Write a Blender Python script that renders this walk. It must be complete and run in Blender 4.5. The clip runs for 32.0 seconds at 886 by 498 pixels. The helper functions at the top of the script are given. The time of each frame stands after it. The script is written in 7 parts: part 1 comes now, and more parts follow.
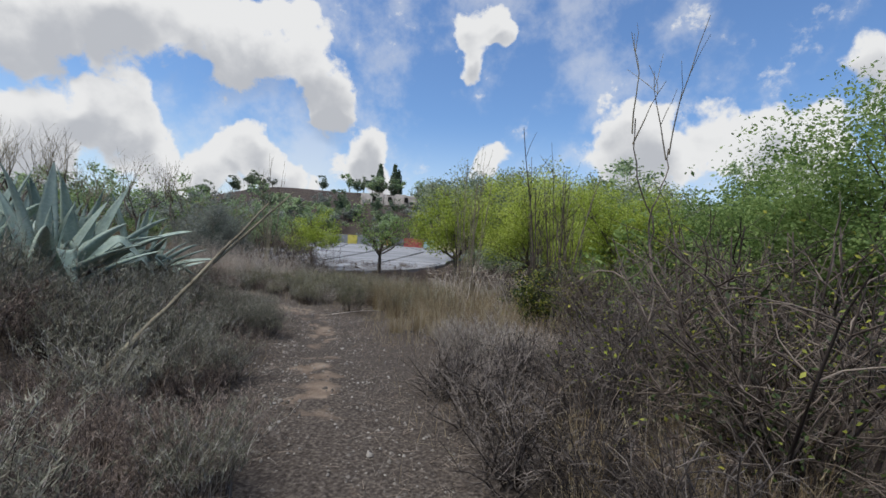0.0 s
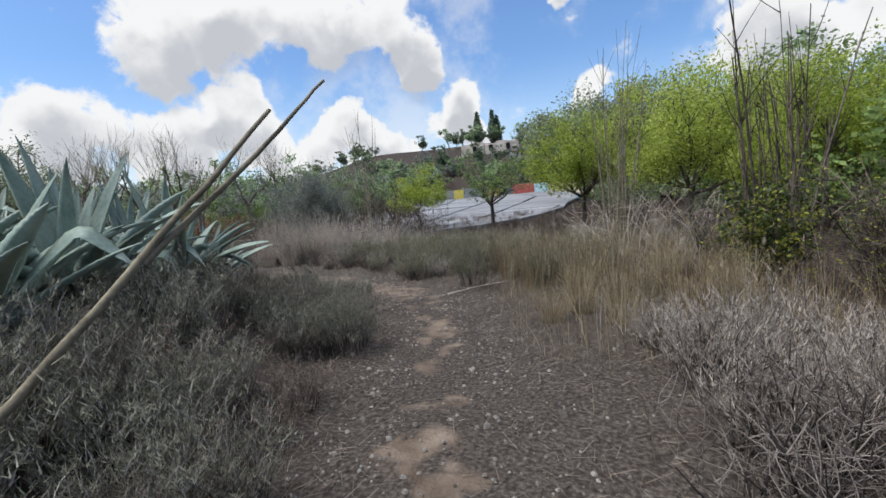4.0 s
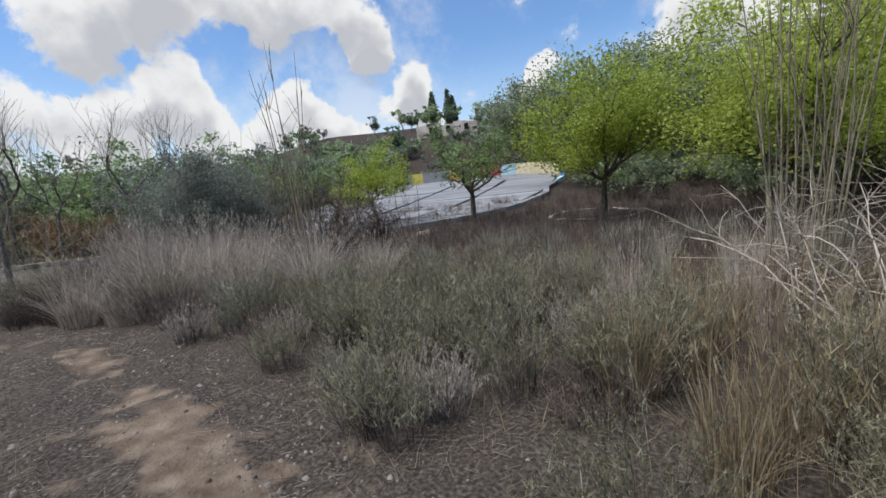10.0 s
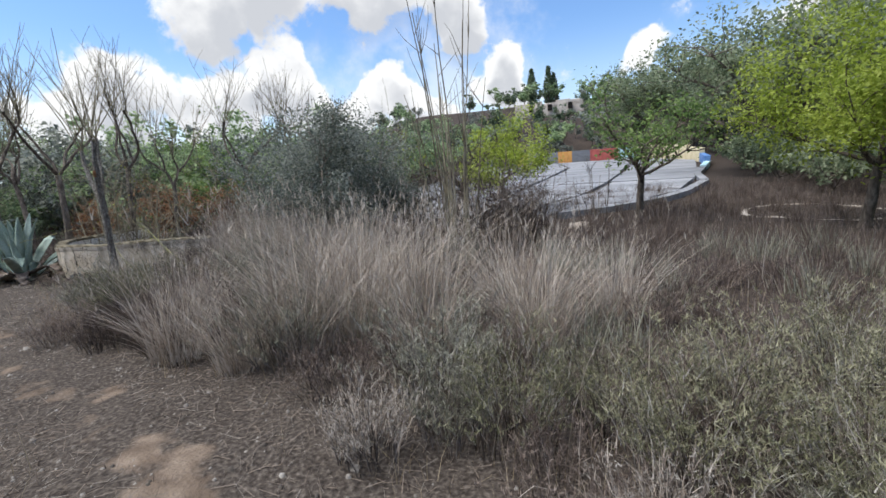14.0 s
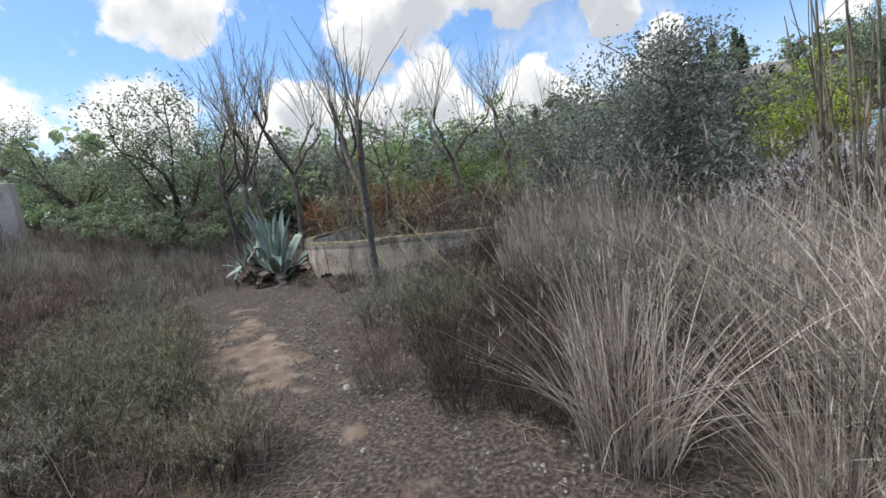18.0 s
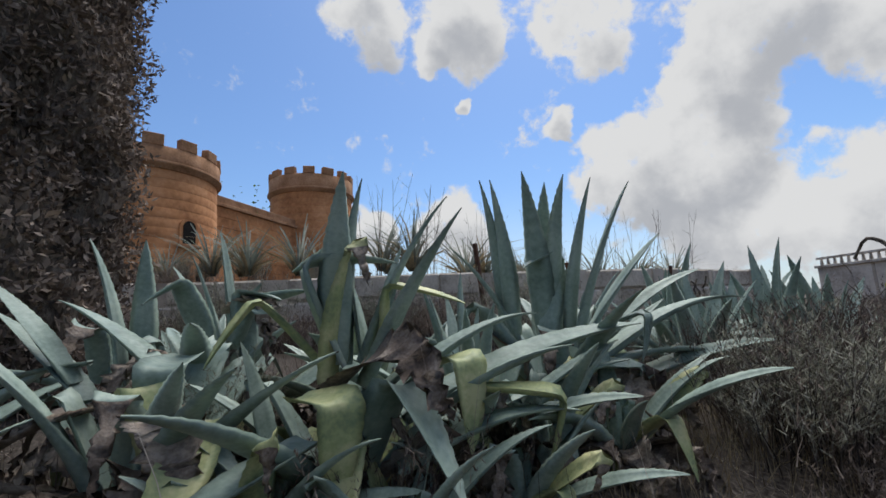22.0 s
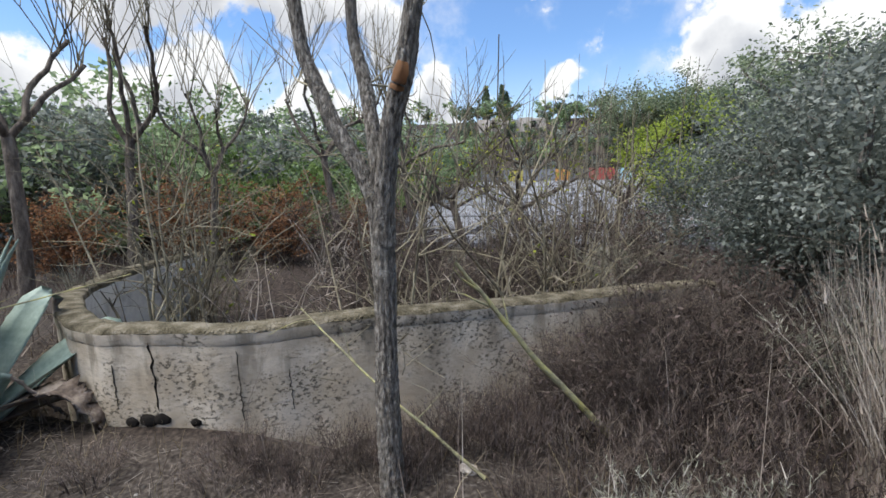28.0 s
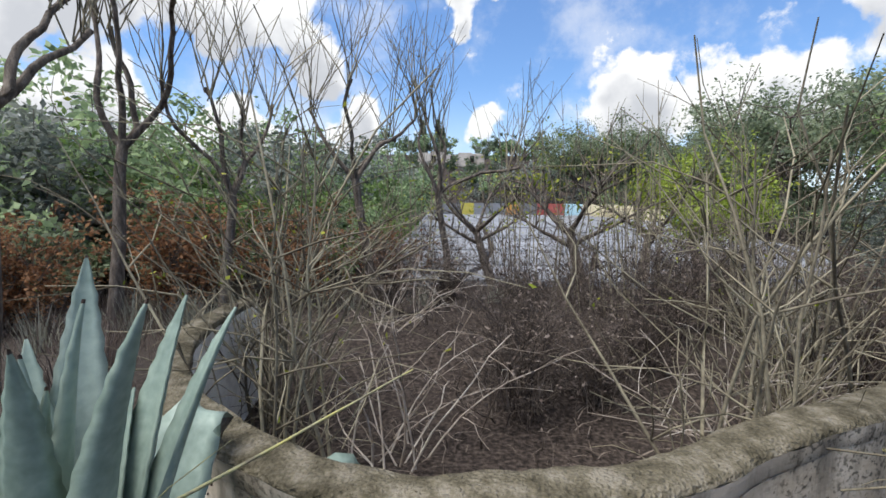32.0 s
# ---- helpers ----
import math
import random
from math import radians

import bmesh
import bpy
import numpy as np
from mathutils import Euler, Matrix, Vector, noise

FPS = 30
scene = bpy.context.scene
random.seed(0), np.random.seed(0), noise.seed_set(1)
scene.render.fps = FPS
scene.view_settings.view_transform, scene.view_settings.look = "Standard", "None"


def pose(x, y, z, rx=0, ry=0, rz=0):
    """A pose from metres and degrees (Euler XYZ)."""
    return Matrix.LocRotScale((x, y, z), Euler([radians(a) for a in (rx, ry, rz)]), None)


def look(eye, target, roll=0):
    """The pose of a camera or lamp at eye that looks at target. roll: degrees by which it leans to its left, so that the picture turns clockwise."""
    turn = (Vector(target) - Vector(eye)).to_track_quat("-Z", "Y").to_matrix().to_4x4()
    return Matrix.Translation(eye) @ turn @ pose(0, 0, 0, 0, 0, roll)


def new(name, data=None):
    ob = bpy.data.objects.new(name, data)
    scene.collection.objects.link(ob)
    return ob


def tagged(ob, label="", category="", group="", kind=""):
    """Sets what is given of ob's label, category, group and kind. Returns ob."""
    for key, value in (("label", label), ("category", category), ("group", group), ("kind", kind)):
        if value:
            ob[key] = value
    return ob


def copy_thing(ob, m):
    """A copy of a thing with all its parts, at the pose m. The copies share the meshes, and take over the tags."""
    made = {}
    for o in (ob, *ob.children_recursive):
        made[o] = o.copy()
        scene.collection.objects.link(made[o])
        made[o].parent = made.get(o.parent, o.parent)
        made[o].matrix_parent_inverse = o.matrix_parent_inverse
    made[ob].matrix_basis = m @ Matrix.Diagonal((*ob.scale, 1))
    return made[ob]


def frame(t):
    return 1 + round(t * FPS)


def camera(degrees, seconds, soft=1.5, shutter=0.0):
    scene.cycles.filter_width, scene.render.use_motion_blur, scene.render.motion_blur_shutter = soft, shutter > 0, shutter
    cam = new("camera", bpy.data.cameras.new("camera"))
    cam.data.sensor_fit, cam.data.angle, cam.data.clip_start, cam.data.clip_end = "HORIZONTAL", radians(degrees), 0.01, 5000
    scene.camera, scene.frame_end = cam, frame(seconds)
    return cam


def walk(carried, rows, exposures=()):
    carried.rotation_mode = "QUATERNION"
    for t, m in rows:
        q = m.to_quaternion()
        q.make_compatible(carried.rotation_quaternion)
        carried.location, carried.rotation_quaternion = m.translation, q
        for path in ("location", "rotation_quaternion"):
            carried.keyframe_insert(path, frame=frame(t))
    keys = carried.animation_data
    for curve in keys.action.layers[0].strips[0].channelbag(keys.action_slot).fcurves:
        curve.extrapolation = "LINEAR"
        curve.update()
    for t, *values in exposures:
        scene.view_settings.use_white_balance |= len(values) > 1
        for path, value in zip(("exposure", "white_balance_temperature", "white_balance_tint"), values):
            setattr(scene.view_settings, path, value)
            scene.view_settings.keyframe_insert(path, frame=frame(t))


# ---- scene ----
EXPOSURES = [(0.0, 0.2), (2.5, 0.28), (5.0, 0.42), (6.5, 0.42), (8.0, 0.3), (9.0, 0.42), (10.0, 0.3), (11.0, 0.45), (17.0, 0.62), (18.0, 0.58), (19.0, 0.1), (22.5, 0.0), (24.0, -0.35), (25.0, 0.6), (26.0, 0.9), (28.5, 0.6), (32.0, 0.6)]
cam = camera(90.7, 32.0, 1.6)
PATH = [
    (0.0, pose(-0.000, -0.000, 1.500, 90.37, -3.63, 0.85)),
    (0.5, pose(-0.041, 0.304, 1.503, 91.02, -4.11, 5.27)),
    (1.0, pose(-0.129, 0.667, 1.460, 89.00, -4.31, 10.98)),
    (1.5, pose(-0.251, 1.092, 1.438, 87.03, -3.75, 14.83)),
    (2.0, pose(-0.411, 1.528, 1.475, 85.55, -1.94, 17.55)),
    (2.5, pose(-0.586, 1.907, 1.460, 83.56, -0.13, 14.28)),
    (4.5, pose(-0.728, 3.417, 1.373, 84.17, 6.14, 14.50)),
    (5.0, pose(-0.782, 3.903, 1.376, 82.63, 5.68, 10.98)),
    (5.5, pose(-0.886, 4.358, 1.348, 81.09, 5.51, 8.07)),
    (6.0, pose(-0.963, 4.811, 1.409, 79.88, 5.13, 5.85)),
    (6.5, pose(-1.106, 5.298, 1.458, 79.37, 4.39, 5.43)),
    (7.0, pose(-1.286, 5.733, 1.439, 79.54, 4.39, 5.40)),
    (7.5, pose(-1.411, 6.173, 1.440, 80.35, 4.98, 5.87)),
    (8.0, pose(-1.571, 6.618, 1.472, 81.02, 5.19, 7.10)),
    (8.5, pose(-1.750, 7.086, 1.488, 81.10, 4.71, 7.21)),
    (9.0, pose(-1.957, 7.551, 1.514, 81.45, 4.73, 7.45)),
    (9.5, pose(-2.218, 7.994, 1.516, 81.89, 5.18, 7.95)),
    (10.0, pose(-2.505, 8.422, 1.518, 81.60, 5.85, 8.78)),
    (10.5, pose(-2.724, 8.854, 1.518, 80.30, 5.12, 9.18)),
    (11.0, pose(-2.912, 9.259, 1.502, 78.77, 4.38, 6.25)),
    (11.5, pose(-3.098, 9.622, 1.495, 78.04, 4.35, 3.27)),
    (12.0, pose(-3.367, 9.907, 1.529, 77.66, 4.88, 3.86)),
    (12.5, pose(-3.828, 10.099, 1.558, 78.00, 5.02, 9.12)),
    (13.0, pose(-4.320, 10.336, 1.571, 79.35, 4.92, 14.44)),
    (13.5, pose(-4.734, 10.661, 1.579, 80.26, 4.02, 19.59)),
    (15.5, pose(-6.234, 11.699, 1.451, 80.43, 0.85, 17.35)),
    (16.0, pose(-6.550, 12.104, 1.460, 81.59, 1.46, 10.91)),
    (16.5, pose(-6.843, 12.230, 1.458, 80.94, 1.80, 6.27)),
    (17.0, pose(-7.190, 12.180, 1.447, 79.76, 1.56, 4.76)),
    (17.5, look((-7.650, 11.980, 1.460), (-8.225, 13.866, 1.123), -2.9)),
    (18.0, look((-8.288, 11.656, 1.444), (-9.539, 13.189, 1.154), -7.1)),
    (18.5, look((-8.914, 11.533, 1.431), (-10.817, 12.132, 1.286), -7.1)),
    (19.0, look((-9.150, 11.274, 1.514), (-11.059, 10.678, 1.470), -5.3)),
    (19.5, look((-9.085, 11.193, 1.554), (-10.757, 10.096, 1.567), -3.3)),
    (20.0, look((-9.048, 11.181, 1.584), (-10.573, 9.889, 1.663), -2.8)),
    (20.5, look((-9.019, 11.192, 1.591), (-10.414, 9.767, 1.738), -2.5)),
    (21.0, look((-8.999, 11.210, 1.615), (-10.308, 9.712, 1.828), -2.3)),
    (21.5, look((-8.996, 11.210, 1.634), (-10.259, 9.682, 1.905), -2.6)),
    (22.0, look((-8.998, 11.207, 1.642), (-10.235, 9.666, 1.948), -2.9)),
    (22.5, look((-9.052, 11.166, 1.651), (-10.315, 9.654, 1.995), -2.2)),
    (23.0, look((-9.119, 11.244, 1.636), (-10.578, 9.920, 1.983), -1.5)),
    (23.5, look((-9.274, 11.462, 1.544), (-11.195, 10.945, 1.749), -1.5)),
    (24.0, look((-9.474, 11.825, 1.411), (-11.398, 12.364, 1.334), -0.1)),
    (24.5, look((-9.591, 12.183, 1.338), (-11.221, 13.313, 1.074), 0.8)),
    (25.0, look((-9.896, 12.533, 1.383), (-11.309, 13.908, 1.046), -0.1)),
    (25.5, look((-10.156, 12.691, 1.401), (-11.357, 14.243, 1.016), -0.4)),
    (26.0, look((-10.555, 12.977, 1.360), (-11.619, 14.633, 1.003), -1.8)),
    (26.5, look((-11.072, 13.292, 1.389), (-11.961, 15.052, 1.057), -3.1)),
    (28.5, pose(-13.095, 14.464, 1.540, 82.29, 0.18, 7.32)),
    (29.0, pose(-13.446, 14.695, 1.546, 83.12, -0.07, 5.96)),
    (29.5, pose(-13.820, 14.852, 1.494, 83.92, -0.34, 4.85)),
    (30.0, pose(-14.135, 15.007, 1.438, 83.98, -0.65, 2.73)),
    (30.5, pose(-14.422, 15.142, 1.459, 84.62, -0.67, -0.27)),
    (31.0, pose(-14.750, 15.197, 1.485, 85.54, -1.05, -3.41)),
    (31.5, pose(-15.015, 15.229, 1.489, 86.02, -0.89, -4.82)),
    (32.0, pose(-15.232, 15.248, 1.484, 85.91, -0.62, 0.72)),
]
walk(cam, PATH, EXPOSURES)

# ---- world: sky with broken cumulus, and a veiled sun ----
SUN_AZ, SUN_EL = 122.0, 62.0      # degrees to the left of +y, and above the horizon


def heading(az, el):
    a, e = radians(az), radians(el)
    return Vector((-math.sin(a) * math.cos(e), math.cos(a) * math.cos(e), math.sin(e)))


world = bpy.data.worlds.new("world")
scene.world = world
world.use_nodes = True
wn, wl = world.node_tree.nodes, world.node_tree.links
wn.clear()


def wmath(op, a, b=None, c=None, clamp=False):
    n = wn.new("ShaderNodeMath")
    n.operation, n.use_clamp = op, clamp
    for i, v in enumerate((a, b, c)):
        if v is None:
            continue
        if isinstance(v, (int, float)):
            n.inputs[i].default_value = v
        else:
            wl.new(v, n.inputs[i])
    return n.outputs[0]


def wsmooth(v, lo, hi, out_lo=0.0, out_hi=1.0):
    n = wn.new("ShaderNodeMapRange")
    n.interpolation_type = "SMOOTHSTEP"
    wl.new(v, n.inputs["Value"])
    for k, x in zip(("From Min", "From Max", "To Min", "To Max"), (lo, hi, out_lo, out_hi)):
        n.inputs[k].default_value = x
    return n.outputs["Result"]


coord = wn.new("ShaderNodeTexCoord")
way = coord.outputs["Generated"]
sky = wn.new("ShaderNodeTexSky")
sky.sky_type, sky.sun_disc = "NISHITA", False
sky.sun_elevation, sky.sun_rotation = radians(SUN_EL), radians(-SUN_AZ)
sky.air_density, sky.dust_density, sky.ozone_density = 1.2, 0.8, 2.0

# cumulus masses: azimuth, elevation, half width in degrees
CLOUDS_AHEAD = [(46, 19, 5), (41, 21, 5), (36, 22.5, 6), (29, 22.5, 6), (22, 23, 5), (17, 19, 4), (16.5, 15.5, 3), (11.5, 12, 3.4), (14, 9.5, 3.4), (9, 8.5, 3), (25, 11.3, 3.2),
                (28, 8.5, 3.5), (22, 8.3, 3), (38, 14, 4.3), (42, 11, 4.5), (36, 9, 4), (48, 9, 4.5), (45, 5.5, 5), (32, 5, 5), (20, 4.5, 4), (54, 11, 4), (58, 7, 6),
                (-2, 27, 3), (-5, 26, 2), (-0.6, 23.4, 1.8), (-22, 15, 5), (-24, 11, 5), (-31, 14.5, 5), (-37, 12, 5), (-5, 11.5, 2.5), (-43, 20, 3)]
CLOUDS_ASIDE = [(150, 37, 6), (136, 35, 6), (120, 34, 8), (102, 30, 9), (92, 24, 6), (108, 20, 8), (118, 16, 7), (142, 32, 3), (109, 10, 9),
                (95, 8, 9), (85, 11, 6), (84, 21, 4), (140, 11, 6), (150, 11, 4), (137, 27, 1.5), (124, 23, 1.8), (72, 9, 7), (66, 22, 7)]
warp = wn.new("ShaderNodeTexNoise")
warp.inputs["Scale"].default_value, warp.inputs["Detail"].default_value = 9.0, 3.0
wl.new(way, warp.inputs["Vector"])
shift = wn.new("ShaderNodeVectorMath")
shift.operation = "MULTIPLY_ADD"
centred = wn.new("ShaderNodeVectorMath")
centred.operation = "SUBTRACT"
wl.new(warp.outputs["Color"], centred.inputs[0])
centred.inputs[1].default_value = (0.5, 0.5, 0.5)
wl.new(centred.outputs[0], shift.inputs[0])
shift.inputs[1].default_value = (0.13, 0.13, 0.13)
wl.new(way, shift.inputs[2])
unit = wn.new("ShaderNodeVectorMath")
unit.operation = "NORMALIZE"
wl.new(shift.outputs[0], unit.inputs[0])
total = shade = None
for az, el, wide in CLOUDS_AHEAD + CLOUDS_ASIDE:
    dot = wn.new("ShaderNodeVectorMath")
    dot.operation = "DOT_PRODUCT"
    wl.new(unit.outputs[0], dot.inputs[0])
    dot.inputs[1].default_value = heading(az, el)
    lump = wsmooth(dot.outputs["Value"], math.cos(radians(wide * 1.12)), math.cos(radians(wide * 0.15)))
    total = lump if total is None else wmath("ADD", total, lump)
    below = wn.new("ShaderNodeVectorMath")
    below.operation = "DOT_PRODUCT"
    wl.new(unit.outputs[0], below.inputs[0])
    below.inputs[1].default_value = heading(az, el - 0.55 * wide)
    under = wsmooth(below.outputs["Value"], math.cos(radians(wide * 1.05)), math.cos(radians(wide * 0.2)))
    shade = under if shade is None else wmath("ADD", shade, under)
fine = wn.new("ShaderNodeTexNoise")
fine.inputs["Scale"].default_value, fine.inputs["Detail"].default_value, fine.inputs["Roughness"].default_value = 12.0, 10.0, 0.62
wl.new(way, fine.inputs["Vector"])
broad = wn.new("ShaderNodeTexNoise")
broad.inputs["Scale"].default_value, broad.inputs["Detail"].default_value = 2.6, 4.0
wl.new(way, broad.inputs["Vector"])
puff = wn.new("ShaderNodeTexNoise")
puff.inputs["Scale"].default_value, puff.inputs["Detail"].default_value = 8.0, 8.0
wl.new(way, puff.inputs["Vector"])
# right and overhead, past the named masses: mostly unseen cloud, added as fill light
parts = wn.new("ShaderNodeSeparateXYZ")
wl.new(way, parts.inputs[0])
rest = wsmooth(broad.outputs["Fac"], 0.38, 0.54)
turned = wsmooth(wmath("ADD", parts.outputs["X"], wmath("MULTIPLY", parts.outputs["Y"], 0.25)), 0.72, 0.98)
overhead = wsmooth(parts.outputs["Z"], 0.66, 0.8)
rest = wmath("MULTIPLY", rest, wmath("MAXIMUM", turned, overhead))
mass = wmath("ADD", wmath("MINIMUM", total, 1.15), wmath("MULTIPLY", rest, 1.0))
curl = wn.new("ShaderNodeTexNoise")
curl.inputs["Scale"].default_value, curl.inputs["Detail"].default_value, curl.inputs["Roughness"].default_value = 30.0, 7.0, 0.58
wl.new(unit.outputs[0], curl.inputs["Vector"])
ragged = wmath("ADD", wmath("MULTIPLY", wmath("SUBTRACT", fine.outputs["Fac"], 0.5), 2.5), wmath("MULTIPLY", wmath("SUBTRACT", curl.outputs["Fac"], 0.5), 0.9))
density = wmath("ADD", mass, ragged)
thin = wsmooth(wmath("ADD", broad.outputs["Fac"], wmath("MULTIPLY", wmath("SUBTRACT", fine.outputs["Fac"], 0.5), 0.8)), 0.42, 0.72, 0.0, 0.42)
veil = wmath("MULTIPLY", thin, wsmooth(parts.outputs["Y"], 0.25, 0.75))
cover = wmath("MAXIMUM", wsmooth(density, 0.22, 0.74), veil)
# thick middles and undersides are grey, thin edges white
thick_part = wmath("ADD", wmath("MULTIPLY", wmath("MINIMUM", shade, 1.5), 0.75), wmath("MULTIPLY", wmath("SUBTRACT", puff.outputs["Fac"], 0.5), 2.2))
depth = wsmooth(wmath("ADD", thick_part, wmath("MULTIPLY", ragged, 0.35)), 0.25, 1.25)
tint = wn.new("ShaderNodeMix")
tint.data_type = "RGBA"
wl.new(depth, tint.inputs["Factor"])
tint.inputs["A"].default_value, tint.inputs["B"].default_value = (6.1, 6.15, 6.2, 1), (3.7, 3.85, 4.15, 1)
both = wn.new("ShaderNodeMix")
both.data_type = "RGBA"
wl.new(cover, both.inputs["Factor"])
haze = wn.new("ShaderNodeMix")
haze.data_type = "RGBA"
wl.new(wsmooth(parts.outputs["Z"], 0.0, 0.30, 0.55, 0.0), haze.inputs["Factor"])
blue = wn.new("ShaderNodeMix")
blue.data_type, blue.blend_type = "RGBA", "MULTIPLY"
blue.inputs["Factor"].default_value = 1.0
wl.new(sky.outputs[0], blue.inputs["A"])
blue.inputs["B"].default_value = (0.74, 0.92, 1.16, 1)
wl.new(blue.outputs["Result"], haze.inputs["A"])
haze.inputs["B"].default_value = (6.0, 6.7, 7.4, 1)
wl.new(haze.outputs["Result"], both.inputs["A"])
wl.new(tint.outputs["Result"], both.inputs["B"])
back = wn.new("ShaderNodeBackground")
back.inputs["Strength"].default_value = 0.115
wl.new(both.outputs["Result"], back.inputs["Color"])
sink = wn.new("ShaderNodeOutputWorld")
wl.new(back.outputs[0], sink.inputs["Surface"])

lamp = bpy.data.lights.new("sun", "SUN")
lamp.energy, lamp.angle, lamp.color = 3.5, radians(48), (1.0, 0.98, 0.94)
sun = new("sun", lamp)
sun.matrix_world = look(heading(SUN_AZ, SUN_EL) * 60, (0, 0, 0))

# ---- materials ----
def material(name, colours, scale=6.0, rough=0.85, bump=0.0, bump_scale=30.0, leafy=0.0, island=0.0, detail=6.0, stretch=(1, 1, 1), spec=0.25, coords="Object"):
    """Noise-driven colours at two scales; leafy: share of light let through; island: variation from piece to piece."""
    m = bpy.data.materials.new(name)
    m.use_nodes = True
    n, l = m.node_tree.nodes, m.node_tree.links
    n.clear()
    out = n.new("ShaderNodeOutputMaterial")
    p = n.new("ShaderNodeBsdfPrincipled")
    p.inputs["Roughness"].default_value = rough
    p.inputs["Specular IOR Level"].default_value = spec
    tc = n.new("ShaderNodeTexCoord")
    mp = n.new("ShaderNodeMapping")
    mp.inputs["Scale"].default_value = stretch
    l.new(tc.outputs[coords], mp.inputs["Vector"])
    a = n.new("ShaderNodeTexNoise")
    a.inputs["Scale"].default_value, a.inputs["Detail"].default_value = scale, detail
    l.new(mp.outputs[0], a.inputs["Vector"])
    b = n.new("ShaderNodeTexNoise")
    b.inputs["Scale"].default_value, b.inputs["Detail"].default_value = scale * 9.0, 3.0
    l.new(mp.outputs[0], b.inputs["Vector"])
    mix = n.new("ShaderNodeMath")
    mix.operation = "MULTIPLY_ADD"
    l.new(b.outputs["Fac"], mix.inputs[0])
    mix.inputs[1].default_value = 0.45
    sub = n.new("ShaderNodeMath")
    sub.operation = "SUBTRACT"
    l.new(a.outputs["Fac"], sub.inputs[0])
    sub.inputs[1].default_value = 0.225
    l.new(sub.outputs[0], mix.inputs[2])
    value = mix.outputs[0]
    if island:
        g = n.new("ShaderNodeNewGeometry")
        oi = n.new("ShaderNodeObjectInfo")
        s1 = n.new("ShaderNodeMath")
        s1.operation = "MULTIPLY_ADD"
        l.new(g.outputs["Random Per Island"], s1.inputs[0])
        s1.inputs[1].default_value = island
        l.new(value, s1.inputs[2])
        s2 = n.new("ShaderNodeMath")
        s2.operation = "MULTIPLY_ADD"
        l.new(oi.outputs["Random"], s2.inputs[0])
        s2.inputs[1].default_value = island * 0.5
        l.new(s1.outputs[0], s2.inputs[2])
        s3 = n.new("ShaderNodeMath")
        s3.operation = "SUBTRACT"
        l.new(s2.outputs[0], s3.inputs[0])
        s3.inputs[1].default_value = island * 0.75
        value = s3.outputs[0]
    ramp = n.new("ShaderNodeValToRGB")
    e = ramp.color_ramp.elements
    while len(e) < len(colours):
        e.new(0.5)
    for i, c in enumerate(colours):
        e[i].position = 0.28 + 0.44 * i / max(1, len(colours) - 1)
        e[i].color = (*c, 1)
    l.new(value, ramp.inputs[0])
    l.new(ramp.outputs[0], p.inputs["Base Color"])
    if bump:
        h = n.new("ShaderNodeTexNoise")
        h.inputs["Scale"].default_value, h.inputs["Detail"].default_value = bump_scale, 6.0
        l.new(mp.outputs[0], h.inputs["Vector"])
        bp = n.new("ShaderNodeBump")
        bp.inputs["Strength"].default_value, bp.inputs["Distance"].default_value = bump, 0.02
        l.new(h.outputs["Fac"], bp.inputs["Height"])
        l.new(bp.outputs[0], p.inputs["Normal"])
    surface = p.outputs[0]
    if leafy:
        t = n.new("ShaderNodeBsdfTranslucent")
        l.new(ramp.outputs[0], t.inputs["Color"])
        ms = n.new("ShaderNodeMixShader")
        ms.inputs[0].default_value = leafy
        l.new(surface, ms.inputs[1])
        l.new(t.outputs[0], ms.inputs[2])
        surface = ms.outputs[0]
    l.new(surface, out.inputs["Surface"])
    return m


# foliage and dry plants
M_STRAW = material("dry_straw", [(0.147, 0.111, 0.064), (0.264, 0.211, 0.128), (0.368, 0.313, 0.209)], 3, 0.8, leafy=0.25, island=0.5)
M_GOLD = material("golden_straw", [(0.165, 0.118, 0.064), (0.32, 0.252, 0.15), (0.47, 0.405, 0.28)], 3, 0.75, leafy=0.25, island=0.5)
M_GREYTWIG = material("grey_dry_twigs", [(0.106, 0.09, 0.079), (0.226, 0.2, 0.173), (0.384, 0.36, 0.326)], 5, 0.9, island=0.5)
M_PALETWIG = material("pale_dry_stems", [(0.245, 0.198, 0.16), (0.43, 0.365, 0.305), (0.58, 0.52, 0.45)], 5, 0.85, leafy=0.15, island=0.5)
M_DARKTWIG = material("dark_dry_twigs", [(0.034, 0.026, 0.022), (0.088, 0.068, 0.056), (0.19, 0.155, 0.128)], 5, 0.9, island=0.5)
M_DEADBROWN = material("dark_red_brown_dead_weeds", [(0.03, 0.021, 0.019), (0.074, 0.053, 0.047), (0.15, 0.113, 0.1)], 4, 0.9, leafy=0.15, island=0.5)
M_BROWNDRY = material("brown_dry_weeds", [(0.08, 0.06, 0.052), (0.175, 0.137, 0.117), (0.315, 0.258, 0.22)], 4, 0.9, leafy=0.3, island=0.5)
M_SAGE = material("grey_green_feathery_leaves", [(0.098, 0.1, 0.072), (0.2, 0.198, 0.15), (0.35, 0.345, 0.275)], 3, 0.85, leafy=0.25, island=0.5)
M_OLIVE = material("olive_green_shrub_tips", [(0.092, 0.092, 0.05), (0.198, 0.194, 0.115), (0.355, 0.34, 0.23)], 3, 0.85, leafy=0.25, island=0.5)
M_LEAF = material("bright_green_leaves", [(0.18, 0.235, 0.03), (0.36, 0.44, 0.07), (0.52, 0.58, 0.16)], 1.2, 0.55, leafy=0.55, island=0.45)
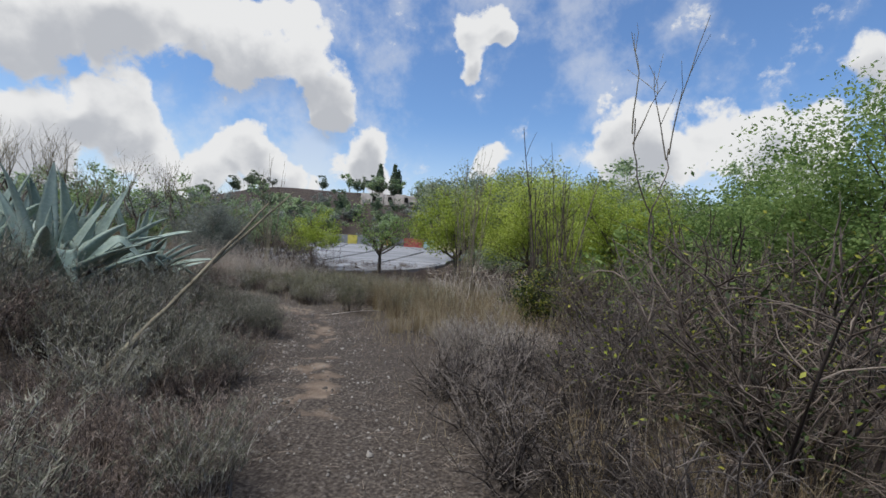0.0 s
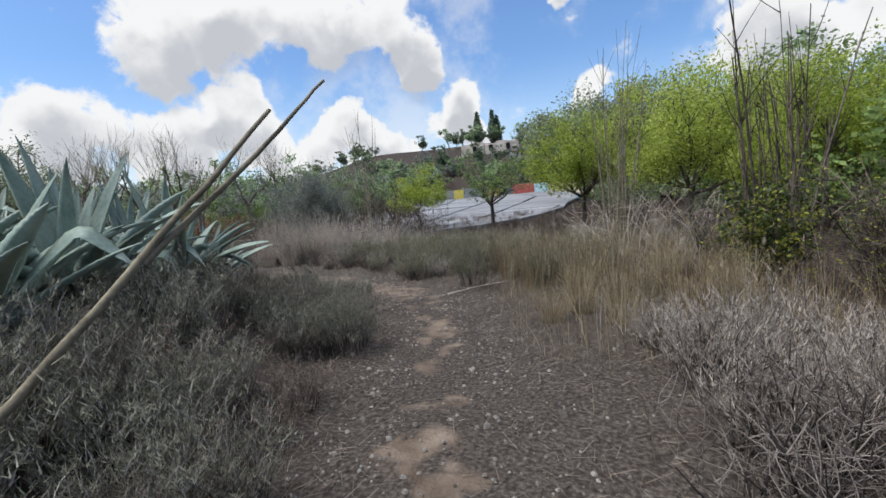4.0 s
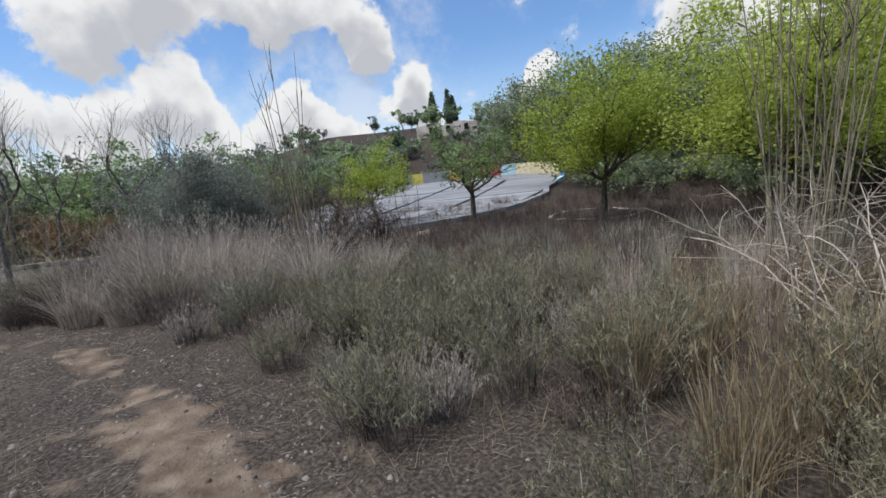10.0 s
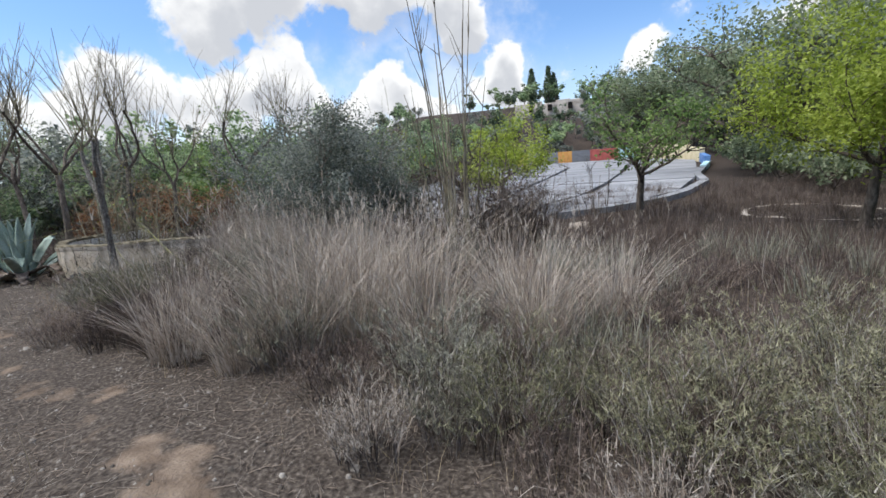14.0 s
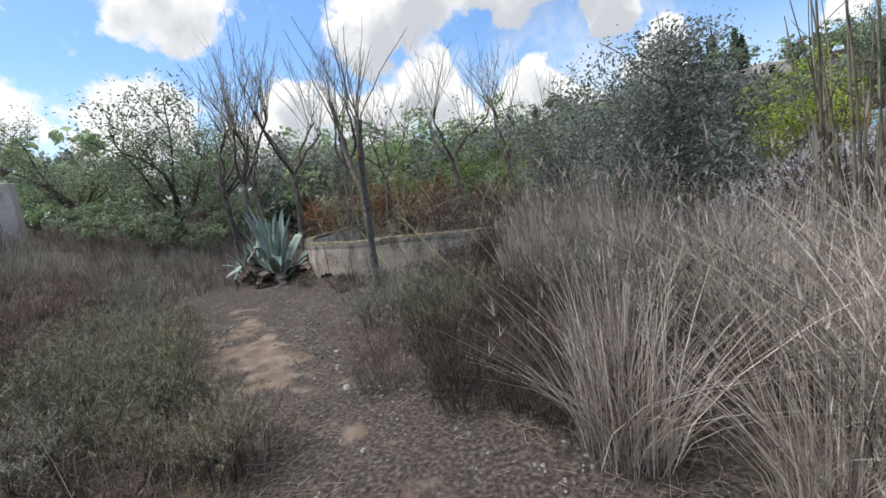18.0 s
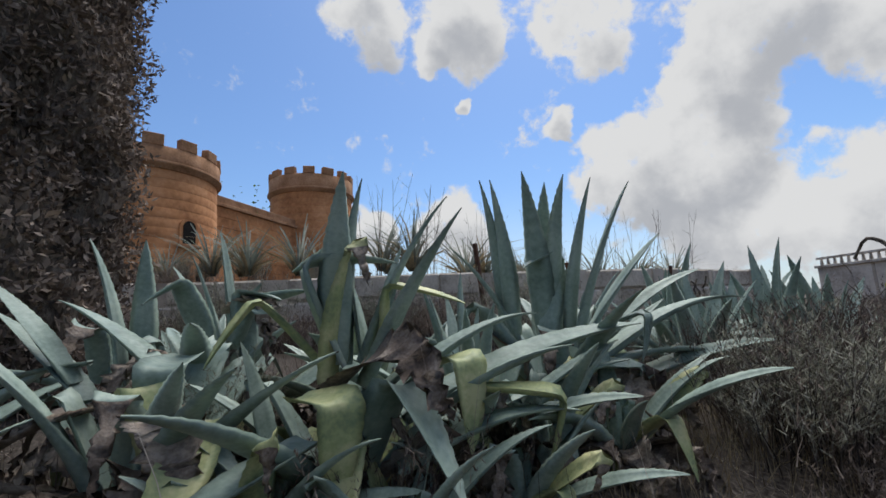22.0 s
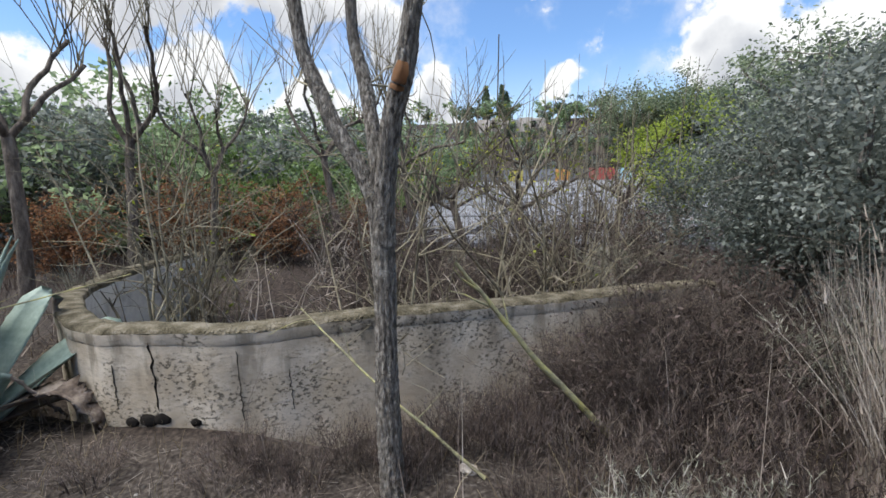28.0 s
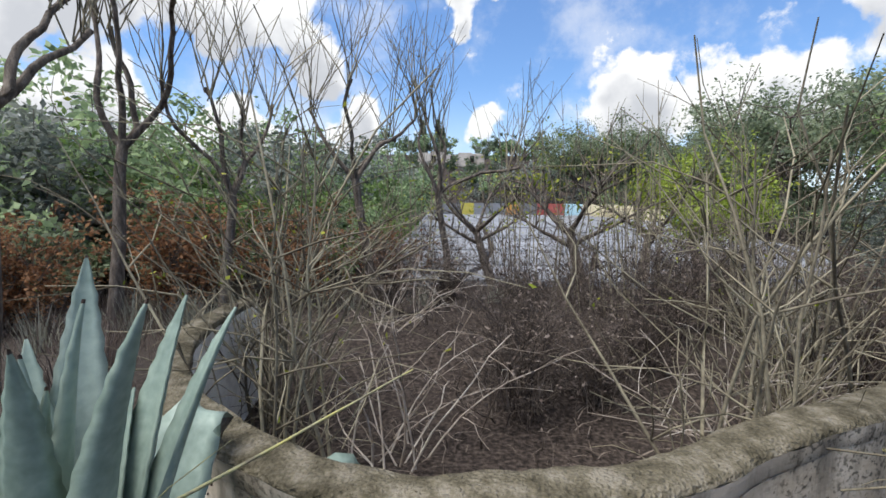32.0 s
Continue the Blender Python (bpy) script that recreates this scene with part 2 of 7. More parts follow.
M_LEAFMID = material("mid_green_leaves", [(0.068, 0.122, 0.033), (0.152, 0.236, 0.068), (0.266, 0.356, 0.122)], 1.2, 0.6, leafy=0.5, island=0.45)
M_LEAFYEL = material("yellow_green_leaves", [(0.12, 0.15, 0.015), (0.24, 0.29, 0.03), (0.40, 0.40, 0.06)], 1.2, 0.55, leafy=0.4, island=0.5)
M_LEAFGREY = material("grey_evergreen_leaves", [(0.09, 0.105, 0.088), (0.185, 0.208, 0.175), (0.36, 0.38, 0.335)], 1.5, 0.6, leafy=0.4, island=0.5, spec=0.3)
M_LEAFDARK = material("dark_green_leaves", [(0.102, 0.155, 0.080), (0.228, 0.314, 0.155), (0.403, 0.502, 0.278)], 0.6, 0.6, leafy=0.5, island=0.45)
M_PINE = material("pine_needles", [(0.053, 0.080, 0.053), (0.106, 0.147, 0.086), (0.189, 0.236, 0.136)], 0.5, 0.7, leafy=0.35, island=0.45)
M_CYPRESS = material("brown_cypress_foliage", [(0.10, 0.076, 0.062), (0.215, 0.165, 0.132), (0.36, 0.285, 0.232)], 2.0, 0.8, leafy=0.15, island=0.55)
M_RUSSET = material("russet_dry_leaves", [(0.138, 0.063, 0.032), (0.287, 0.144, 0.069), (0.425, 0.241, 0.132)], 2, 0.75, leafy=0.45, island=0.5)
M_BARK = material("furrowed_grey_bark", [(0.06, 0.052, 0.045), (0.22, 0.196, 0.168), (0.47, 0.435, 0.385)], 34, 0.95, bump=1.6, bump_scale=55, stretch=(2.2, 2.2, 0.6))
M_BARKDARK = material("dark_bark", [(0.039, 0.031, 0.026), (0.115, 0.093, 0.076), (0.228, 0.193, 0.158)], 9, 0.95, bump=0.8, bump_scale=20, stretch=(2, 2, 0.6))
M_SHOOT = material("bare_shoots", [(0.094, 0.078, 0.055), (0.187, 0.162, 0.114), (0.309, 0.273, 0.189)], 5, 0.85, island=0.45)
M_LICHEN = material("lichened_branch", [(0.16, 0.14, 0.10), (0.33, 0.31, 0.18), (0.46, 0.42, 0.14)], 14, 0.95, bump=0.6, bump_scale=40)
M_AGAVE = material("blue_green_agave_skin", [(0.135, 0.186, 0.158), (0.225, 0.29, 0.247), (0.32, 0.382, 0.33)], 3.2, 0.52, bump=0.12, bump_scale=16, island=0.35, spec=0.3)
M_AGAVEYEL = material("yellowing_agave_skin", [(0.155, 0.205, 0.12), (0.32, 0.355, 0.175), (0.5, 0.49, 0.27)], 3.5, 0.5, bump=0.1, bump_scale=14, island=0.25)
M_AGAVEDRY = material("withered_agave_skin", [(0.06, 0.046, 0.037), (0.165, 0.128, 0.104), (0.32, 0.27, 0.225)], 5, 0.85, bump=0.7, bump_scale=22, island=0.4)
M_SPINE = material("dark_agave_spine", [(0.03, 0.02, 0.016), (0.07, 0.045, 0.035)], 8, 0.6)
M_BRUSH = material("grey_brown_brushwood", [(0.026, 0.021, 0.019), (0.085, 0.071, 0.063), (0.225, 0.195, 0.174)], 5, 0.9, island=0.55)
M_LEAFHAZE = material("grey_green_tall_tree_leaves", [(0.106, 0.141, 0.082), (0.212, 0.261, 0.155), (0.353, 0.395, 0.261)], 0.8, 0.6, leafy=0.5, island=0.5)
M_LEAFBUSH = material("deep_green_and_yellow_leaves", [(0.03, 0.05, 0.016), (0.085, 0.125, 0.03), (0.36, 0.36, 0.06)], 2.0, 0.5, leafy=0.35, island=0.7)
# mineral
M_STONE = material("mixed_gravel", [(0.07, 0.06, 0.052), (0.15, 0.136, 0.122), (0.27, 0.252, 0.228)], 9, 0.9, bump=0.4, island=0.6)
M_CONCRETE = material("stained_concrete", [(0.183, 0.152, 0.122), (0.512, 0.451, 0.372), (0.732, 0.665, 0.567)], 2.4, 0.95, bump=0.8, bump_scale=38, stretch=(1.6, 1.6, 0.7))
M_RIM = material("mossy_concrete_rim", [(0.05, 0.042, 0.024), (0.15, 0.128, 0.085), (0.285, 0.25, 0.19)], 9, 0.97, bump=1.6, bump_scale=60)
M_INNER = material("pale_render_inside_basin", [(0.489, 0.463, 0.414), (0.747, 0.715, 0.649), (0.85, 0.842, 0.773)], 1.6, 0.95, bump=0.3, bump_scale=30)
M_LOT = material("pale_grey_paving", [(0.13, 0.135, 0.145), (0.215, 0.22, 0.235), (0.30, 0.305, 0.32)], 0.55, 0.7, bump=0.2, bump_scale=3, stretch=(0.35, 1.6, 1))
M_STRAWOLD = material("old_grey_straw", [(0.069, 0.058, 0.049), (0.139, 0.119, 0.103), (0.261, 0.234, 0.206)], 5, 0.9, island=0.6)
M_RED = material("red_paint", [(0.32, 0.072, 0.064), (0.496, 0.136, 0.112)], 3, 0.7)
M_BLUE = material("blue_paint", [(0.07, 0.16, 0.38), (0.13, 0.26, 0.52)], 3, 0.7)
M_SKYPAINT = material("pale_blue_paint", [(0.30, 0.52, 0.62), (0.5, 0.66, 0.70)], 3, 0.7)
M_CREAM = material("cream_paint", [(0.50, 0.43, 0.27), (0.66, 0.58, 0.40)], 2, 0.8)
M_ORANGE = material("orange_paint", [(0.55, 0.24, 0.06), (0.66, 0.36, 0.12)], 3, 0.7)
M_YELLOW = material("yellow_paint", [(0.496, 0.4, 0.064), (0.56, 0.48, 0.128)], 3, 0.7)
M_PLASTER = material("weathered_pale_plaster", [(0.297, 0.253, 0.215), (0.513, 0.446, 0.384), (0.648, 0.579, 0.507)], 0.9, 0.95, bump=0.3, bump_scale=12)
M_RUBBLE = material("pale_rubble_stone", [(0.265, 0.224, 0.187), (0.46, 0.403, 0.347), (0.632, 0.571, 0.506)], 2.2, 0.95, bump=0.8, bump_scale=9, island=0.25)
M_PURPLE = material("purple_spray_paint", [(0.20, 0.06, 0.30), (0.36, 0.12, 0.44)], 4, 0.7)
M_PINK = material("pink_spray_paint", [(0.46, 0.14, 0.36), (0.58, 0.24, 0.48)], 4, 0.7)
M_BLACK = material("dark_spray_paint", [(0.02, 0.02, 0.05), (0.05, 0.04, 0.10)], 4, 0.7)
M_WHITE = material("white_spray_paint", [(0.6, 0.6, 0.6), (0.75, 0.75, 0.74)], 4, 0.7)
M_RUST = material("rusted_post", [(0.05, 0.028, 0.02), (0.13, 0.065, 0.045)], 8, 0.9, bump=0.4)
M_DARK = material("dark_opening", [(0.008, 0.007, 0.006), (0.02, 0.016, 0.013)], 3, 0.95)
M_CASTLE = material("ochre_red_masonry", [(0.252, 0.109, 0.048), (0.432, 0.196, 0.086), (0.564, 0.287, 0.144)], 0.45, 0.95, bump=0.6, bump_scale=5)
M_CASTLETRIM = material("brown_stone_trim", [(0.204, 0.106, 0.054), (0.324, 0.174, 0.096), (0.432, 0.252, 0.15)], 0.9, 0.95, bump=0.6, bump_scale=7)


def ground_material():
    """Litter-strewn earth; the trodden trail is bare ochre dirt, by the attribute 'trodden'; 'mulch' is dark rotted litter."""
    m = bpy.data.materials.new("earth_and_litter")
    m.use_nodes = True
    n, l = m.node_tree.nodes, m.node_tree.links
    p = n["Principled BSDF"]
    p.inputs["Roughness"].default_value = 0.95
    p.inputs["Specular IOR Level"].default_value = 0.15
    tc = n.new("ShaderNodeTexCoord")

    def noise_tex(scale, detail=6.0):
        t = n.new("ShaderNodeTexNoise")
        t.inputs["Scale"].default_value, t.inputs["Detail"].default_value = scale, detail
        l.new(tc.outputs["Object"], t.inputs["Vector"])
        return t.outputs["Fac"]

    def ramp(v, cols):
        r = n.new("ShaderNodeValToRGB")
        e = r.color_ramp.elements
        while len(e) < len(cols):
            e.new(0.5)
        for i, (pos, c) in enumerate(cols):
            e[i].position, e[i].color = pos, (*c, 1)
        l.new(v, r.inputs[0])
        return r.outputs[0]

    def blend(f, a, b):
        x = n.new("ShaderNodeMix")
        x.data_type = "RGBA"
        l.new(f, x.inputs["Factor"])
        l.new(a, x.inputs["A"])
        l.new(b, x.inputs["B"])
        return x.outputs["Result"]

    def calc(op, a, b):
        x = n.new("ShaderNodeMath")
        x.operation, x.use_clamp = op, op == "ADD"
        for i, v in enumerate((a, b)):
            if isinstance(v, float):
                x.inputs[i].default_value = v
            else:
                l.new(v, x.inputs[i])
        return x.outputs[0]

    litter = ramp(noise_tex(38.0, 8.0), [(0.33, (0.026, 0.021, 0.018)), (0.48, (0.055, 0.045, 0.038)), (0.60, (0.088, 0.074, 0.063)), (0.74, (0.15, 0.130, 0.112))])
    earth = ramp(noise_tex(5.0, 8.0), [(0.3, (0.085, 0.062, 0.046)), (0.5, (0.15, 0.114, 0.087)), (0.7, (0.225, 0.178, 0.14))])
    mulch = ramp(noise_tex(26.0, 8.0), [(0.33, (0.014, 0.011, 0.009)), (0.5, (0.042, 0.032, 0.027)), (0.70, (0.10, 0.078, 0.064))])
    trod = n.new("ShaderNodeAttribute")
    trod.attribute_name = "trodden"
    dark = n.new("ShaderNodeAttribute")
    dark.attribute_name = "mulch"
    edge = calc("ADD", trod.outputs["Fac"], calc("MULTIPLY", calc("SUBTRACT", noise_tex(3.0, 6.0), 0.5), 2.1))
    sharp = n.new("ShaderNodeMapRange")
    sharp.interpolation_type = "SMOOTHSTEP"
    l.new(edge, sharp.inputs["Value"])
    sharp.inputs["From Min"].default_value, sharp.inputs["From Max"].default_value = 0.46, 0.78
    under = blend(dark.outputs["Fac"], litter, mulch)
    l.new(blend(sharp.outputs["Result"], under, earth), p.inputs["Base Color"])
    b = n.new("ShaderNodeBump")
    b.inputs["Strength"].default_value, b.inputs["Distance"].default_value = 0.9, 0.03
    l.new(calc("ADD", calc("MULTIPLY", noise_tex(38.0, 8.0), 0.6), calc("MULTIPLY", noise_tex(9.0, 5.0), 0.4)), b.inputs["Height"])
    l.new(b.outputs[0], p.inputs["Normal"])
    return m


M_GROUND = ground_material()


def render_material():
    """Cream cement render: blotchy, with dark mossy runs under the rim and dirt at the foot."""
    m = bpy.data.materials.new("stained_cream_render")
    m.use_nodes = True
    n, l = m.node_tree.nodes, m.node_tree.links
    p = n["Principled BSDF"]
    p.inputs["Roughness"].default_value = 0.95
    p.inputs["Specular IOR Level"].default_value = 0.15
    tc = n.new("ShaderNodeTexCoord")
    cut = n.new("ShaderNodeSeparateXYZ")
    l.new(tc.outputs["Object"], cut.inputs[0])

    def tex(scale, stretch, detail=7.0):
        mp = n.new("ShaderNodeMapping")
        mp.inputs["Scale"].default_value = stretch
        l.new(tc.outputs["Object"], mp.inputs[0])
        t = n.new("ShaderNodeTexNoise")
        t.inputs["Scale"].default_value, t.inputs["Detail"].default_value = scale, detail
        t.inputs["Roughness"].default_value = 0.62
        l.new(mp.outputs[0], t.inputs["Vector"])
        return t.outputs["Fac"]

    def span(v, lo, hi, a=0.0, b=1.0):
        r = n.new("ShaderNodeMapRange")
        r.interpolation_type = "SMOOTHSTEP"
        l.new(v, r.inputs["Value"])
        for k, x in zip(("From Min", "From Max", "To Min", "To Max"), (lo, hi, a, b)):
            r.inputs[k].default_value = x
        return r.outputs["Result"]

    def calc(op, a, b):
        x = n.new("ShaderNodeMath")
        x.operation, x.use_clamp = op, True
        for i, v in enumerate((a, b)):
            if isinstance(v, float):
                x.inputs[i].default_value = v
            else:
                l.new(v, x.inputs[i])
        return x.outputs[0]

    def blend(f, a, b):
        x = n.new("ShaderNodeMix")
        x.data_type = "RGBA"
        l.new(f, x.inputs["Factor"])
        for k, v in (("A", a), ("B", b)):
            if isinstance(v, tuple):
                x.inputs[k].default_value = (*v, 1)
            else:
                l.new(v, x.inputs[k])
        return x.outputs["Result"]

    base = blend(span(tex(2.2, (1, 1, 1)), 0.35, 0.68), (0.47, 0.39, 0.29), (0.68, 0.60, 0.49))
    base = blend(calc("MULTIPLY", span(tex(14.0, (1, 1, 2.2)), 0.5, 0.72), 0.55), base, (0.36, 0.30, 0.22))
    runs = calc("MULTIPLY", span(tex(3.2, (2.2, 2.2, 0.5)), 0.47, 0.63), span(cut.outputs["Z"], 0.05, 0.55))
    base = blend(calc("MULTIPLY", runs, 0.72), base, (0.19, 0.16, 0.12))
    spots = calc("MULTIPLY", span(tex(34.0, (1, 1, 1.4), 5.0), 0.51, 0.60), span(tex(2.6, (1, 1, 1)), 0.42, 0.56))
    base = blend(calc("MULTIPLY", spots, 0.85), base, (0.075, 0.066, 0.05))
    l.new(base, p.inputs["Base Color"])
    b = n.new("ShaderNodeBump")
    b.inputs["Strength"].default_value, b.inputs["Distance"].default_value = 0.45, 0.02
    l.new(tex(11.0, (1, 1, 1.6), 8.0), b.inputs["Height"])
    l.new(b.outputs[0], p.inputs["Normal"])
    return m


M_RENDER = render_material()

# ---- mesh helpers ----
rng = np.random.default_rng(7)


def link_mesh(name, verts, faces, mats, parent=None, label="", smooth=False, slots=None):
    """One mesh object from arrays; faces is one array or a list of arrays of equal-sided faces."""
    me = bpy.data.meshes.new(name)
    verts = np.asarray(verts, dtype=np.float32).reshape(-1, 3)
    groups = faces if isinstance(faces, list) else [faces]
    groups = [np.asarray(f, dtype=np.int32) for f in groups if len(f)]
    sizes = np.concatenate([np.full(len(f), f.shape[1], dtype=np.int32) for f in groups])
    loops = np.concatenate([f.ravel() for f in groups])
    me.vertices.add(len(verts))
    me.vertices.foreach_set("co", verts.ravel())
    me.loops.add(len(loops))
    me.loops.foreach_set("vertex_index", loops)
    me.polygons.add(len(sizes))
    me.polygons.foreach_set("loop_start", np.concatenate([[0], np.cumsum(sizes)[:-1]]).astype(np.int32))
    me.polygons.foreach_set("loop_total", sizes)
    for m in (mats if isinstance(mats, (list, tuple)) else [mats]):
        me.materials.append(m)
    if slots is not None:
        me.polygons.foreach_set("material_index", np.asarray(slots, dtype=np.int32))
    if smooth:
        me.polygons.foreach_set("use_smooth", np.ones(len(sizes), dtype=bool))
    me.update(calc_edges=True)
    me.validate()
    ob = new(name, me)
    ob.parent = parent
    if label:
        ob["label"] = label
    return ob


def part(name, bm, mat, parent, label=""):
    """Links a bmesh as one mesh object under a thing or a part."""
    me = bpy.data.meshes.new(name)
    bm.to_mesh(me)
    bm.free()
    me.materials.append(mat)
    ob = new(name, me)
    ob.parent = parent
    if label:
        ob["label"] = label
    return ob


def box_bm(cx, cy, cz, sx, sy, sz, bevel=0.0, turn=0.0, jitter=0.0):
    bm = bmesh.new()
    bmesh.ops.create_cube(bm, size=1.0)
    for v in bm.verts:
        v.co = Vector((v.co.x * sx, v.co.y * sy, v.co.z * sz)) + Vector((random.uniform(-1, 1), random.uniform(-1, 1), random.uniform(-1, 1))) * jitter
    if bevel:
        bmesh.ops.bevel(bm, geom=list(bm.edges), offset=bevel, segments=1, affect="EDGES")
    bmesh.ops.transform(bm, matrix=pose(cx, cy, cz, 0, 0, turn), verts=bm.verts)
    return bm


class Heap:
    """Collects quads from many small pieces into one mesh."""

    def __init__(self):
        self.v, self.q, self.n = [], [], 0

    def add(self, v, q):
        v = np.asarray(v, dtype=np.float32).reshape(-1, 3)
        self.v.append(v)
        self.q.append(np.asarray(q, dtype=np.int32).reshape(-1, 4) + self.n)
        self.n += len(v)

    def arrays(self):
        return np.concatenate(self.v), np.concatenate(self.q)


def tube(points, radii, sides=5, cap=True):
    """A tapered tube along points."""
    P = np.asarray(points, dtype=float)
    r = np.asarray(radii, dtype=float)
    d = np.gradient(P, axis=0)
    d /= np.linalg.norm(d, axis=1, keepdims=True) + 1e-9
    ref = np.where(np.abs(d[:, 2:3]) > 0.9, np.array([[1.0, 0, 0]]), np.array([[0, 0, 1.0]]))
    u = np.cross(d, ref)
    u /= np.linalg.norm(u, axis=1, keepdims=True) + 1e-9
    w = np.cross(d, u)
    a = np.arange(sides) * 2 * math.pi / sides
    V = P[:, None, :] + r[:, None, None] * (np.cos(a)[None, :, None] * u[:, None, :] + np.sin(a)[None, :, None] * w[:, None, :])
    k = len(P)
    i, j = np.meshgrid(np.arange(k - 1), np.arange(sides), indexing="ij")
    jn = (j + 1) % sides
    Q = np.stack([i * sides + j, i * sides + jn, (i + 1) * sides + jn, (i + 1) * sides + j], -1).reshape(-1, 4)
    return V.reshape(-1, 3), Q


def blades(base, height, width, lean, seg=3, curl=1.0):
    """Grass-like strips: base (n,3), height (n), width (n), lean (n,2) sideways reach as a share of the height."""
    n = len(base)
    s = np.linspace(0, 1, seg + 1)
    az = rng.uniform(0, 2 * math.pi, n)
    side = np.stack([np.cos(az), np.sin(az), np.zeros(n)], 1)
    reach = np.linalg.norm(lean, axis=1)
    up = height[:, None] * (s[None, :] - 0.45 * curl * np.minimum(reach, 1.6)[:, None] * s[None, :] ** 2.2)
    out = height[:, None, None] * lean[:, None, :] * (s ** 1.6)[None, :, None]
    c = np.zeros((n, seg + 1, 3))
    c[:, :, :2] = base[:, None, :2] + out
    c[:, :, 2] = base[:, None, 2] + up
    w = width[:, None] * (1 - 0.85 * s[None, :]) * 0.5
    V = np.stack([c - side[:, None, :] * w[:, :, None], c + side[:, None, :] * w[:, :, None]], 2)
    k = 2 * (seg + 1)
    i, j = np.meshgrid(np.arange(n), np.arange(seg), indexing="ij")
    b = i * k + 2 * j
    Q = np.stack([b, b + 1, b + 3, b + 2], -1).reshape(-1, 4)
    return V.reshape(-1, 3), Q


def leaves(at, size, droop=0.3, long=1.7):
    """Pointed leaves, each a kinked quad, at points (n,3)."""
    n = len(at)
    az, el = rng.uniform(0, 2 * math.pi, n), rng.normal(-droop, 0.55, n)
    d = np.stack([np.cos(az) * np.cos(el), np.sin(az) * np.cos(el), np.sin(el)], 1)
    t = rng.normal(0, 1, (n, 3))
    u = np.cross(d, t)
    u /= np.linalg.norm(u, axis=1, keepdims=True) + 1e-9
    nrm = np.cross(d, u)
    s = size if np.ndim(size) else np.full(n, size)
    s = (s * rng.uniform(0.6, 1.25, n))[:, None]
    tip = at + d * s * long
    mid = at + d * s * long * 0.45 + nrm * s * 0.12
    V = np.stack([at, mid - u * s * 0.42, tip, mid + u * s * 0.42], 1).reshape(-1, 3)
    return V, np.arange(4 * n).reshape(-1, 4)


def wander(start, direction, length, steps, bend=0.15, lift=0.0):
    """A crooked line from start."""
    p, d = np.array(start, dtype=float), np.array(direction, dtype=float)
    d /= np.linalg.norm(d)
    pts = [p.copy()]
    for _ in range(steps):
        d = d + rng.normal(0, bend, 3) + np.array([0, 0, lift])
        d /= np.linalg.norm(d)
        p = p + d * length / steps
        pts.append(p.copy())
    return np.array(pts), d


# ---- the lie of the land ----
TRAIL = np.array([(0.25, -3.0), (0.0, 0.0), (-0.5, 1.8), (-1.2, 4.2), (-1.75, 6.2), (-2.2, 7.8), (-3.0, 9.2), (-4.4, 10.45), (-5.8, 11.5), (-7.4, 12.5), (-9.3, 13.0),
                  (-10.7, 13.3), (-12.0, 13.5), (-13.3, 14.0), (-14.8, 14.9), (-17.2, 15.5), (-21.0, 17.0), (-26.0, 20.0)])
BASIN = (-14.7, 19.6)
BASIN_R = 3.0
RIM_Z = 0.65


def trail_side(x, y):
    """Distance from the trail, and whether to its left (+1) or right (-1)."""
    p = np.stack([np.ravel(x), np.ravel(y)], 1).astype(float)
    best, sign = np.full(len(p), 1e9), np.ones(len(p))
    for a, b in zip(TRAIL[:-1], TRAIL[1:]):
        ab = b - a
        t = np.clip(((p - a) @ ab) / (ab @ ab), 0, 1)
        q = a + t[:, None] * ab
        dd = np.linalg.norm(p - q, axis=1)
        s = np.sign(ab[0] * (p[:, 1] - a[1]) - ab[1] * (p[:, 0] - a[0]))
        m = dd < best
        best[m], sign[m] = dd[m], s[m]
    return best.reshape(np.shape(x)), sign.reshape(np.shape(x))


def sstep(v, lo, hi):
    t = np.clip((v - lo) / (hi - lo), 0, 1)
    return t * t * (3 - 2 * t)


def waves(x, y):
    """Gentle unevenness."""
    return (0.035 * np.sin(1.7 * x + 0.6 * y + 1.0) * np.cos(1.3 * y - 0.4 * x) + 0.02 * np.sin(4.1 * x + 1.2) * np.sin(3.7 * y + 0.5)
            + 0.012 * np.sin(9.3 * x + 2 * y) * np.sin(8.1 * y - x))


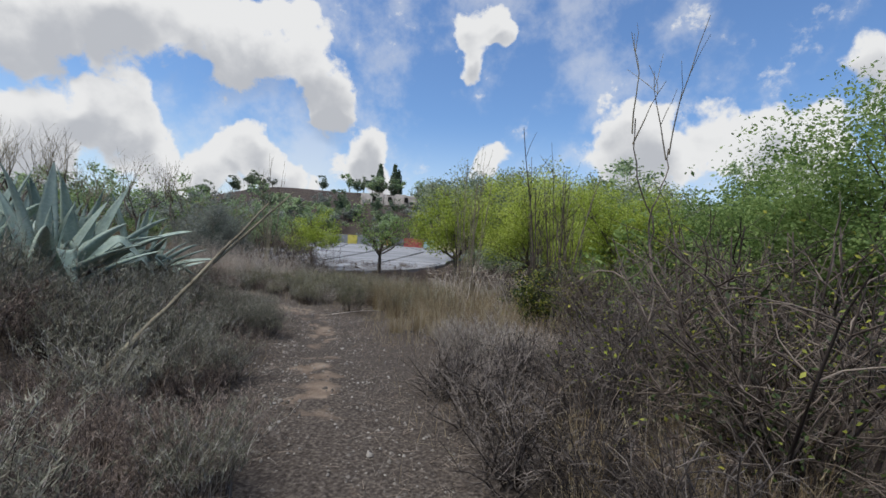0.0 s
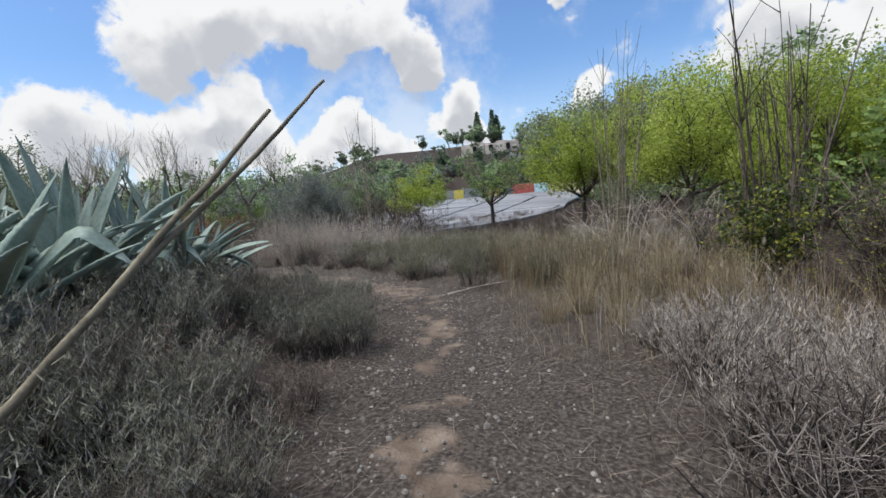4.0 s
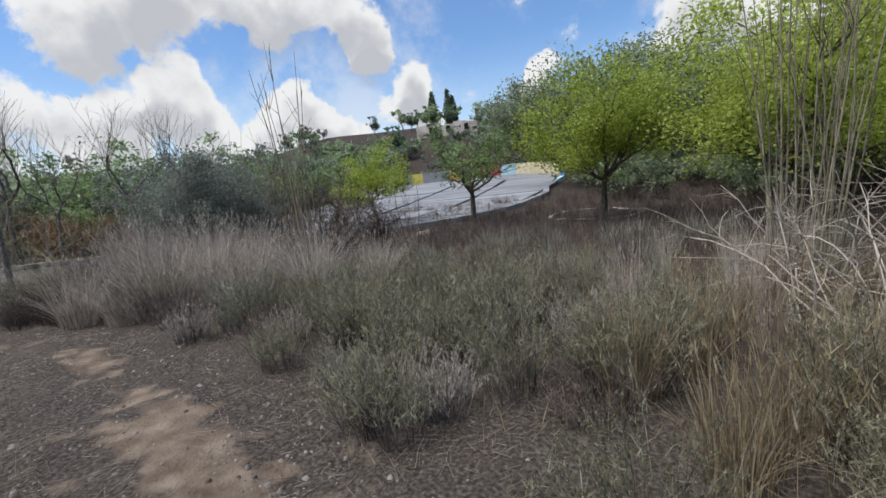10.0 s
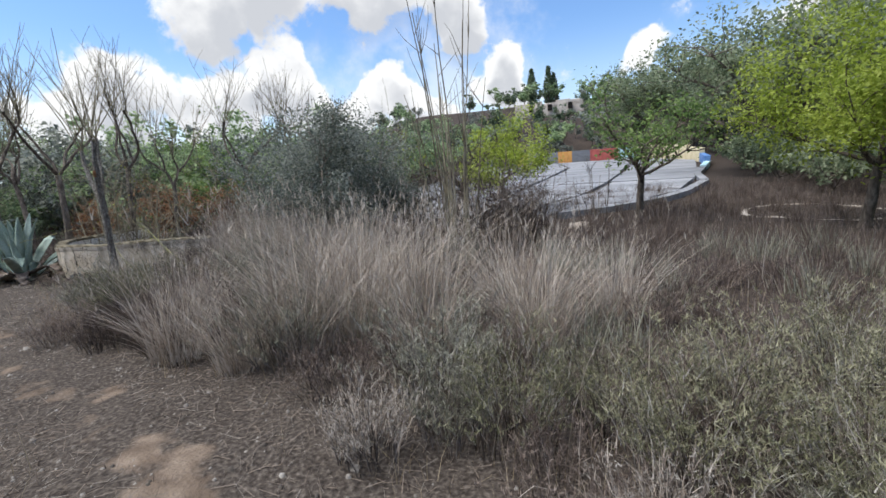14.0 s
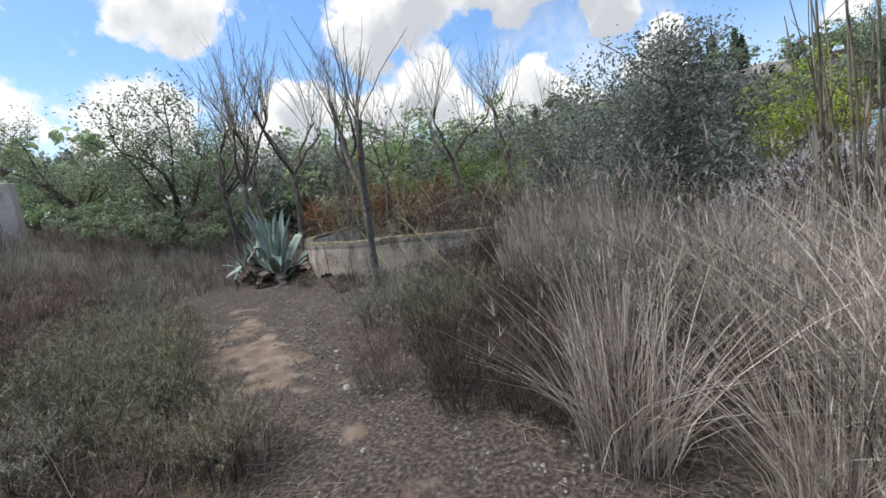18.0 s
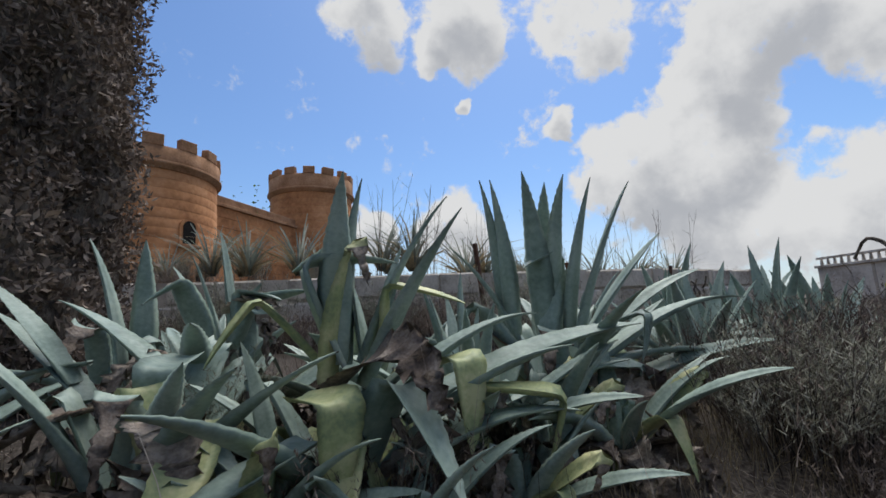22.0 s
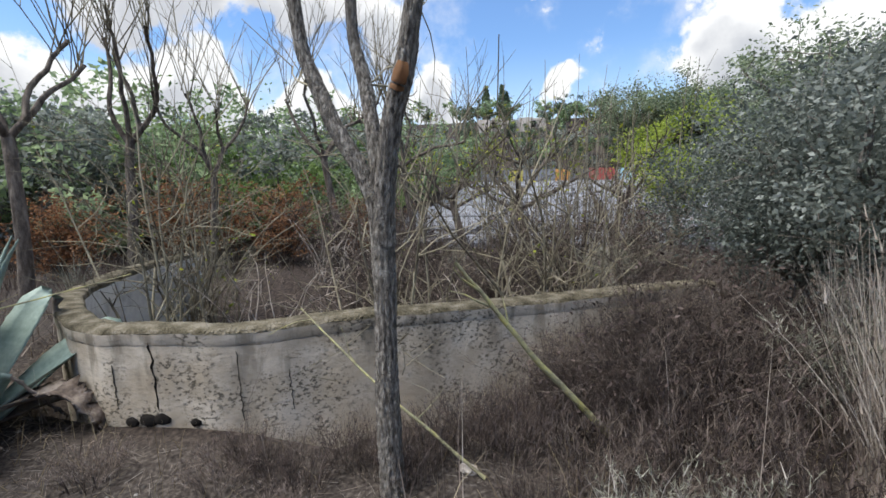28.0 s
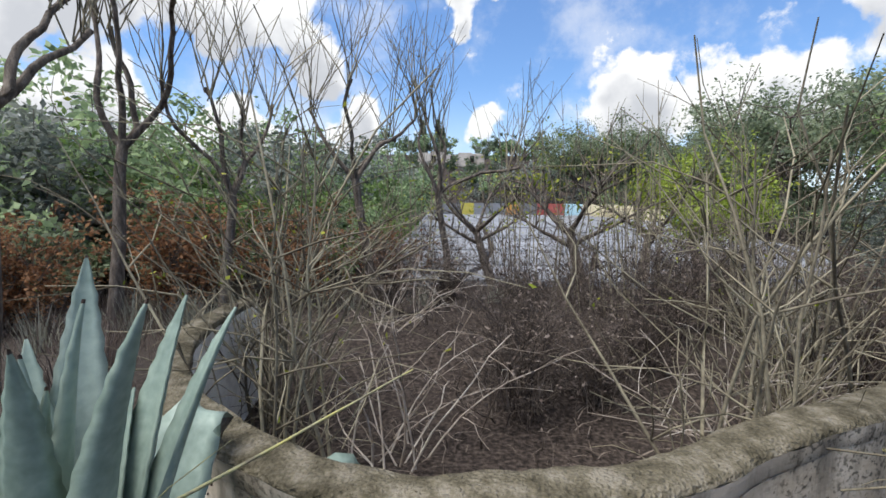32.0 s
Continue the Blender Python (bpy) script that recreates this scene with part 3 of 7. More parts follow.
def land(x, y):
    x, y = np.asarray(x, dtype=float), np.asarray(y, dtype=float)
    d, s = trail_side(x, y)
    left = np.where(s > 0, d, 0.0)
    h = waves(x, y)
    # the bank with the agaves, on the castle's side
    bank = sstep(x, -19.0, -13.0)
    h = h + bank * (0.75 * sstep(left, 0.9, 3.6) + 0.09 * np.clip(left - 3.0, 0, 5.0))
    h = h + (1 - bank) * (0.62 * sstep(left, 0.9, 3.6) + 0.045 * np.clip(-x - 18, 0, 14) * sstep(left, 1.0, 5.0))
    # terrace behind the retaining wall, rising to the castle
    behind = (2.19 - 0.421 * (x + 7.95) - y) * 0.91
    terrace = sstep(x, -25, -21) * sstep(behind, 0.05, 0.6)
    h = h + np.where(s > 0, terrace * (1.20 + 0.10 * np.clip(behind - 1, 0, 27)) * sstep(left, 3.0, 5.5), 0)
    # right of the trail it falls a little
    right = np.where(s < 0, d, 0.0)
    h = h - 0.22 * sstep(right, 1.5, 9.0)
    # the paved bowl rises to the north, then the wooded hill
    h = h + 0.059 * np.clip(y - 26.5, 0, 36) + 0.25 * np.clip(y - 64, 0, 58) * sstep(np.abs(x + 10), 90, 35) + 0.02 * np.clip(y - 64, 0, 60) * 0.3
    h = h + 0.03 * np.clip(-x - 35, 0, 60)
    # floor of the round basin
    r = np.hypot(x - BASIN[0], y - BASIN[1])
    h = np.where(r < BASIN_R + 0.1, -0.45 * sstep(BASIN[1] + 1.8 - y, 0.0, 2.5) + 0.3 * waves(x, y), h)
    return h


def ground_z(x, y):
    return float(land(np.array([x]), np.array([y]))[0])


def make_ground():
    n, k, a = 330, 7.2, 3.2
    u = np.linspace(-1, 1, n)
    gx, gy = -7.5 + a * np.sinh(k * u), 10.5 + a * np.sinh(k * u)
    X, Y = np.meshgrid(gx, gy, indexing="ij")
    Z = land(X, Y)
    i, j = np.meshgrid(np.arange(n - 1), np.arange(n - 1), indexing="ij")
    Q = np.stack([i * n + j, (i + 1) * n + j, (i + 1) * n + j + 1, i * n + j + 1], -1).reshape(-1, 4)
    ob = link_mesh("ground", np.stack([X, Y, Z], -1).reshape(-1, 3), Q, M_GROUND, smooth=True)
    d, s = trail_side(X, Y)
    wide = 0.26 + 0.14 * np.sin(0.9 * X + 0.7 * Y) ** 2
    trod = np.exp(-(d / wide) ** 2) * (0.30 + 0.6 * sstep(Y, 2.6, 4.2)) * sstep(X, -17.0, -15.0) * (1 - 0.35 * sstep(-X, 8.0, 10.0)) * (0.75 + 0.25 * np.sin(2.1 * X - 1.7 * Y))
    clearing = np.exp(-(((X + 4.2) / 2.0) ** 2 + ((Y - 10.0) / 1.5) ** 2)) * 0.5 + np.exp(-(((X + 13.2) / 1.8) ** 2 + ((Y - 13.6) / 0.9) ** 2)) * 0.5
    for name, field in (("trodden", np.clip(trod + clearing, 0, 1)), ("mulch", np.clip(sstep(np.where(s < 0, d, 0), 2.2, 4.5) * 0.9 + (np.hypot(X - BASIN[0], Y - BASIN[1]) < BASIN_R + 0.2), 0, 1))):
        at = ob.data.attributes.new(name, "FLOAT", "POINT")
        at.data.foreach_set("value", field.astype(np.float32).ravel())
    return tagged(ob, "uneven dry earth with litter and a trodden dirt trail", "ground", kind="structure")


make_ground()


# ---- the paved bowl with its painted rear kerb ----
def lot_z(y):
    return -0.16 + 0.059 * max(0.0, y - 26.5)


def make_bowl():
    """A fan of paving slabs that narrows to a curved painted wall."""
    thing = new("paved_bowl")
    tagged(thing, "wide pale grey paved bowl with dark weedy joints and a painted wall", "pavement", kind="structure")
    rows = [26.0, 28.6, 32.0, 36.5, 43.0, 50.5, 59.0]
    edge_y = [26.0, 27.5, 29.4, 31.2, 34.8, 38.7, 42.5, 46.0, 50.0, 54.0, 57.5, 59.2]
    edge_x = [-7.4, -5.2, -3.2, -2.1, -0.75, -0.4, 0.6, 1.5, 1.9, 1.6, 0.5, -1.9]

    def right_edge(y):
        return float(np.interp(y, edge_y, edge_x))

    for a, b in zip(rows[:-1], rows[1:]):
        cuts = [-17.5 + (right_edge(a) + 17.5) * i / 4 for i in range(5)]
        cutb = [-17.5 + (right_edge(b) + 17.5) * i / 4 for i in range(5)]
        for i in range(4):
            g = random.uniform(0.09, 0.2)
            bm = bmesh.new()
            low, high = [], []
            for x, y in ((cuts[i] + g, a + g), (cuts[i + 1] - g, a + g), (cutb[i + 1] - g, b - g), (cutb[i] + g, b - g)):
                z = lot_z(y) + random.uniform(-0.015, 0.015)
                high.append(bm.verts.new((x, y, z + 0.10)))
                low.append(bm.verts.new((x, y, z - 0.25)))
            bm.faces.new(high)
            for k in range(4):
                bm.faces.new((low[k], low[(k + 1) % 4], high[(k + 1) % 4], high[k]))
            part("slab", bm, M_LOT, thing)
    # painted low wall along the rear and the rounded corner
    line = [(-17.5, 59.6), (-14.0, 59.6), (-12.7, 59.6), (-9.5, 59.6), (-8.1, 59.6), (-6.3, 59.6), (-3.6, 59.6)] + list(zip(edge_x[::-1], edge_y[::-1]))
    paints = [M_LOT, M_YELLOW, M_LOT, M_ORANGE, M_LOT, M_RED, M_SKYPAINT, M_CREAM, M_CREAM, M_CREAM, M_BLUE, M_SKYPAINT] + [M_LOT] * 9
    for (p, q, m, i) in zip(line[:-1], line[1:], paints, range(99)):
        tall = 1.2 if q[1] > 52 else max(0.16, 1.2 - (52 - q[1]) * 0.10)
        bm = bmesh.new()
        dx, dy = q[0] - p[0], q[1] - p[1]
        ln = math.hypot(dx, dy)
        nx, ny = dy / ln * 0.35, -dx / ln * 0.35
        lo, hi = [], []
        for x, y in ((p[0], p[1]), (q[0], q[1]), (q[0] - nx, q[1] - ny), (p[0] - nx, p[1] - ny)):
            z = lot_z(y)
            lo.append(bm.verts.new((x, y, z - 0.3)))
            hi.append(bm.verts.new((x, y, z + tall)))
        bm.faces.new(hi)
        for k in range(4):
            bm.faces.new((lo[k], lo[(k + 1) % 4], hi[(k + 1) % 4], hi[k]))
        part("painted_wall", bm, m, thing)
    return thing


make_bowl()


def make_kerb_ring():
    """A low ring of pale kerb round an empty tree bed."""
    thing = new("kerb_ring")
    tagged(thing, "low pale kerb ring round an empty tree bed", "kerb", kind="thing")
    for i in range(18):
        a = 2 * math.pi * i / 18
        x, y = 0.6 + 1.7 * math.cos(a), 26.2 + 1.7 * math.sin(a)
        part("kerbstone", box_bm(x, y, ground_z(x, y) - 0.06, 0.57, 0.16, 0.16, 0.02, math.degrees(a) + 90, 0.012), M_RUBBLE, thing)


make_kerb_ring()


# ---- round concrete basin ----
BASIN_PLAN = [(-17.35, 19.6), (-17.3, 18.9), (-17.12, 18.1), (-16.8, 17.45), (-16.37, 17.0), (-15.93, 16.66), (-15.42, 16.46), (-14.98, 16.45), (-14.55, 16.56), (-14.1, 16.76), (-13.6, 17.0), (-13.0, 17.29), (-12.4, 17.57), (-11.7, 17.9), (-11.0, 18.25)]


def basin_edge(t):
    """A point of the outer edge and the way outward, t from 0 to 1 along the wall."""
    P = np.array(BASIN_PLAN)
    u = t * (len(P) - 1)
    i = min(int(u), len(P) - 2)
    f = u - i
    p0, p1, p2, p3 = P[max(i - 1, 0)], P[i], P[i + 1], P[min(i + 2, len(P) - 1)]
    at = 0.5 * (2 * p1 + (p2 - p0) * f + (2 * p0 - 5 * p1 + 4 * p2 - p3) * f * f + (3 * p1 - p0 - 3 * p2 + p3) * f ** 3)
    way = 0.5 * ((p2 - p0) + 2 * (2 * p0 - 5 * p1 + 4 * p2 - p3) * f + 3 * (3 * p1 - p0 - 3 * p2 + p3) * f * f)
    way = way / np.linalg.norm(way)
    return at, np.array([way[1], -way[0]])


def make_basin():
    thing = new("round_basin")
    tagged(thing, "low curved cracked concrete basin, stained and overgrown with bare shoots", "basin", kind="thing")
    n = 130

    def ring(profile, name, mat, label=""):
        """A band swept along the wall; profile of (inset from the outer edge, z)."""
        V, Q = [], []
        k = len(profile)
        for i in range(n):
            at, out = basin_edge(i / (n - 1))
            wave = 0.012 * math.sin(0.31 * i) + 0.006 * math.sin(0.83 * i + 1)
            for inset, z in profile:
                p = at - out * (inset + wave + random.uniform(-0.002, 0.002))
                V.append((p[0], p[1], z + 0.010 * math.sin(0.22 * i + 2 * inset) + random.uniform(-0.004, 0.004)))
        for i in range(n - 1):
            for j in range(k - 1):
                Q.append((i * k + j, i * k + j + 1, (i + 1) * k + j + 1, (i + 1) * k + j))
        return link_mesh(name, V, np.array(Q), mat, thing, label, smooth=True)

    ring([(0.012, -0.35), (0.008, 0.1), (0.012, 0.35), (0.009, RIM_Z - 0.11)], "outer_face", M_RENDER, "stained cracked concrete face")
    ring([(0.011, RIM_Z - 0.112), (0.003, RIM_Z - 0.095), (0.0, RIM_Z - 0.03)], "rim_edge", M_RENDER, "stained outer edge of the rim")
    ring([(0.0, RIM_Z - 0.03), (0.008, RIM_Z - 0.010), (0.028, RIM_Z), (0.09, RIM_Z + 0.006), (0.15, RIM_Z + 0.004), (0.185, RIM_Z - 0.004), (0.198, RIM_Z - 0.02), (0.2, RIM_Z - 0.06)], "rim", M_RIM, "rough mossy rounded rim")
    ring([(0.2, RIM_Z - 0.06), (0.21, 0.2), (0.2, -0.6)], "inner_face", M_INNER, "pale rendered inner face")
    for t in (0.0, 1.0):
        at, out = basin_edge(t)
        c = at - out * 0.1
        part("broken_end", box_bm(c[0], c[1], 0.05, 0.19, 0.1, 1.12, 0.02, math.degrees(math.atan2(out[1], out[0])), 0.012), M_CONCRETE, thing)

    def crack(t0, z_top, z_low, thick, wild, label):
        pts = []
        for i in range(14):
            at, out = basin_edge(t0 + wild * (math.sin(i * 2.1) + 0.6 * math.sin(i * 4.7 + t0 * 40)) + wild * 0.25 * i)
            p = at - out * (0.006 + 0.012 * math.sin(0.31 * (n - 1) * t0))
            pts.append((p[0], p[1], z_top + (z_low - z_top) * i / 13))
        v, q = tube(pts, [thick * (0.7 + 0.35 * (i % 3)) for i in range(14)], 5)
        link_mesh("crack", v, q, M_DARK, thing, label)

    crack(0.499, RIM_Z - 0.02, 0.06, 0.0065, 0.0012, "jagged dark crack")
    for t0, z_top, z_low in ((0.455, 0.42, 0.12), (0.585, 0.5, 0.02), (0.63, 0.33, 0.05)):
        crack(t0, z_top, z_low, 0.003, 0.0006, "thin dark crack")
    # broken-out holes at the foot
    for t0, z, w in ((0.47, 0.03, 0.05), (0.49, 0.05, 0.06), (0.505, 0.06, 0.055), (0.54, 0.03, 0.035)):
        at, out = basin_edge(t0)
        p = at - out * 0.015
        bm = bmesh.new()
        bmesh.ops.create_icosphere(bm, subdivisions=2, radius=1.0)
        for vert in bm.verts:
            k = 1 + 0.35 * noise.noise(vert.co * 2 + Vector((t0 * 50, 0, 0)))
            vert.co = Vector((vert.co.x * 0.02, vert.co.y * w * k, vert.co.z * w * 0.8 * k))
        bmesh.ops.transform(bm, matrix=pose(p[0], p[1], z, 0, 0, math.degrees(math.atan2(out[1], out[0]))), verts=bm.verts)
        part("broken_hole", bm, M_DARK, thing, "dark hole broken out of the foot")
    return thing


make_basin()


# ---- retaining wall of the terrace ----
def make_wall_of_stones(name, line, top, bottom, thick, stone_l, stone_h, mat, label, cap=None):
    thing = new(name)
    tagged(thing, label, "wall", kind="structure")
    shapes = []
    for k in range(6):
        bm = box_bm(0, 0, 0, stone_l - 0.03, thick, stone_h - 0.025, bevel=0.035, jitter=0.018)
        me = bpy.data.meshes.new("stone")
        bm.to_mesh(me)
        bm.free()
        me.materials.append(mat)
        shapes.append(me)
    for p, q in zip(line[:-1], line[1:]):
        dx, dy = q[0] - p[0], q[1] - p[1]
        ln = math.hypot(dx, dy)
        turn = math.degrees(math.atan2(dy, dx))
        core = box_bm((p[0] + q[0]) / 2, (p[1] + q[1]) / 2, (top + bottom) / 2, ln, thick * 0.8, top - bottom - 0.03, turn=turn)
        part("core", core, M_PLASTER, thing)
        rows = int(round((top - bottom) / stone_h))
        cols = max(1, int(round(ln / stone_l)))
        for r in range(rows):
            for c in range(cols):
                t = (c + 0.5 + (0.25 if r % 2 else -0.25)) / cols
                if t * ln < stone_l * 0.3 or (1 - t) * ln < stone_l * 0.3:
                    t = min(max(t, 0.5 / cols), 1 - 0.5 / cols)
                ob = new("stone", random.choice(shapes))
                ob.parent = thing
                ob.matrix_basis = pose(p[0] + dx * t, p[1] + dy * t, bottom + (r + 0.5) * stone_h, random.choice((0, 180)), 0, turn + random.uniform(-1.5, 1.5)) @ Matrix.Diagonal((random.uniform(0.85, 1.0), random.uniform(0.95, 1.1), 1, 1))
    return thing


make_wall_of_stones("wall_terrace", [(-4.19, 0.51), (-7.94, 1.79), (-11.39, 3.38), (-14.66, 5.27), (-17.91, 6.76), (-22.43, 7.41)], 2.42, 0.82, 0.4, 0.85, 0.40, M_RUBBLE, "low retaining wall of pale rubble stone along the terrace")


# ---- the graffiti wall with its balustrade cornice ----
def make_graffiti_wall():
    thing = new("wall_graffiti")
    tagged(thing, "pale plastered wall with a balustrade cornice and purple graffiti", "wall", kind="structure")
    p, q = Vector((-36.6, 6.0, 0)), Vector((-31.6, 14.6, 0))
    along = (q - p).normalized()
    turn = math.degrees(math.atan2(along.y, along.x))
    ln = (q - p).length
    base, top = 1.05, 3.05
    face = Vector((-along.y, along.x, 0)) * -1.0
    if face.x < 0:
        face = -face

    def slab(t0, t1, z0, z1, mat, name, proud=0.0, thick=0.3, label=""):
        c = p + along * ((t0 + t1) / 2) + face * proud
        return part(name, box_bm(c.x, c.y, (z0 + z1) / 2, t1 - t0, thick, z1 - z0, bevel=0.01, turn=turn), mat, thing, label)

    n = 4
    for i in range(n):
        slab(ln * i / n + 0.02, ln * (i + 1) / n - 0.02, base - 0.5, top, M_PLASTER, "panel")
        slab(ln * (i + 1) / n - 0.3, ln * (i + 1) / n - 0.05, base - 0.5, top, M_PLASTER, "pilaster", 0.06)
    slab(0, ln, top + 0.004, top + 0.12, M_RUBBLE, "cornice", 0.05, 0.5)
    slab(0, ln, top + 0.42, top + 0.52, M_RUBBLE, "handrail", 0.0, 0.28)
    for i in range(32):
        c = p + along * (ln * (i + 0.5) / 32)
        bm = bmesh.new()
        bmesh.ops.create_cone(bm, cap_ends=True, segments=7, radius1=0.075, radius2=0.045, depth=0.31)
        bmesh.ops.translate(bm, verts=bm.verts, vec=(c.x, c.y, top + 0.27))
        part("baluster", bm, M_RUBBLE, thing)
    c = q + along * 0.02
    part("end_pier", box_bm(c.x, c.y, (base + top) / 2, 0.45, 0.5, top - base + 0.9, bevel=0.02, turn=turn), M_PLASTER, thing)
    # sprayed shapes: letters beyond reading are plain strokes
    rs = random.Random(5)

    def stroke(t, z, w, h, mat, layer):
        cc = p + along * t + face * (0.154 + 0.004 * layer)
        part("sprayed_shape", box_bm(cc.x, cc.y, z, w, 0.006, h, turn=turn, jitter=min(w, h) * 0.06), mat, thing)

    for t0, cols in ((3.6, (M_PURPLE, M_PINK)), (7.0, (M_PINK, M_PURPLE))):
        for i in range(3):
            stroke(t0 + 0.55 * i, 1.95, 0.5, 0.85, cols[i % 2], 0)
            stroke(t0 + 0.55 * i + 0.05, 2.06, 0.16, 0.42, M_WHITE if t0 < 5 else M_PURPLE, 1)
            stroke(t0 + 0.55 * i - 0.24, 2.0, 0.06, 0.9, M_BLACK, 2)
        stroke(t0 + 0.55, 2.44, 1.65, 0.06, M_BLACK, 3)
        stroke(t0 + 0.55, 1.56, 1.65, 0.06, M_BLACK, 4)
    stroke(2.9, 1.95, 0.3, 0.3, M_YELLOW, 0)
    for i in range(6):
        stroke(9.0 + 0.12 * i + rs.uniform(-0.03, 0.03), 1.8 + 0.08 * (i % 3), 0.04, 0.55, M_BLACK, 1)
    return thing


make_graffiti_wall()


# ---- the castle on the terrace ----
def make_castle():
    castle = new("castle")
    tagged(castle, "ochre red masonry castle with two round crenellated towers", "castle", kind="thing")

    def tower(cx, cy, r, z0, zc, ztop, wins):
        n = 64
        k = 10
        # wall shell with a slight batter, each course a band
        courses = 14
        for c in range(courses):
            V, Q = [], []
            za, zb = z0 + (zc - z0) * c / courses, z0 + (zc - z0) * (c + 1) / courses - 0.012
            for i in range(n):
                a = 2 * math.pi * i / n
                ca, sa = math.cos(a), math.sin(a)
                proud = 0.008 * ((i // 4 + c) % 2)
                ra, rb = r * (1.035 - 0.035 * c / courses) + proud, r * (1.035 - 0.035 * (c + 1) / courses) + proud
                V += [(cx + ra * ca, cy + ra * sa, za), (cx + rb * ca, cy + rb * sa, zb), (cx + (rb - 0.016) * ca, cy + (rb - 0.016) * sa, zb + 0.012)]
            for i in range(n):
                j = (i + 1) % n
                Q += [(3 * i, 3 * j, 3 * j + 1, 3 * i + 1), (3 * i + 1, 3 * j + 1, 3 * j + 2, 3 * i + 2)]
            link_mesh("stone_course", V, np.array(Q), M_CASTLE, castle)

        def ringband(profile, name, mat):
            V, Q = [], []
            m = len(profile)
            for i in range(n):
                a = 2 * math.pi * i / n
                V += [(cx + q * math.cos(a), cy + q * math.sin(a), z) for q, z in profile]
            for i in range(n):
                j = (i + 1) % n
                Q += [(i * m + s, j * m + s, j * m + s + 1, i * m + s + 1) for s in range(m - 1)]
            link_mesh(name, V, np.array(Q), mat, castle)

        ringband([(r, zc - 0.05), (r + 0.12, zc), (r + 0.12, zc + 0.14), (r + 0.25, zc + 0.2), (r + 0.25, zc + 0.36), (r + 0.14, zc + 0.42)], "cornice", M_CASTLETRIM)
        wall_top = ztop - 0.62
        ringband([(r + 0.14, zc + 0.42), (r + 0.15, wall_top), (r - 0.25, wall_top), (r - 0.25, zc + 0.3), (0.01, zc + 0.3)], "parapet", M_CASTLETRIM)
        count = 14
        for i in range(count):
            a = 2 * math.pi * (i + 0.5) / count
            bm = box_bm(0, 0, 0, 0.42, 0.95, 0.62, bevel=0.04, jitter=0.02)
            bmesh.ops.transform(bm, matrix=pose(cx + (r - 0.05) * math.cos(a), cy + (r - 0.05) * math.sin(a), wall_top + 0.31, 0, 0, math.degrees(a)), verts=bm.verts)
            part("merlon", bm, M_CASTLETRIM, castle)
        for (wx, wy, wz, ww, wh) in wins:
            a = math.degrees(math.atan2(wy - cy, wx - cx))
            d = r * 1.015
            frame_m = pose(cx, cy, wz, 0, 0, a)
            # arched opening: a dark recess with a stone surround
            for name, w, h, mat, depth in (("window_surround", ww + 0.34, wh + 0.3, M_CASTLE, 0.10), ("window_opening", ww, wh, M_DARK, 0.14)):
                bm = bmesh.new()
                outline = [(-w / 2, -h / 2), (w / 2, -h / 2)] + [(w / 2 * math.cos(t), h / 2 - w / 2 + w / 2 * math.sin(t)) for t in np.linspace(0, math.pi, 9)]
                fr = [bm.verts.new((d + depth, u, v)) for u, v in outline]
                bk = [bm.verts.new((d - 0.3, u, v)) for u, v in outline]
                bm.faces.new(fr)
                for s in range(len(outline)):
                    t = (s + 1) % len(outline)
                    bm.faces.new((bk[s], bk[t], fr[t], fr[s]))
                bmesh.ops.transform(bm, matrix=frame_m, verts=bm.verts)
                part(name, bm, mat, castle)
            bm = box_bm(d + 0.12, 0, -wh / 2 - 0.15, 0.3, ww + 0.6, 0.14, bevel=0.02)
            bmesh.ops.transform(bm, matrix=frame_m, verts=bm.verts)
            part("window_sill", bm, M_CASTLETRIM, castle)

    tower(-10.96, -18.72, 3.75, 2.70, 10.10, 11.90, [(-12.77, -15.38, 6.80, 0.72, 1.25), (-8.13, -16.43, 6.80, 0.72, 1.25)])
    tower(-23.93, -25.96, 3.5, 3.70, 12.50, 14.60, [(-25.53, -22.81, 10.70, 0.62, 1.35), (-26.11, -23.33, 6.85, 0.7, 1.2)])
    # curtain wall between the towers
    p, q = Vector((-13.48, -18.20, 0)), Vector((-21.49, -23.87, 0))
    turn = math.degrees(math.atan2(q.y - p.y, q.x - p.x))
    c, ln = (p + q) / 2, (q - p).length
    for i in range(9):
        za, zb = 3.45 + 0.65 * i, 3.45 + 0.65 * (i + 1)
        part("stone_course", box_bm(c.x, c.y, (za + zb) / 2, ln, 0.9 + 0.012 * (i % 2), 0.63, turn=turn), M_CASTLE, castle)
    part("wall_cornice", box_bm(c.x, c.y, 9.42, ln, 1.2, 0.22, bevel=0.03, turn=turn), M_CASTLETRIM, castle)
    part("wall_parapet", box_bm(c.x, c.y, 9.79, ln, 0.8, 0.5, bevel=0.03, turn=turn), M_CASTLETRIM, castle)
    return castle


make_castle()


# ---- old wall on the hill ----
def make_hill_ruin():
    thing = new("ruined_house")
    tagged(thing, "pale roofless ruin on the wooded hill", "ruin", kind="thing")
    for i in range(5):
        x = -20.0 + 2.6 * i
        top = 14.0 + 0.25 * math.sin(i * 2.3)
        part("wall_panel", box_bm(x, 101.5 + 0.15 * i, (top + 9.5) / 2, 2.58, 0.5, top - 9.5, bevel=0.05, jitter=0.12), M_PLASTER, thing)
    for x in (-18.2, -14.6, -10.8):
        part("window_opening", box_bm(x, 101.3, 12.9, 0.8, 0.7, 1.1), M_DARK, thing)
    return thing


make_hill_ruin()


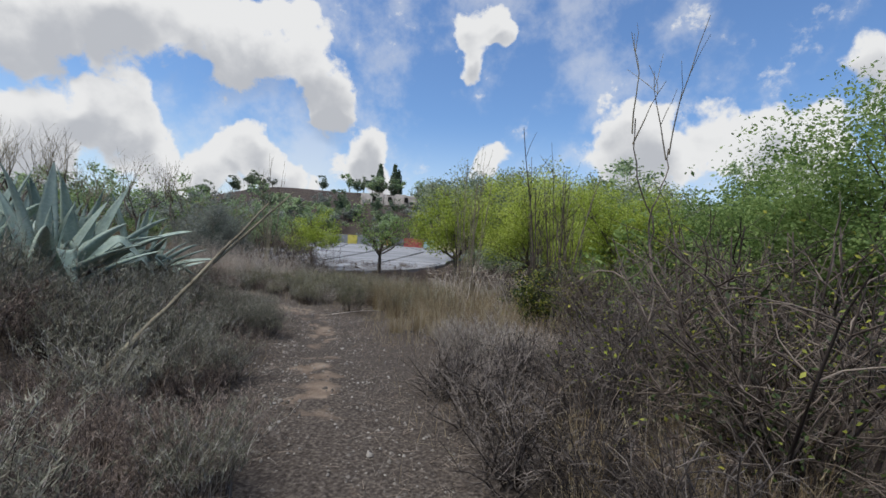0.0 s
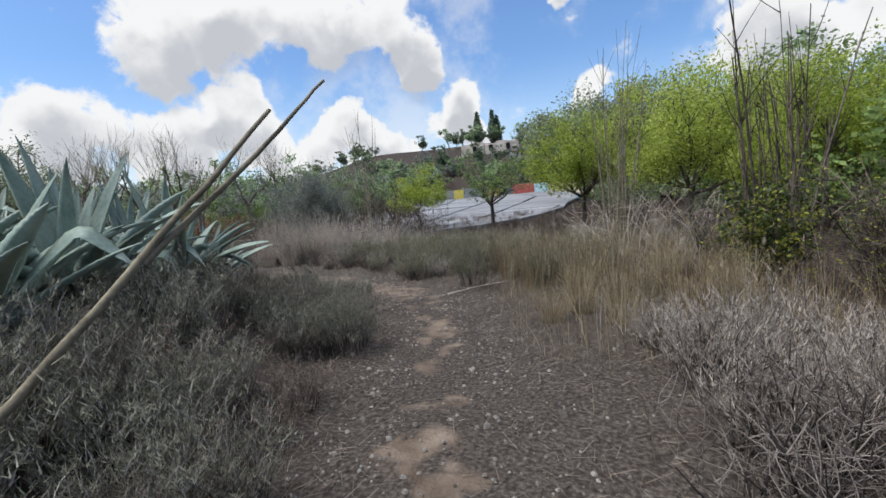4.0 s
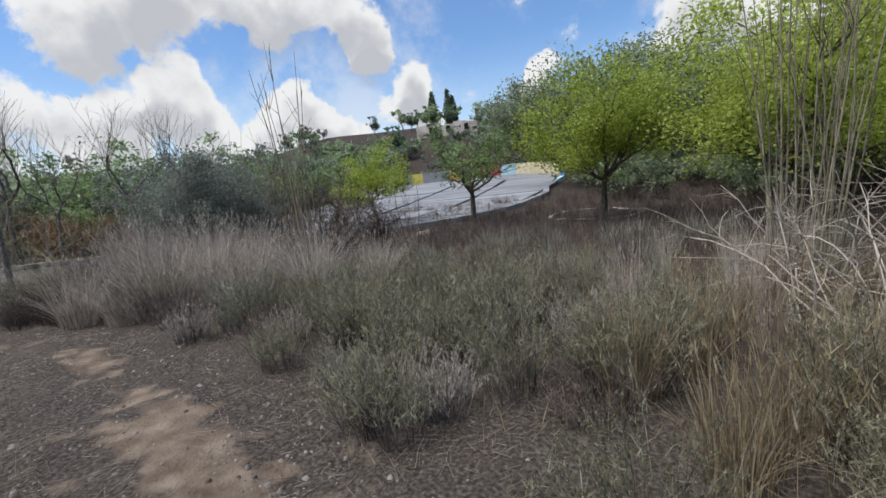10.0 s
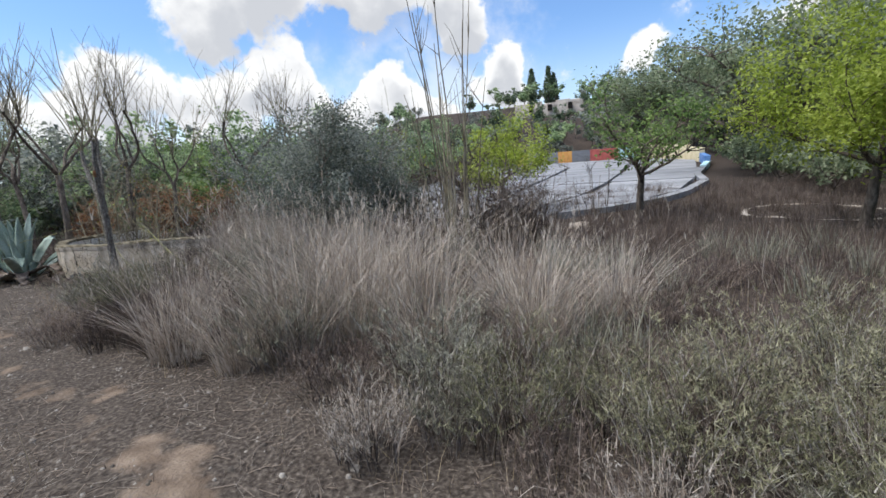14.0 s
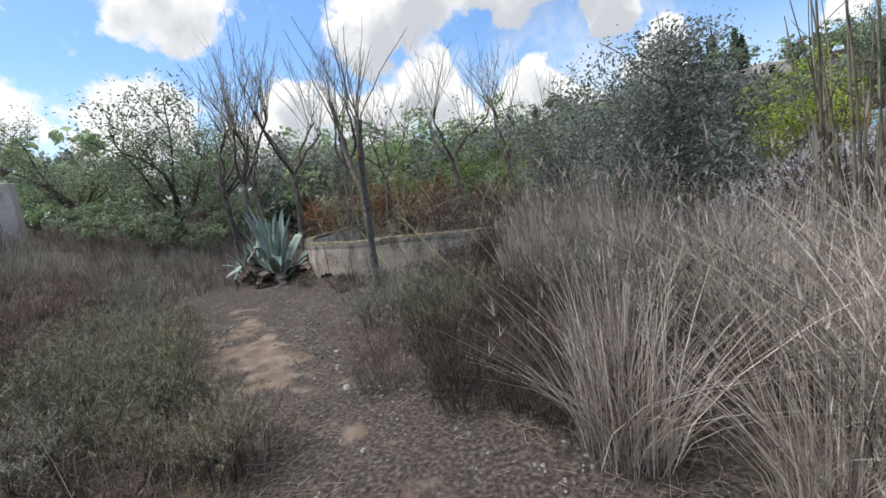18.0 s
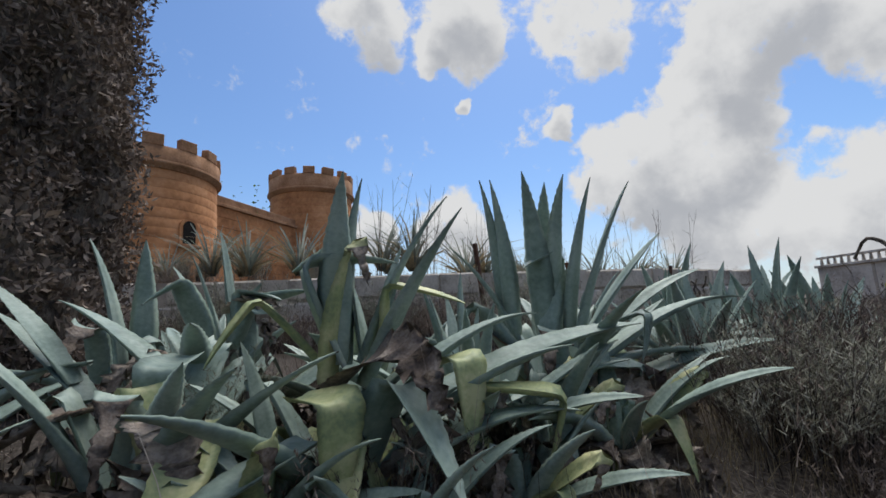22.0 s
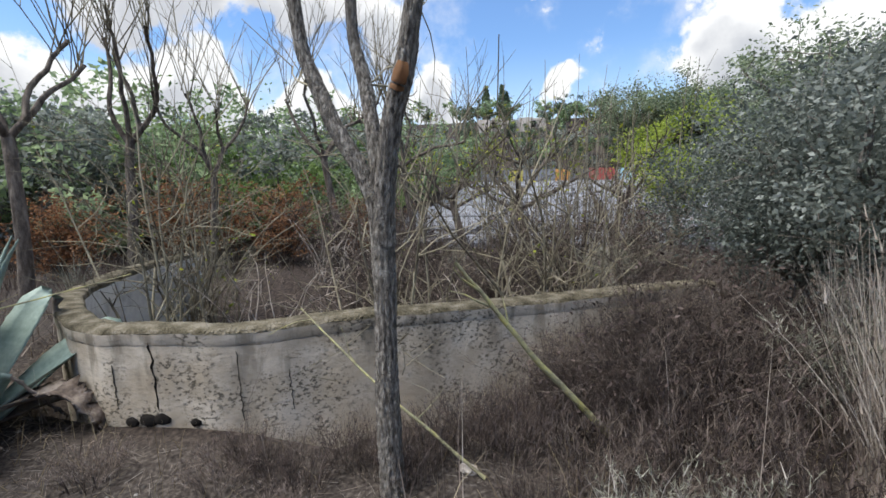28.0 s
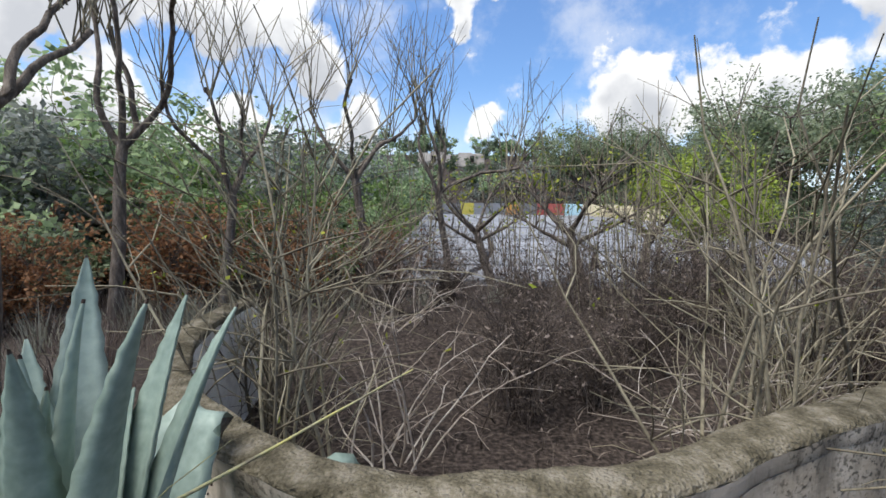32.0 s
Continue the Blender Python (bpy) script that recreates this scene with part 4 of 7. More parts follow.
# ---- plants: builders ----
def tree_mesh(height, crown_r, crown_z, leaf_n, leaf_size, bark, leaf, trunk_r=0.09, limbs=7, lean=0.08, sparse=0.0, flat=0.8, fork=0.35, name="tree", label="", category="tree", sprays=9, tight=1.35):
    """A tapered trunk, limbs and twigs, and a crown of leaves hung in uneven clumps round the twig ends. Built at the origin."""
    thing = new(name)
    tagged(thing, label, category)
    wood = Heap()
    fork_z = height * fork
    pts, d = wander((0, 0, -0.15), (rng.normal(0, lean), rng.normal(0, lean), 1), fork_z + 0.15, 6, 0.06)
    rad = np.linspace(trunk_r * 1.25, trunk_r * 0.8, len(pts))
    rad[0] *= 1.35
    wood.add(*tube(pts, rad, 9))
    top = pts[-1]
    ends = []
    for i in range(limbs):
        a = 2 * math.pi * (i + rng.uniform(-0.3, 0.3)) / limbs
        rise = rng.uniform(0.35, 1.3)
        reach = math.hypot(crown_r * rng.uniform(0.5, 0.95), (height - fork_z) * rise * 0.5)
        lp, ld = wander(top - np.array([0, 0, rng.uniform(0, 0.25) * fork_z]), (math.cos(a), math.sin(a), rise), reach, 6, 0.16, 0.05)
        wood.add(*tube(lp, np.linspace(trunk_r * 0.55, trunk_r * 0.16, len(lp)), 6))
        for j in range(sprays):
            k = rng.integers(2, len(lp))
            b = rng.uniform(0, 2 * math.pi)
            tp, _ = wander(lp[k], ld + np.array([math.cos(b), math.sin(b), rng.uniform(-0.2, 0.9)]) * 1.1, crown_r * rng.uniform(0.3, 0.6), 4, 0.22, 0.04)
            wood.add(*tube(tp, np.linspace(trunk_r * 0.16, trunk_r * 0.05, len(tp)), 4))
            ends += [tp[-1], tp[-2], tp[2]]
    v, q = wood.arrays()
    link_mesh("trunk", v, q, bark, thing, smooth=True)
    if leaf_n:
        ends = np.array(ends)
        c = np.array([0, 0, crown_z])
        off = (ends - c) / np.array([crown_r, crown_r, crown_r * flat])
        keep = np.linalg.norm(off, axis=1) < tight
        ends = ends[keep] if keep.sum() > 8 else ends
        extra = rng.normal(0, 1, (max(8, len(ends) // 3), 3))
        extra /= np.linalg.norm(extra, axis=1, keepdims=True)
        extra = c + extra * np.array([crown_r, crown_r, crown_r * flat]) * rng.uniform(0.55, 0.95, (len(extra), 1))
        hubs = np.concatenate([ends, extra]) if not sparse else ends
        size = rng.gamma(2.0, 0.5, len(hubs)) + 0.15
        pick = rng.choice(len(hubs), leaf_n, p=size / size.sum())
        spread = crown_r * rng.uniform(0.09, 0.20, len(hubs))[pick]
        ball = rng.normal(0, 1, (leaf_n, 3))
        ball *= (rng.uniform(0, 1, leaf_n) ** 0.45 / (np.linalg.norm(ball, axis=1) + 1e-9))[:, None]
        at = hubs[pick] + ball * 1.55 * spread[:, None] * np.array([1, 1, 0.75])
        v, q = leaves(at, leaf_size)
        link_mesh("crown", v, q, leaf, thing)["kind"] = "stuff"
    return thing


def place(ob, x, y, turn=None, scale=1.0, dz=0.0):
    ob.matrix_basis = pose(x, y, ground_z(x, y) + dz, 0, 0, rng.uniform(0, 360) if turn is None else turn) @ Matrix.Scale(scale, 4)
    return ob


def copy_at(ob, x, y, scale=1.0, turn=None, dz=0.0):
    m = pose(x, y, ground_z(x, y) + dz, 0, 0, rng.uniform(0, 360) if turn is None else turn) @ Matrix.Scale(scale / ob.scale[0], 4)
    return copy_thing(ob, m)


def feathery_shrub(name, label, mat, stem_mat, radius, height, stems, leaflets, leaflet_len, group, leaflet_w=0.0085, twig_mat=None):
    """Many thin leaning stems, each feathered with narrow leaflets."""
    thing = new(name)
    tagged(thing, label, "shrub", group)
    n = stems
    a, r = rng.uniform(0, 2 * math.pi, n), np.sqrt(rng.uniform(0, 1, n)) * radius * 0.4
    base = np.stack([r * np.cos(a), r * np.sin(a), np.full(n, -0.03)], 1)
    h = height * rng.uniform(0.55, 1.1, n) * (1.1 - 0.35 * (r / (radius * 0.4)))
    b = a + rng.normal(0, 0.7, n)
    amt = np.abs(rng.normal(0.0, 1, n)) * 0.42 * radius / height + 0.25 * r / radius
    lean = np.stack([np.cos(b), np.sin(b)], 1) * amt[:, None]
    v, q = blades(base, h, np.full(n, 0.008), lean, 3, 0.5)
    link_mesh("stem_mass", v, q, stem_mat, thing)["kind"] = "stuff"
    # side twigs on the upper stems, and small leaflets all along them
    reach = np.linalg.norm(lean, axis=1)
    per = 6
    k = np.repeat(np.arange(n), per)
    f = rng.uniform(0.3, 0.98, n * per)
    foot = np.zeros((n * per, 3))
    foot[:, :2] = base[k, :2] + h[k, None] * lean[k] * (f ** 1.6)[:, None]
    foot[:, 2] = base[k, 2] + h[k] * (f - 0.225 * np.minimum(reach[k], 1.6) * f ** 2.2)
    c = b[k] + rng.normal(0, 1.1, n * per)
    out = np.stack([np.cos(c), np.sin(c)], 1) * rng.uniform(0.25, 1.0, n * per)[:, None]
    long = height * rng.uniform(0.12, 0.3, n * per) * (1.25 - 0.7 * f)
    tv, tq = blades(foot, long, np.full(n * per, 0.0045), out, 2, 0.3)
    link_mesh("twig_mass", tv, tq, stem_mat if twig_mat is None else twig_mat, thing)["kind"] = "stuff"
    m = n * leaflets
    i = rng.integers(0, n * per, m)
    g = rng.uniform(0.1, 1.05, m)
    at = foot[i] + long[i, None] * np.concatenate([out[i] * (g ** 1.6)[:, None], (g * 0.95)[:, None]], 1)
    c = rng.uniform(0, 2 * math.pi, m)
    ln = leaflet_len * rng.uniform(0.4, 1.2, m)
    lv, lq = blades(at, ln, np.full(m, leaflet_w), np.stack([np.cos(c), np.sin(c)], 1) * rng.uniform(0.3, 1.8, m)[:, None], 1, 0.3)
    link_mesh("foliage", lv, lq, mat, thing)["kind"] = "stuff"
    return thing


def twiggy_shrub(name, label, bark, radius, height, stems, twigs, leaf=None, leaf_n=0, leaf_size=0.03, thick=0.012, group="", arch=0.0, sub=2):
    """Crooked branching bare stems, with leaves if any."""
    thing = new(name)
    tagged(thing, label, "shrub", group)
    wood, fine_wood, ends = Heap(), Heap(), []
    for i in range(stems):
        a = rng.uniform(0, 2 * math.pi)
        out = min(0.85, abs(rng.normal(0, 0.5))) * radius / height
        p, d = wander((rng.normal(0, radius * 0.12), rng.normal(0, radius * 0.12), -0.05), (math.cos(a) * out, math.sin(a) * out, 1), height * rng.uniform(0.6, 1.15), 6, 0.16, -arch * 0.12)
        wood.add(*tube(p, np.linspace(thick, thick * 0.3, len(p)), 4))
        for j in range(twigs):
            k = rng.integers(1, len(p) - 1)
            b = rng.uniform(0, 2 * math.pi)
            t, e = wander(p[k], d * 0.6 + np.array([math.cos(b), math.sin(b), rng.uniform(-0.1, 0.8)]), height * rng.uniform(0.15, 0.45), 4, 0.22, -arch * 0.15)
            fine_wood.add(*tube(t, np.linspace(thick * 0.45, thick * 0.15, len(t)), 3))
            ends += [t[-1], t[2]]
            for _ in range(sub):
                u, _e = wander(t[rng.integers(1, 4)], e + rng.normal(0, 0.8, 3), height * rng.uniform(0.06, 0.18), 2, 0.2)
                fine_wood.add(*tube(u, np.linspace(thick * 0.2, thick * 0.1, len(u)), 3))
                ends.append(u[-1])
    v, q = wood.arrays()
    link_mesh("stem_frame", v, q, bark, thing)
    v, q = fine_wood.arrays()
    link_mesh("brushwood", v, q, bark, thing)["kind"] = "stuff"
    if leaf_n:
        e = np.array(ends)
        at = e[rng.integers(0, len(e), leaf_n)] + rng.normal(0, 0.035, (leaf_n, 3))
        v, q = leaves(at, leaf_size)
        link_mesh("foliage", v, q, leaf, thing)["kind"] = "stuff"
    return thing


def bunch_grass(name, label, mat, radius, height, n, width=0.006, flare=0.9, group="", droop=0.6):
    """A tussock of stems that fan out from one foot."""
    thing = new(name)
    tagged(thing, label, "grass", group)
    a, r = rng.uniform(0, 2 * math.pi, n), np.sqrt(rng.uniform(0, 1, n)) * radius * 0.3
    base = np.stack([r * np.cos(a), r * np.sin(a), np.full(n, -0.03)], 1)
    h = height * rng.uniform(0.45, 1.12, n)
    b = a + rng.normal(0, 0.8, n)
    amt = np.minimum(flare * np.abs(rng.normal(0.12, 0.45, n)), 0.6 + 0.5 * rng.uniform(0, 1, n))
    v, q = blades(base, h, width * rng.uniform(0.6, 1.3, n), np.stack([np.cos(b), np.sin(b)], 1) * amt[:, None], 4, droop)
    link_mesh("blade_mass", v, q, mat, thing)["kind"] = "stuff"
    k = n // 7
    v, q = blades(base[:k], h[:k] * 1.12, np.full(k, width * 0.7), np.stack([np.cos(b[:k]), np.sin(b[:k])], 1) * amt[:k, None] * 0.8, 5, droop)
    tips = v.reshape(k, 6, 2, 3)[:, -1].mean(1)
    tv, tq = blades(np.repeat(tips, 3, 0) - np.array([0, 0, 0.07]) * rng.uniform(0.2, 1, (3 * k, 1)), np.full(3 * k, 0.08), np.full(3 * k, 0.008), rng.normal(0, 0.3, (3 * k, 2)), 1, 0.3)
    link_mesh("seed_head_mass", np.concatenate([v, tv]), np.concatenate([q, tq + len(v)]), mat, thing)["kind"] = "stuff"
    return thing


def agave_leaf(length, wide, th0, curve, fold_at=None, fold=0.0, twist=0.0, teeth=0.006, rows=34, shrivel=0.0, flesh=0.2, crumple=0.0):
    """A fleshy channelled leaf with toothed edges: arrays in its own plane, x outward, z up."""
    s = 1 - (1 - np.linspace(0, 1, rows)) ** 1.4
    th = th0 + curve * s ** 1.6
    if fold_at is not None:
        th = th + fold * sstep(s, fold_at - 0.03, fold_at + 0.045)
    step = length * np.diff(s)
    x = np.concatenate([[0], np.cumsum(np.sin(th[:-1]) * step)])
    z = np.concatenate([[0], np.cumsum(np.cos(th[:-1]) * step)])
    w = wide * (0.62 + 1.25 * s - 0.85 * s ** 2) * np.clip((1 - s) / 0.62, 0, 1) ** 0.72 * 0.5
    w = w + teeth * (np.arange(rows) % 2) * (s < 0.93)
    if shrivel:
        w = w * (1 - shrivel * sstep(s, fold_at, fold_at + 0.2) * (0.8 + 0.4 * np.sin(31 * s)))
    w[-1] = 0.003
    t = wide * flesh * (1 - s) ** 1.1 + 0.005
    cup = 0.34
    V = []
    for i in range(rows):
        nx, nz = -math.cos(th[i]), math.sin(th[i])    # towards the plant's heart
        tw = twist * s[i]
        row = []
        for u, k in ((-1, cup), (-0.55, 0.10), (0, 0.0), (0.55, 0.10), (1, cup), (0.55, -1.0), (0, -1.35), (-0.55, -1.0)):
            lift = k * w[i] if k >= 0 else 0.10 * w[i] + k * t[i]
            cu, su = math.cos(tw), math.sin(tw)
            yy, ll = u * w[i] * cu - lift * su, u * w[i] * su + lift * cu
            row.append((x[i] + nx * ll, yy, z[i] + nz * ll))
        V.append(row)
    V = np.array(V)
    if crumple:
        # the dead end is wrinkled and torn along its edges
        worn = sstep(s, (fold_at or 0.3) - 0.15, (fold_at or 0.3) + 0.1)[:, None, None]
        kink = rng.normal(0, crumple, (rows, 3, 3))
        kink = np.concatenate([kink[:, [0, 1, 1, 1, 2]], kink[:, [1, 1, 1]]], 1)
        V[:-1] += (worn * kink)[:-1]
    V = V.reshape(-1, 3)
    i, j = np.meshgrid(np.arange(rows - 1), np.arange(8), indexing="ij")
    jn = (j + 1) % 8
    Q = np.stack([i * 8 + j, i * 8 + jn, (i + 1) * 8 + jn, (i + 1) * 8 + j], -1).reshape(-1, 4)
    return V, Q


AGAVE_LEAVES = {"upright": [], "arching": [], "folded": [], "withered": [], "yellow": [], "halfdry": []}


def agave_shapes():
    def keep(kind, mat, **kw):
        V, Q = agave_leaf(**kw)
        ob = link_mesh("leaf", V, Q, [mat, M_SPINE, M_AGAVEDRY], smooth=True)
        rows = len(V) // 8
        slot = np.zeros(len(Q), dtype=np.int32)
        if kind != "withered":
            slot[(rows - 2) * 8:] = 1
        if kind == "halfdry":
            slot[int((rows - 1) * (kw["fold_at"] - 0.05)) * 8:] = 2
        ob.data.polygons.foreach_set("material_index", slot)
        AGAVE_LEAVES[kind].append(ob.data)
        bpy.data.objects.remove(ob)

    for k in range(5):
        keep("upright", M_AGAVE, length=1.25 + 0.1 * k, wide=0.19 + 0.012 * k, th0=0.06 + 0.05 * k, curve=0.12 + 0.08 * (k % 3), twist=0.25 * (k - 2))
    for k in range(5):
        keep("arching", M_AGAVE, length=1.25 + 0.08 * k, wide=0.22, th0=0.55 + 0.12 * k, curve=0.35 + 0.16 * (k % 3), twist=0.3 * (k - 2))
    for k in range(4):
        keep("folded", M_AGAVE, length=1.3, wide=0.27, flesh=0.08, th0=0.35 + 0.18 * k, curve=0.25, fold_at=0.42 + 0.08 * k, fold=1.5 + 0.25 * (k % 3), twist=0.5 * (k - 1.5))
    for k in range(5):
        keep("halfdry", M_AGAVEYEL if k == 4 else M_AGAVE, length=1.2 + 0.05 * k, wide=0.24 + 0.01 * k, flesh=0.07, crumple=0.012, th0=0.15 + 0.14 * k, curve=0.3, fold_at=0.45 + 0.07 * k, fold=1.9 + 0.15 * k, twist=0.5 * (k - 2), shrivel=0.5)
    for k in range(4):
        keep("yellow", M_AGAVEYEL, length=1.15, wide=0.29, flesh=0.06, th0=0.6 + 0.2 * k, curve=0.3, fold_at=0.36 + 0.07 * k, fold=1.6, twist=0.5 * (1.5 - k))
    for k in range(5):
        keep("withered", M_AGAVEDRY, length=0.95 + 0.08 * k, wide=0.19 + 0.03 * k, flesh=0.04, crumple=0.022, th0=0.9 + 0.14 * k, curve=0.9, fold_at=0.5, fold=0.9, twist=1.6 * (k - 2) / 2, teeth=0.02)


agave_shapes()


def agave(x, y, size, counts, label, z_lift=0.0, lean=(0, 0), group="agaves on the bank"):
    """A rosette: each leaf its own part, in shared shapes."""
    thing = new("agave")
    tagged(thing, label, "agave", group)
    gz = ground_z(x, y) + z_lift
    thing.matrix_basis = pose(x, y, gz, lean[0], lean[1], 0)
    bm = bmesh.new()
    bmesh.ops.create_uvsphere(bm, u_segments=10, v_segments=6, radius=1.0)
    for v in bm.verts:
        v.co = Vector((v.co.x * 0.16, v.co.y * 0.16, v.co.z * 0.24 + 0.06)) * size
    part("heart", bm, M_AGAVE, thing)
    for kind, n in counts.items():
        turn0 = rng.uniform(0, 360)
        for i in range(n):
            ob = new("leaf", AGAVE_LEAVES[kind][int(rng.integers(0, len(AGAVE_LEAVES[kind])))])
            ob.parent = thing
            az = turn0 + 137.5 * i + rng.normal(0, 10)
            r = 0.05 if kind == "upright" else 0.12
            s = size * rng.uniform(0.78, 1.12)
            ob.matrix_basis = pose(0, 0, rng.uniform(0.0, 0.14) * size, 0, 0, az) @ pose(r * size, 0, 0, 0, rng.normal(0, 6), rng.normal(0, 8)) @ Matrix.Scale(s, 4)
            if kind in ("withered", "yellow", "halfdry"):
                ob["label"] = {"withered": "withered brown leaf", "yellow": "yellowing bent leaf", "halfdry": "bent leaf with a shrivelled brown end"}[kind]
    return thing


# ---- agaves ----
BANK = "big blue-green agave with bent, yellowing and withered leaves on the bank"
LEAF_STATE = {"withered": "withered brown leaf", "yellow": "yellowing bent leaf", "halfdry": "bent leaf with a shrivelled brown end"}
def aim_leaf(thing, kind, base, tip):
    """One leaf of a kind, from its foot to its tip."""
    shapes = AGAVE_LEAVES[kind]
    me = shapes[int(rng.integers(0, len(shapes)))]
    end = me.vertices[len(me.vertices) - 6].co.copy()
    way = Vector(tip) - Vector(base)
    lean0, lean1 = math.atan2(end.x, end.z), math.atan2(math.hypot(way.x, way.y), way.z)
    ob = new("leaf", me)
    ob.parent = thing
    foot = Vector(base) - thing.matrix_basis.translation
    k = way.length / math.hypot(end.x, end.z)
    if kind not in ("upright", "arching"):
        k = min(0.95, max(0.62, k))
    ob.matrix_basis = pose(*foot, 0, 0, math.degrees(math.atan2(way.y, way.x))) @ pose(0, 0, 0, 0, math.degrees(lean1 - lean0), 0) @ Matrix.Diagonal((k, max(k, 0.72) * {"upright": 1.12, "folded": 1.12, "yellow": 0.95}.get(kind, 1.2), k, 1))
    if kind in LEAF_STATE:
        ob["label"] = LEAF_STATE[kind]


def heap_agave(x, y, size, leaf_rows, skirt):
    """An old agave on a short leaning stem: named leaves, and a skirt of hanging dead ones."""
    thing = agave(x, y, size, skirt, BANK)
    for kind, base, tip in leaf_rows:
        aim_leaf(thing, kind, base, tip)


TALL_PAIR = [
    ('upright', (-9.91, 9.24, 1.45), (-9.88, 9.39, 2.34)),
    ('upright', (-9.96, 9.21, 1.44), (-10.02, 9.31, 2.35)),
    ('upright', (-9.99, 9.35, 1.36), (-10.26, 9.78, 2.12)),
    ('upright', (-10.04, 9.21, 1.45), (-10.45, 9.45, 2.28)),
    ('arching', (-10.05, 9.38, 1.25), (-10.87, 9.66, 1.64)),
    ('arching', (-10.16, 9.39, 1.2), (-11.5, 9.89, 1.55)),
    ('arching', (-10.02, 9.57, 1.03), (-10.73, 9.98, 1.2)),
    ('folded', (-10.06, 9.23, 1.45), (-9.84, 9.0, 1.83)),
    ('folded', (-9.93, 9.25, 1.44), (-10.21, 9.31, 1.93)),
    ('halfdry', (-9.8, 9.41, 1.13), (-10.12, 9.6, 1.14)),
    ('yellow', (-9.67, 9.35, 1.34), (-9.71, 9.51, 1.02)),
    ('yellow', (-9.83, 9.17, 1.47), (-9.6, 9.12, 1.47)),
    ('yellow', (-10.14, 9.3, 1.47), (-10.27, 9.42, 1.57)),
    ('yellow', (-10.45, 9.64, 1.3), (-10.61, 9.81, 0.85)),
    ('yellow', (-10.24, 9.43, 1.4), (-10.25, 9.6, 1.23)),
    ('withered', (-9.86, 9.31, 1.35), (-9.93, 9.48, 1.32)),
    ('halfdry', (-9.87, 9.25, 1.37), (-9.9, 9.3, 1.49)),
]
FAN = [
    ('upright', (-11.65, 9.07, 1.41), (-11.43, 9.15, 2.68)),
    ('upright', (-11.71, 9.05, 1.42), (-11.65, 9.18, 2.62)),
    ('upright', (-11.71, 9.12, 1.42), (-11.67, 9.34, 2.64)),
    ('upright', (-11.78, 9.18, 1.42), (-11.83, 9.46, 2.61)),
    ('upright', (-11.78, 9.24, 1.38), (-11.96, 9.68, 2.54)),
    ('upright', (-11.8, 9.25, 1.36), (-12.16, 9.76, 2.16)),
    ('upright', (-11.61, 8.79, 1.47), (-11.46, 8.79, 2.72)),
    ('upright', (-11.65, 8.69, 1.47), (-11.46, 8.67, 2.75)),
    ('arching', (-11.82, 9.32, 1.34), (-12.51, 9.86, 1.9)),
    ('arching', (-11.88, 9.37, 1.3), (-12.9, 10.0, 1.68)),
    ('arching', (-11.73, 9.36, 1.24), (-12.48, 9.98, 1.29)),
    ('arching', (-11.6, 8.9, 1.39), (-11.29, 8.42, 2.22)),
    ('folded', (-11.75, 9.29, 1.42), (-11.84, 9.59, 1.31)),
    ('folded', (-11.56, 9.14, 1.44), (-11.33, 9.18, 1.95)),
    ('halfdry', (-11.43, 9.26, 1.26), (-11.61, 9.5, 1.12)),
    ('withered', (-11.56, 9.33, 1.15), (-11.66, 9.63, 0.92)),
    ('withered', (-11.41, 8.99, 1.33), (-11.06, 8.85, 1.36)),
]
REAR = [
    ('upright', (-9.84, 7.52, 1.58), (-9.75, 7.48, 2.4)),
    ('upright', (-9.76, 7.89, 1.15), (-9.52, 7.76, 2.15)),
    ('upright', (-9.72, 7.76, 1.37), (-9.43, 7.55, 2.1)),
    ('upright', (-9.29, 7.4, 1.24), (-9.27, 7.46, 2.3)),
    ('upright', (-9.19, 7.44, 1.19), (-8.95, 7.34, 2.31)),
    ('upright', (-9.83, 7.65, 1.63), (-9.97, 7.83, 1.96)),
    ('folded', (-9.85, 8.01, 1.44), (-9.95, 8.3, 1.78)),
    ('folded', (-9.62, 7.96, 1.42), (-9.4, 8.08, 1.62)),
    ('folded', (-9.94, 7.96, 1.43), (-10.09, 8.14, 1.72)),
    ('halfdry', (-9.05, 7.87, 1.36), (-8.92, 8.04, 1.39)),
    ('withered', (-9.4, 8.15, 1.3), (-9.27, 8.3, 1.28)),
    ('withered', (-9.77, 7.75, 1.75), (-9.9, 8.08, 1.58)),
]
FRONT = [
    ('upright', (-9.63, 9.19, 1.04), (-9.52, 9.08, 1.58)),
    ('arching', (-9.35, 8.64, 1.36), (-8.85, 8.2, 1.83)),
    ('arching', (-9.22, 8.78, 1.31), (-9.46, 9.45, 1.07)),
    ('upright', (-8.95, 8.46, 1.42), (-8.59, 8.27, 1.93)),
    ('upright', (-9.01, 8.49, 1.34), (-8.62, 8.14, 1.78)),
    ('arching', (-9.0, 8.39, 1.51), (-8.56, 8.27, 1.36)),
    ('yellow', (-9.41, 9.12, 1.27), (-9.35, 9.22, 1.02)),
    ('yellow', (-9.14, 8.72, 1.3), (-9.17, 8.85, 1.2)),
    ('halfdry', (-9.69, 9.46, 1.19), (-9.54, 9.52, 1.06)),
    ('withered', (-8.99, 8.6, 1.31), (-8.87, 8.72, 1.1)),
    ('withered', (-9.2, 8.89, 1.27), (-9.23, 9.14, 1.11)),
    ('folded', (-9.4, 8.58, 1.51), (-9.33, 8.74, 1.27)),
]
skirt = {"withered": 10, "halfdry": 4, "folded": 1, "yellow": 2, "arching": 6}
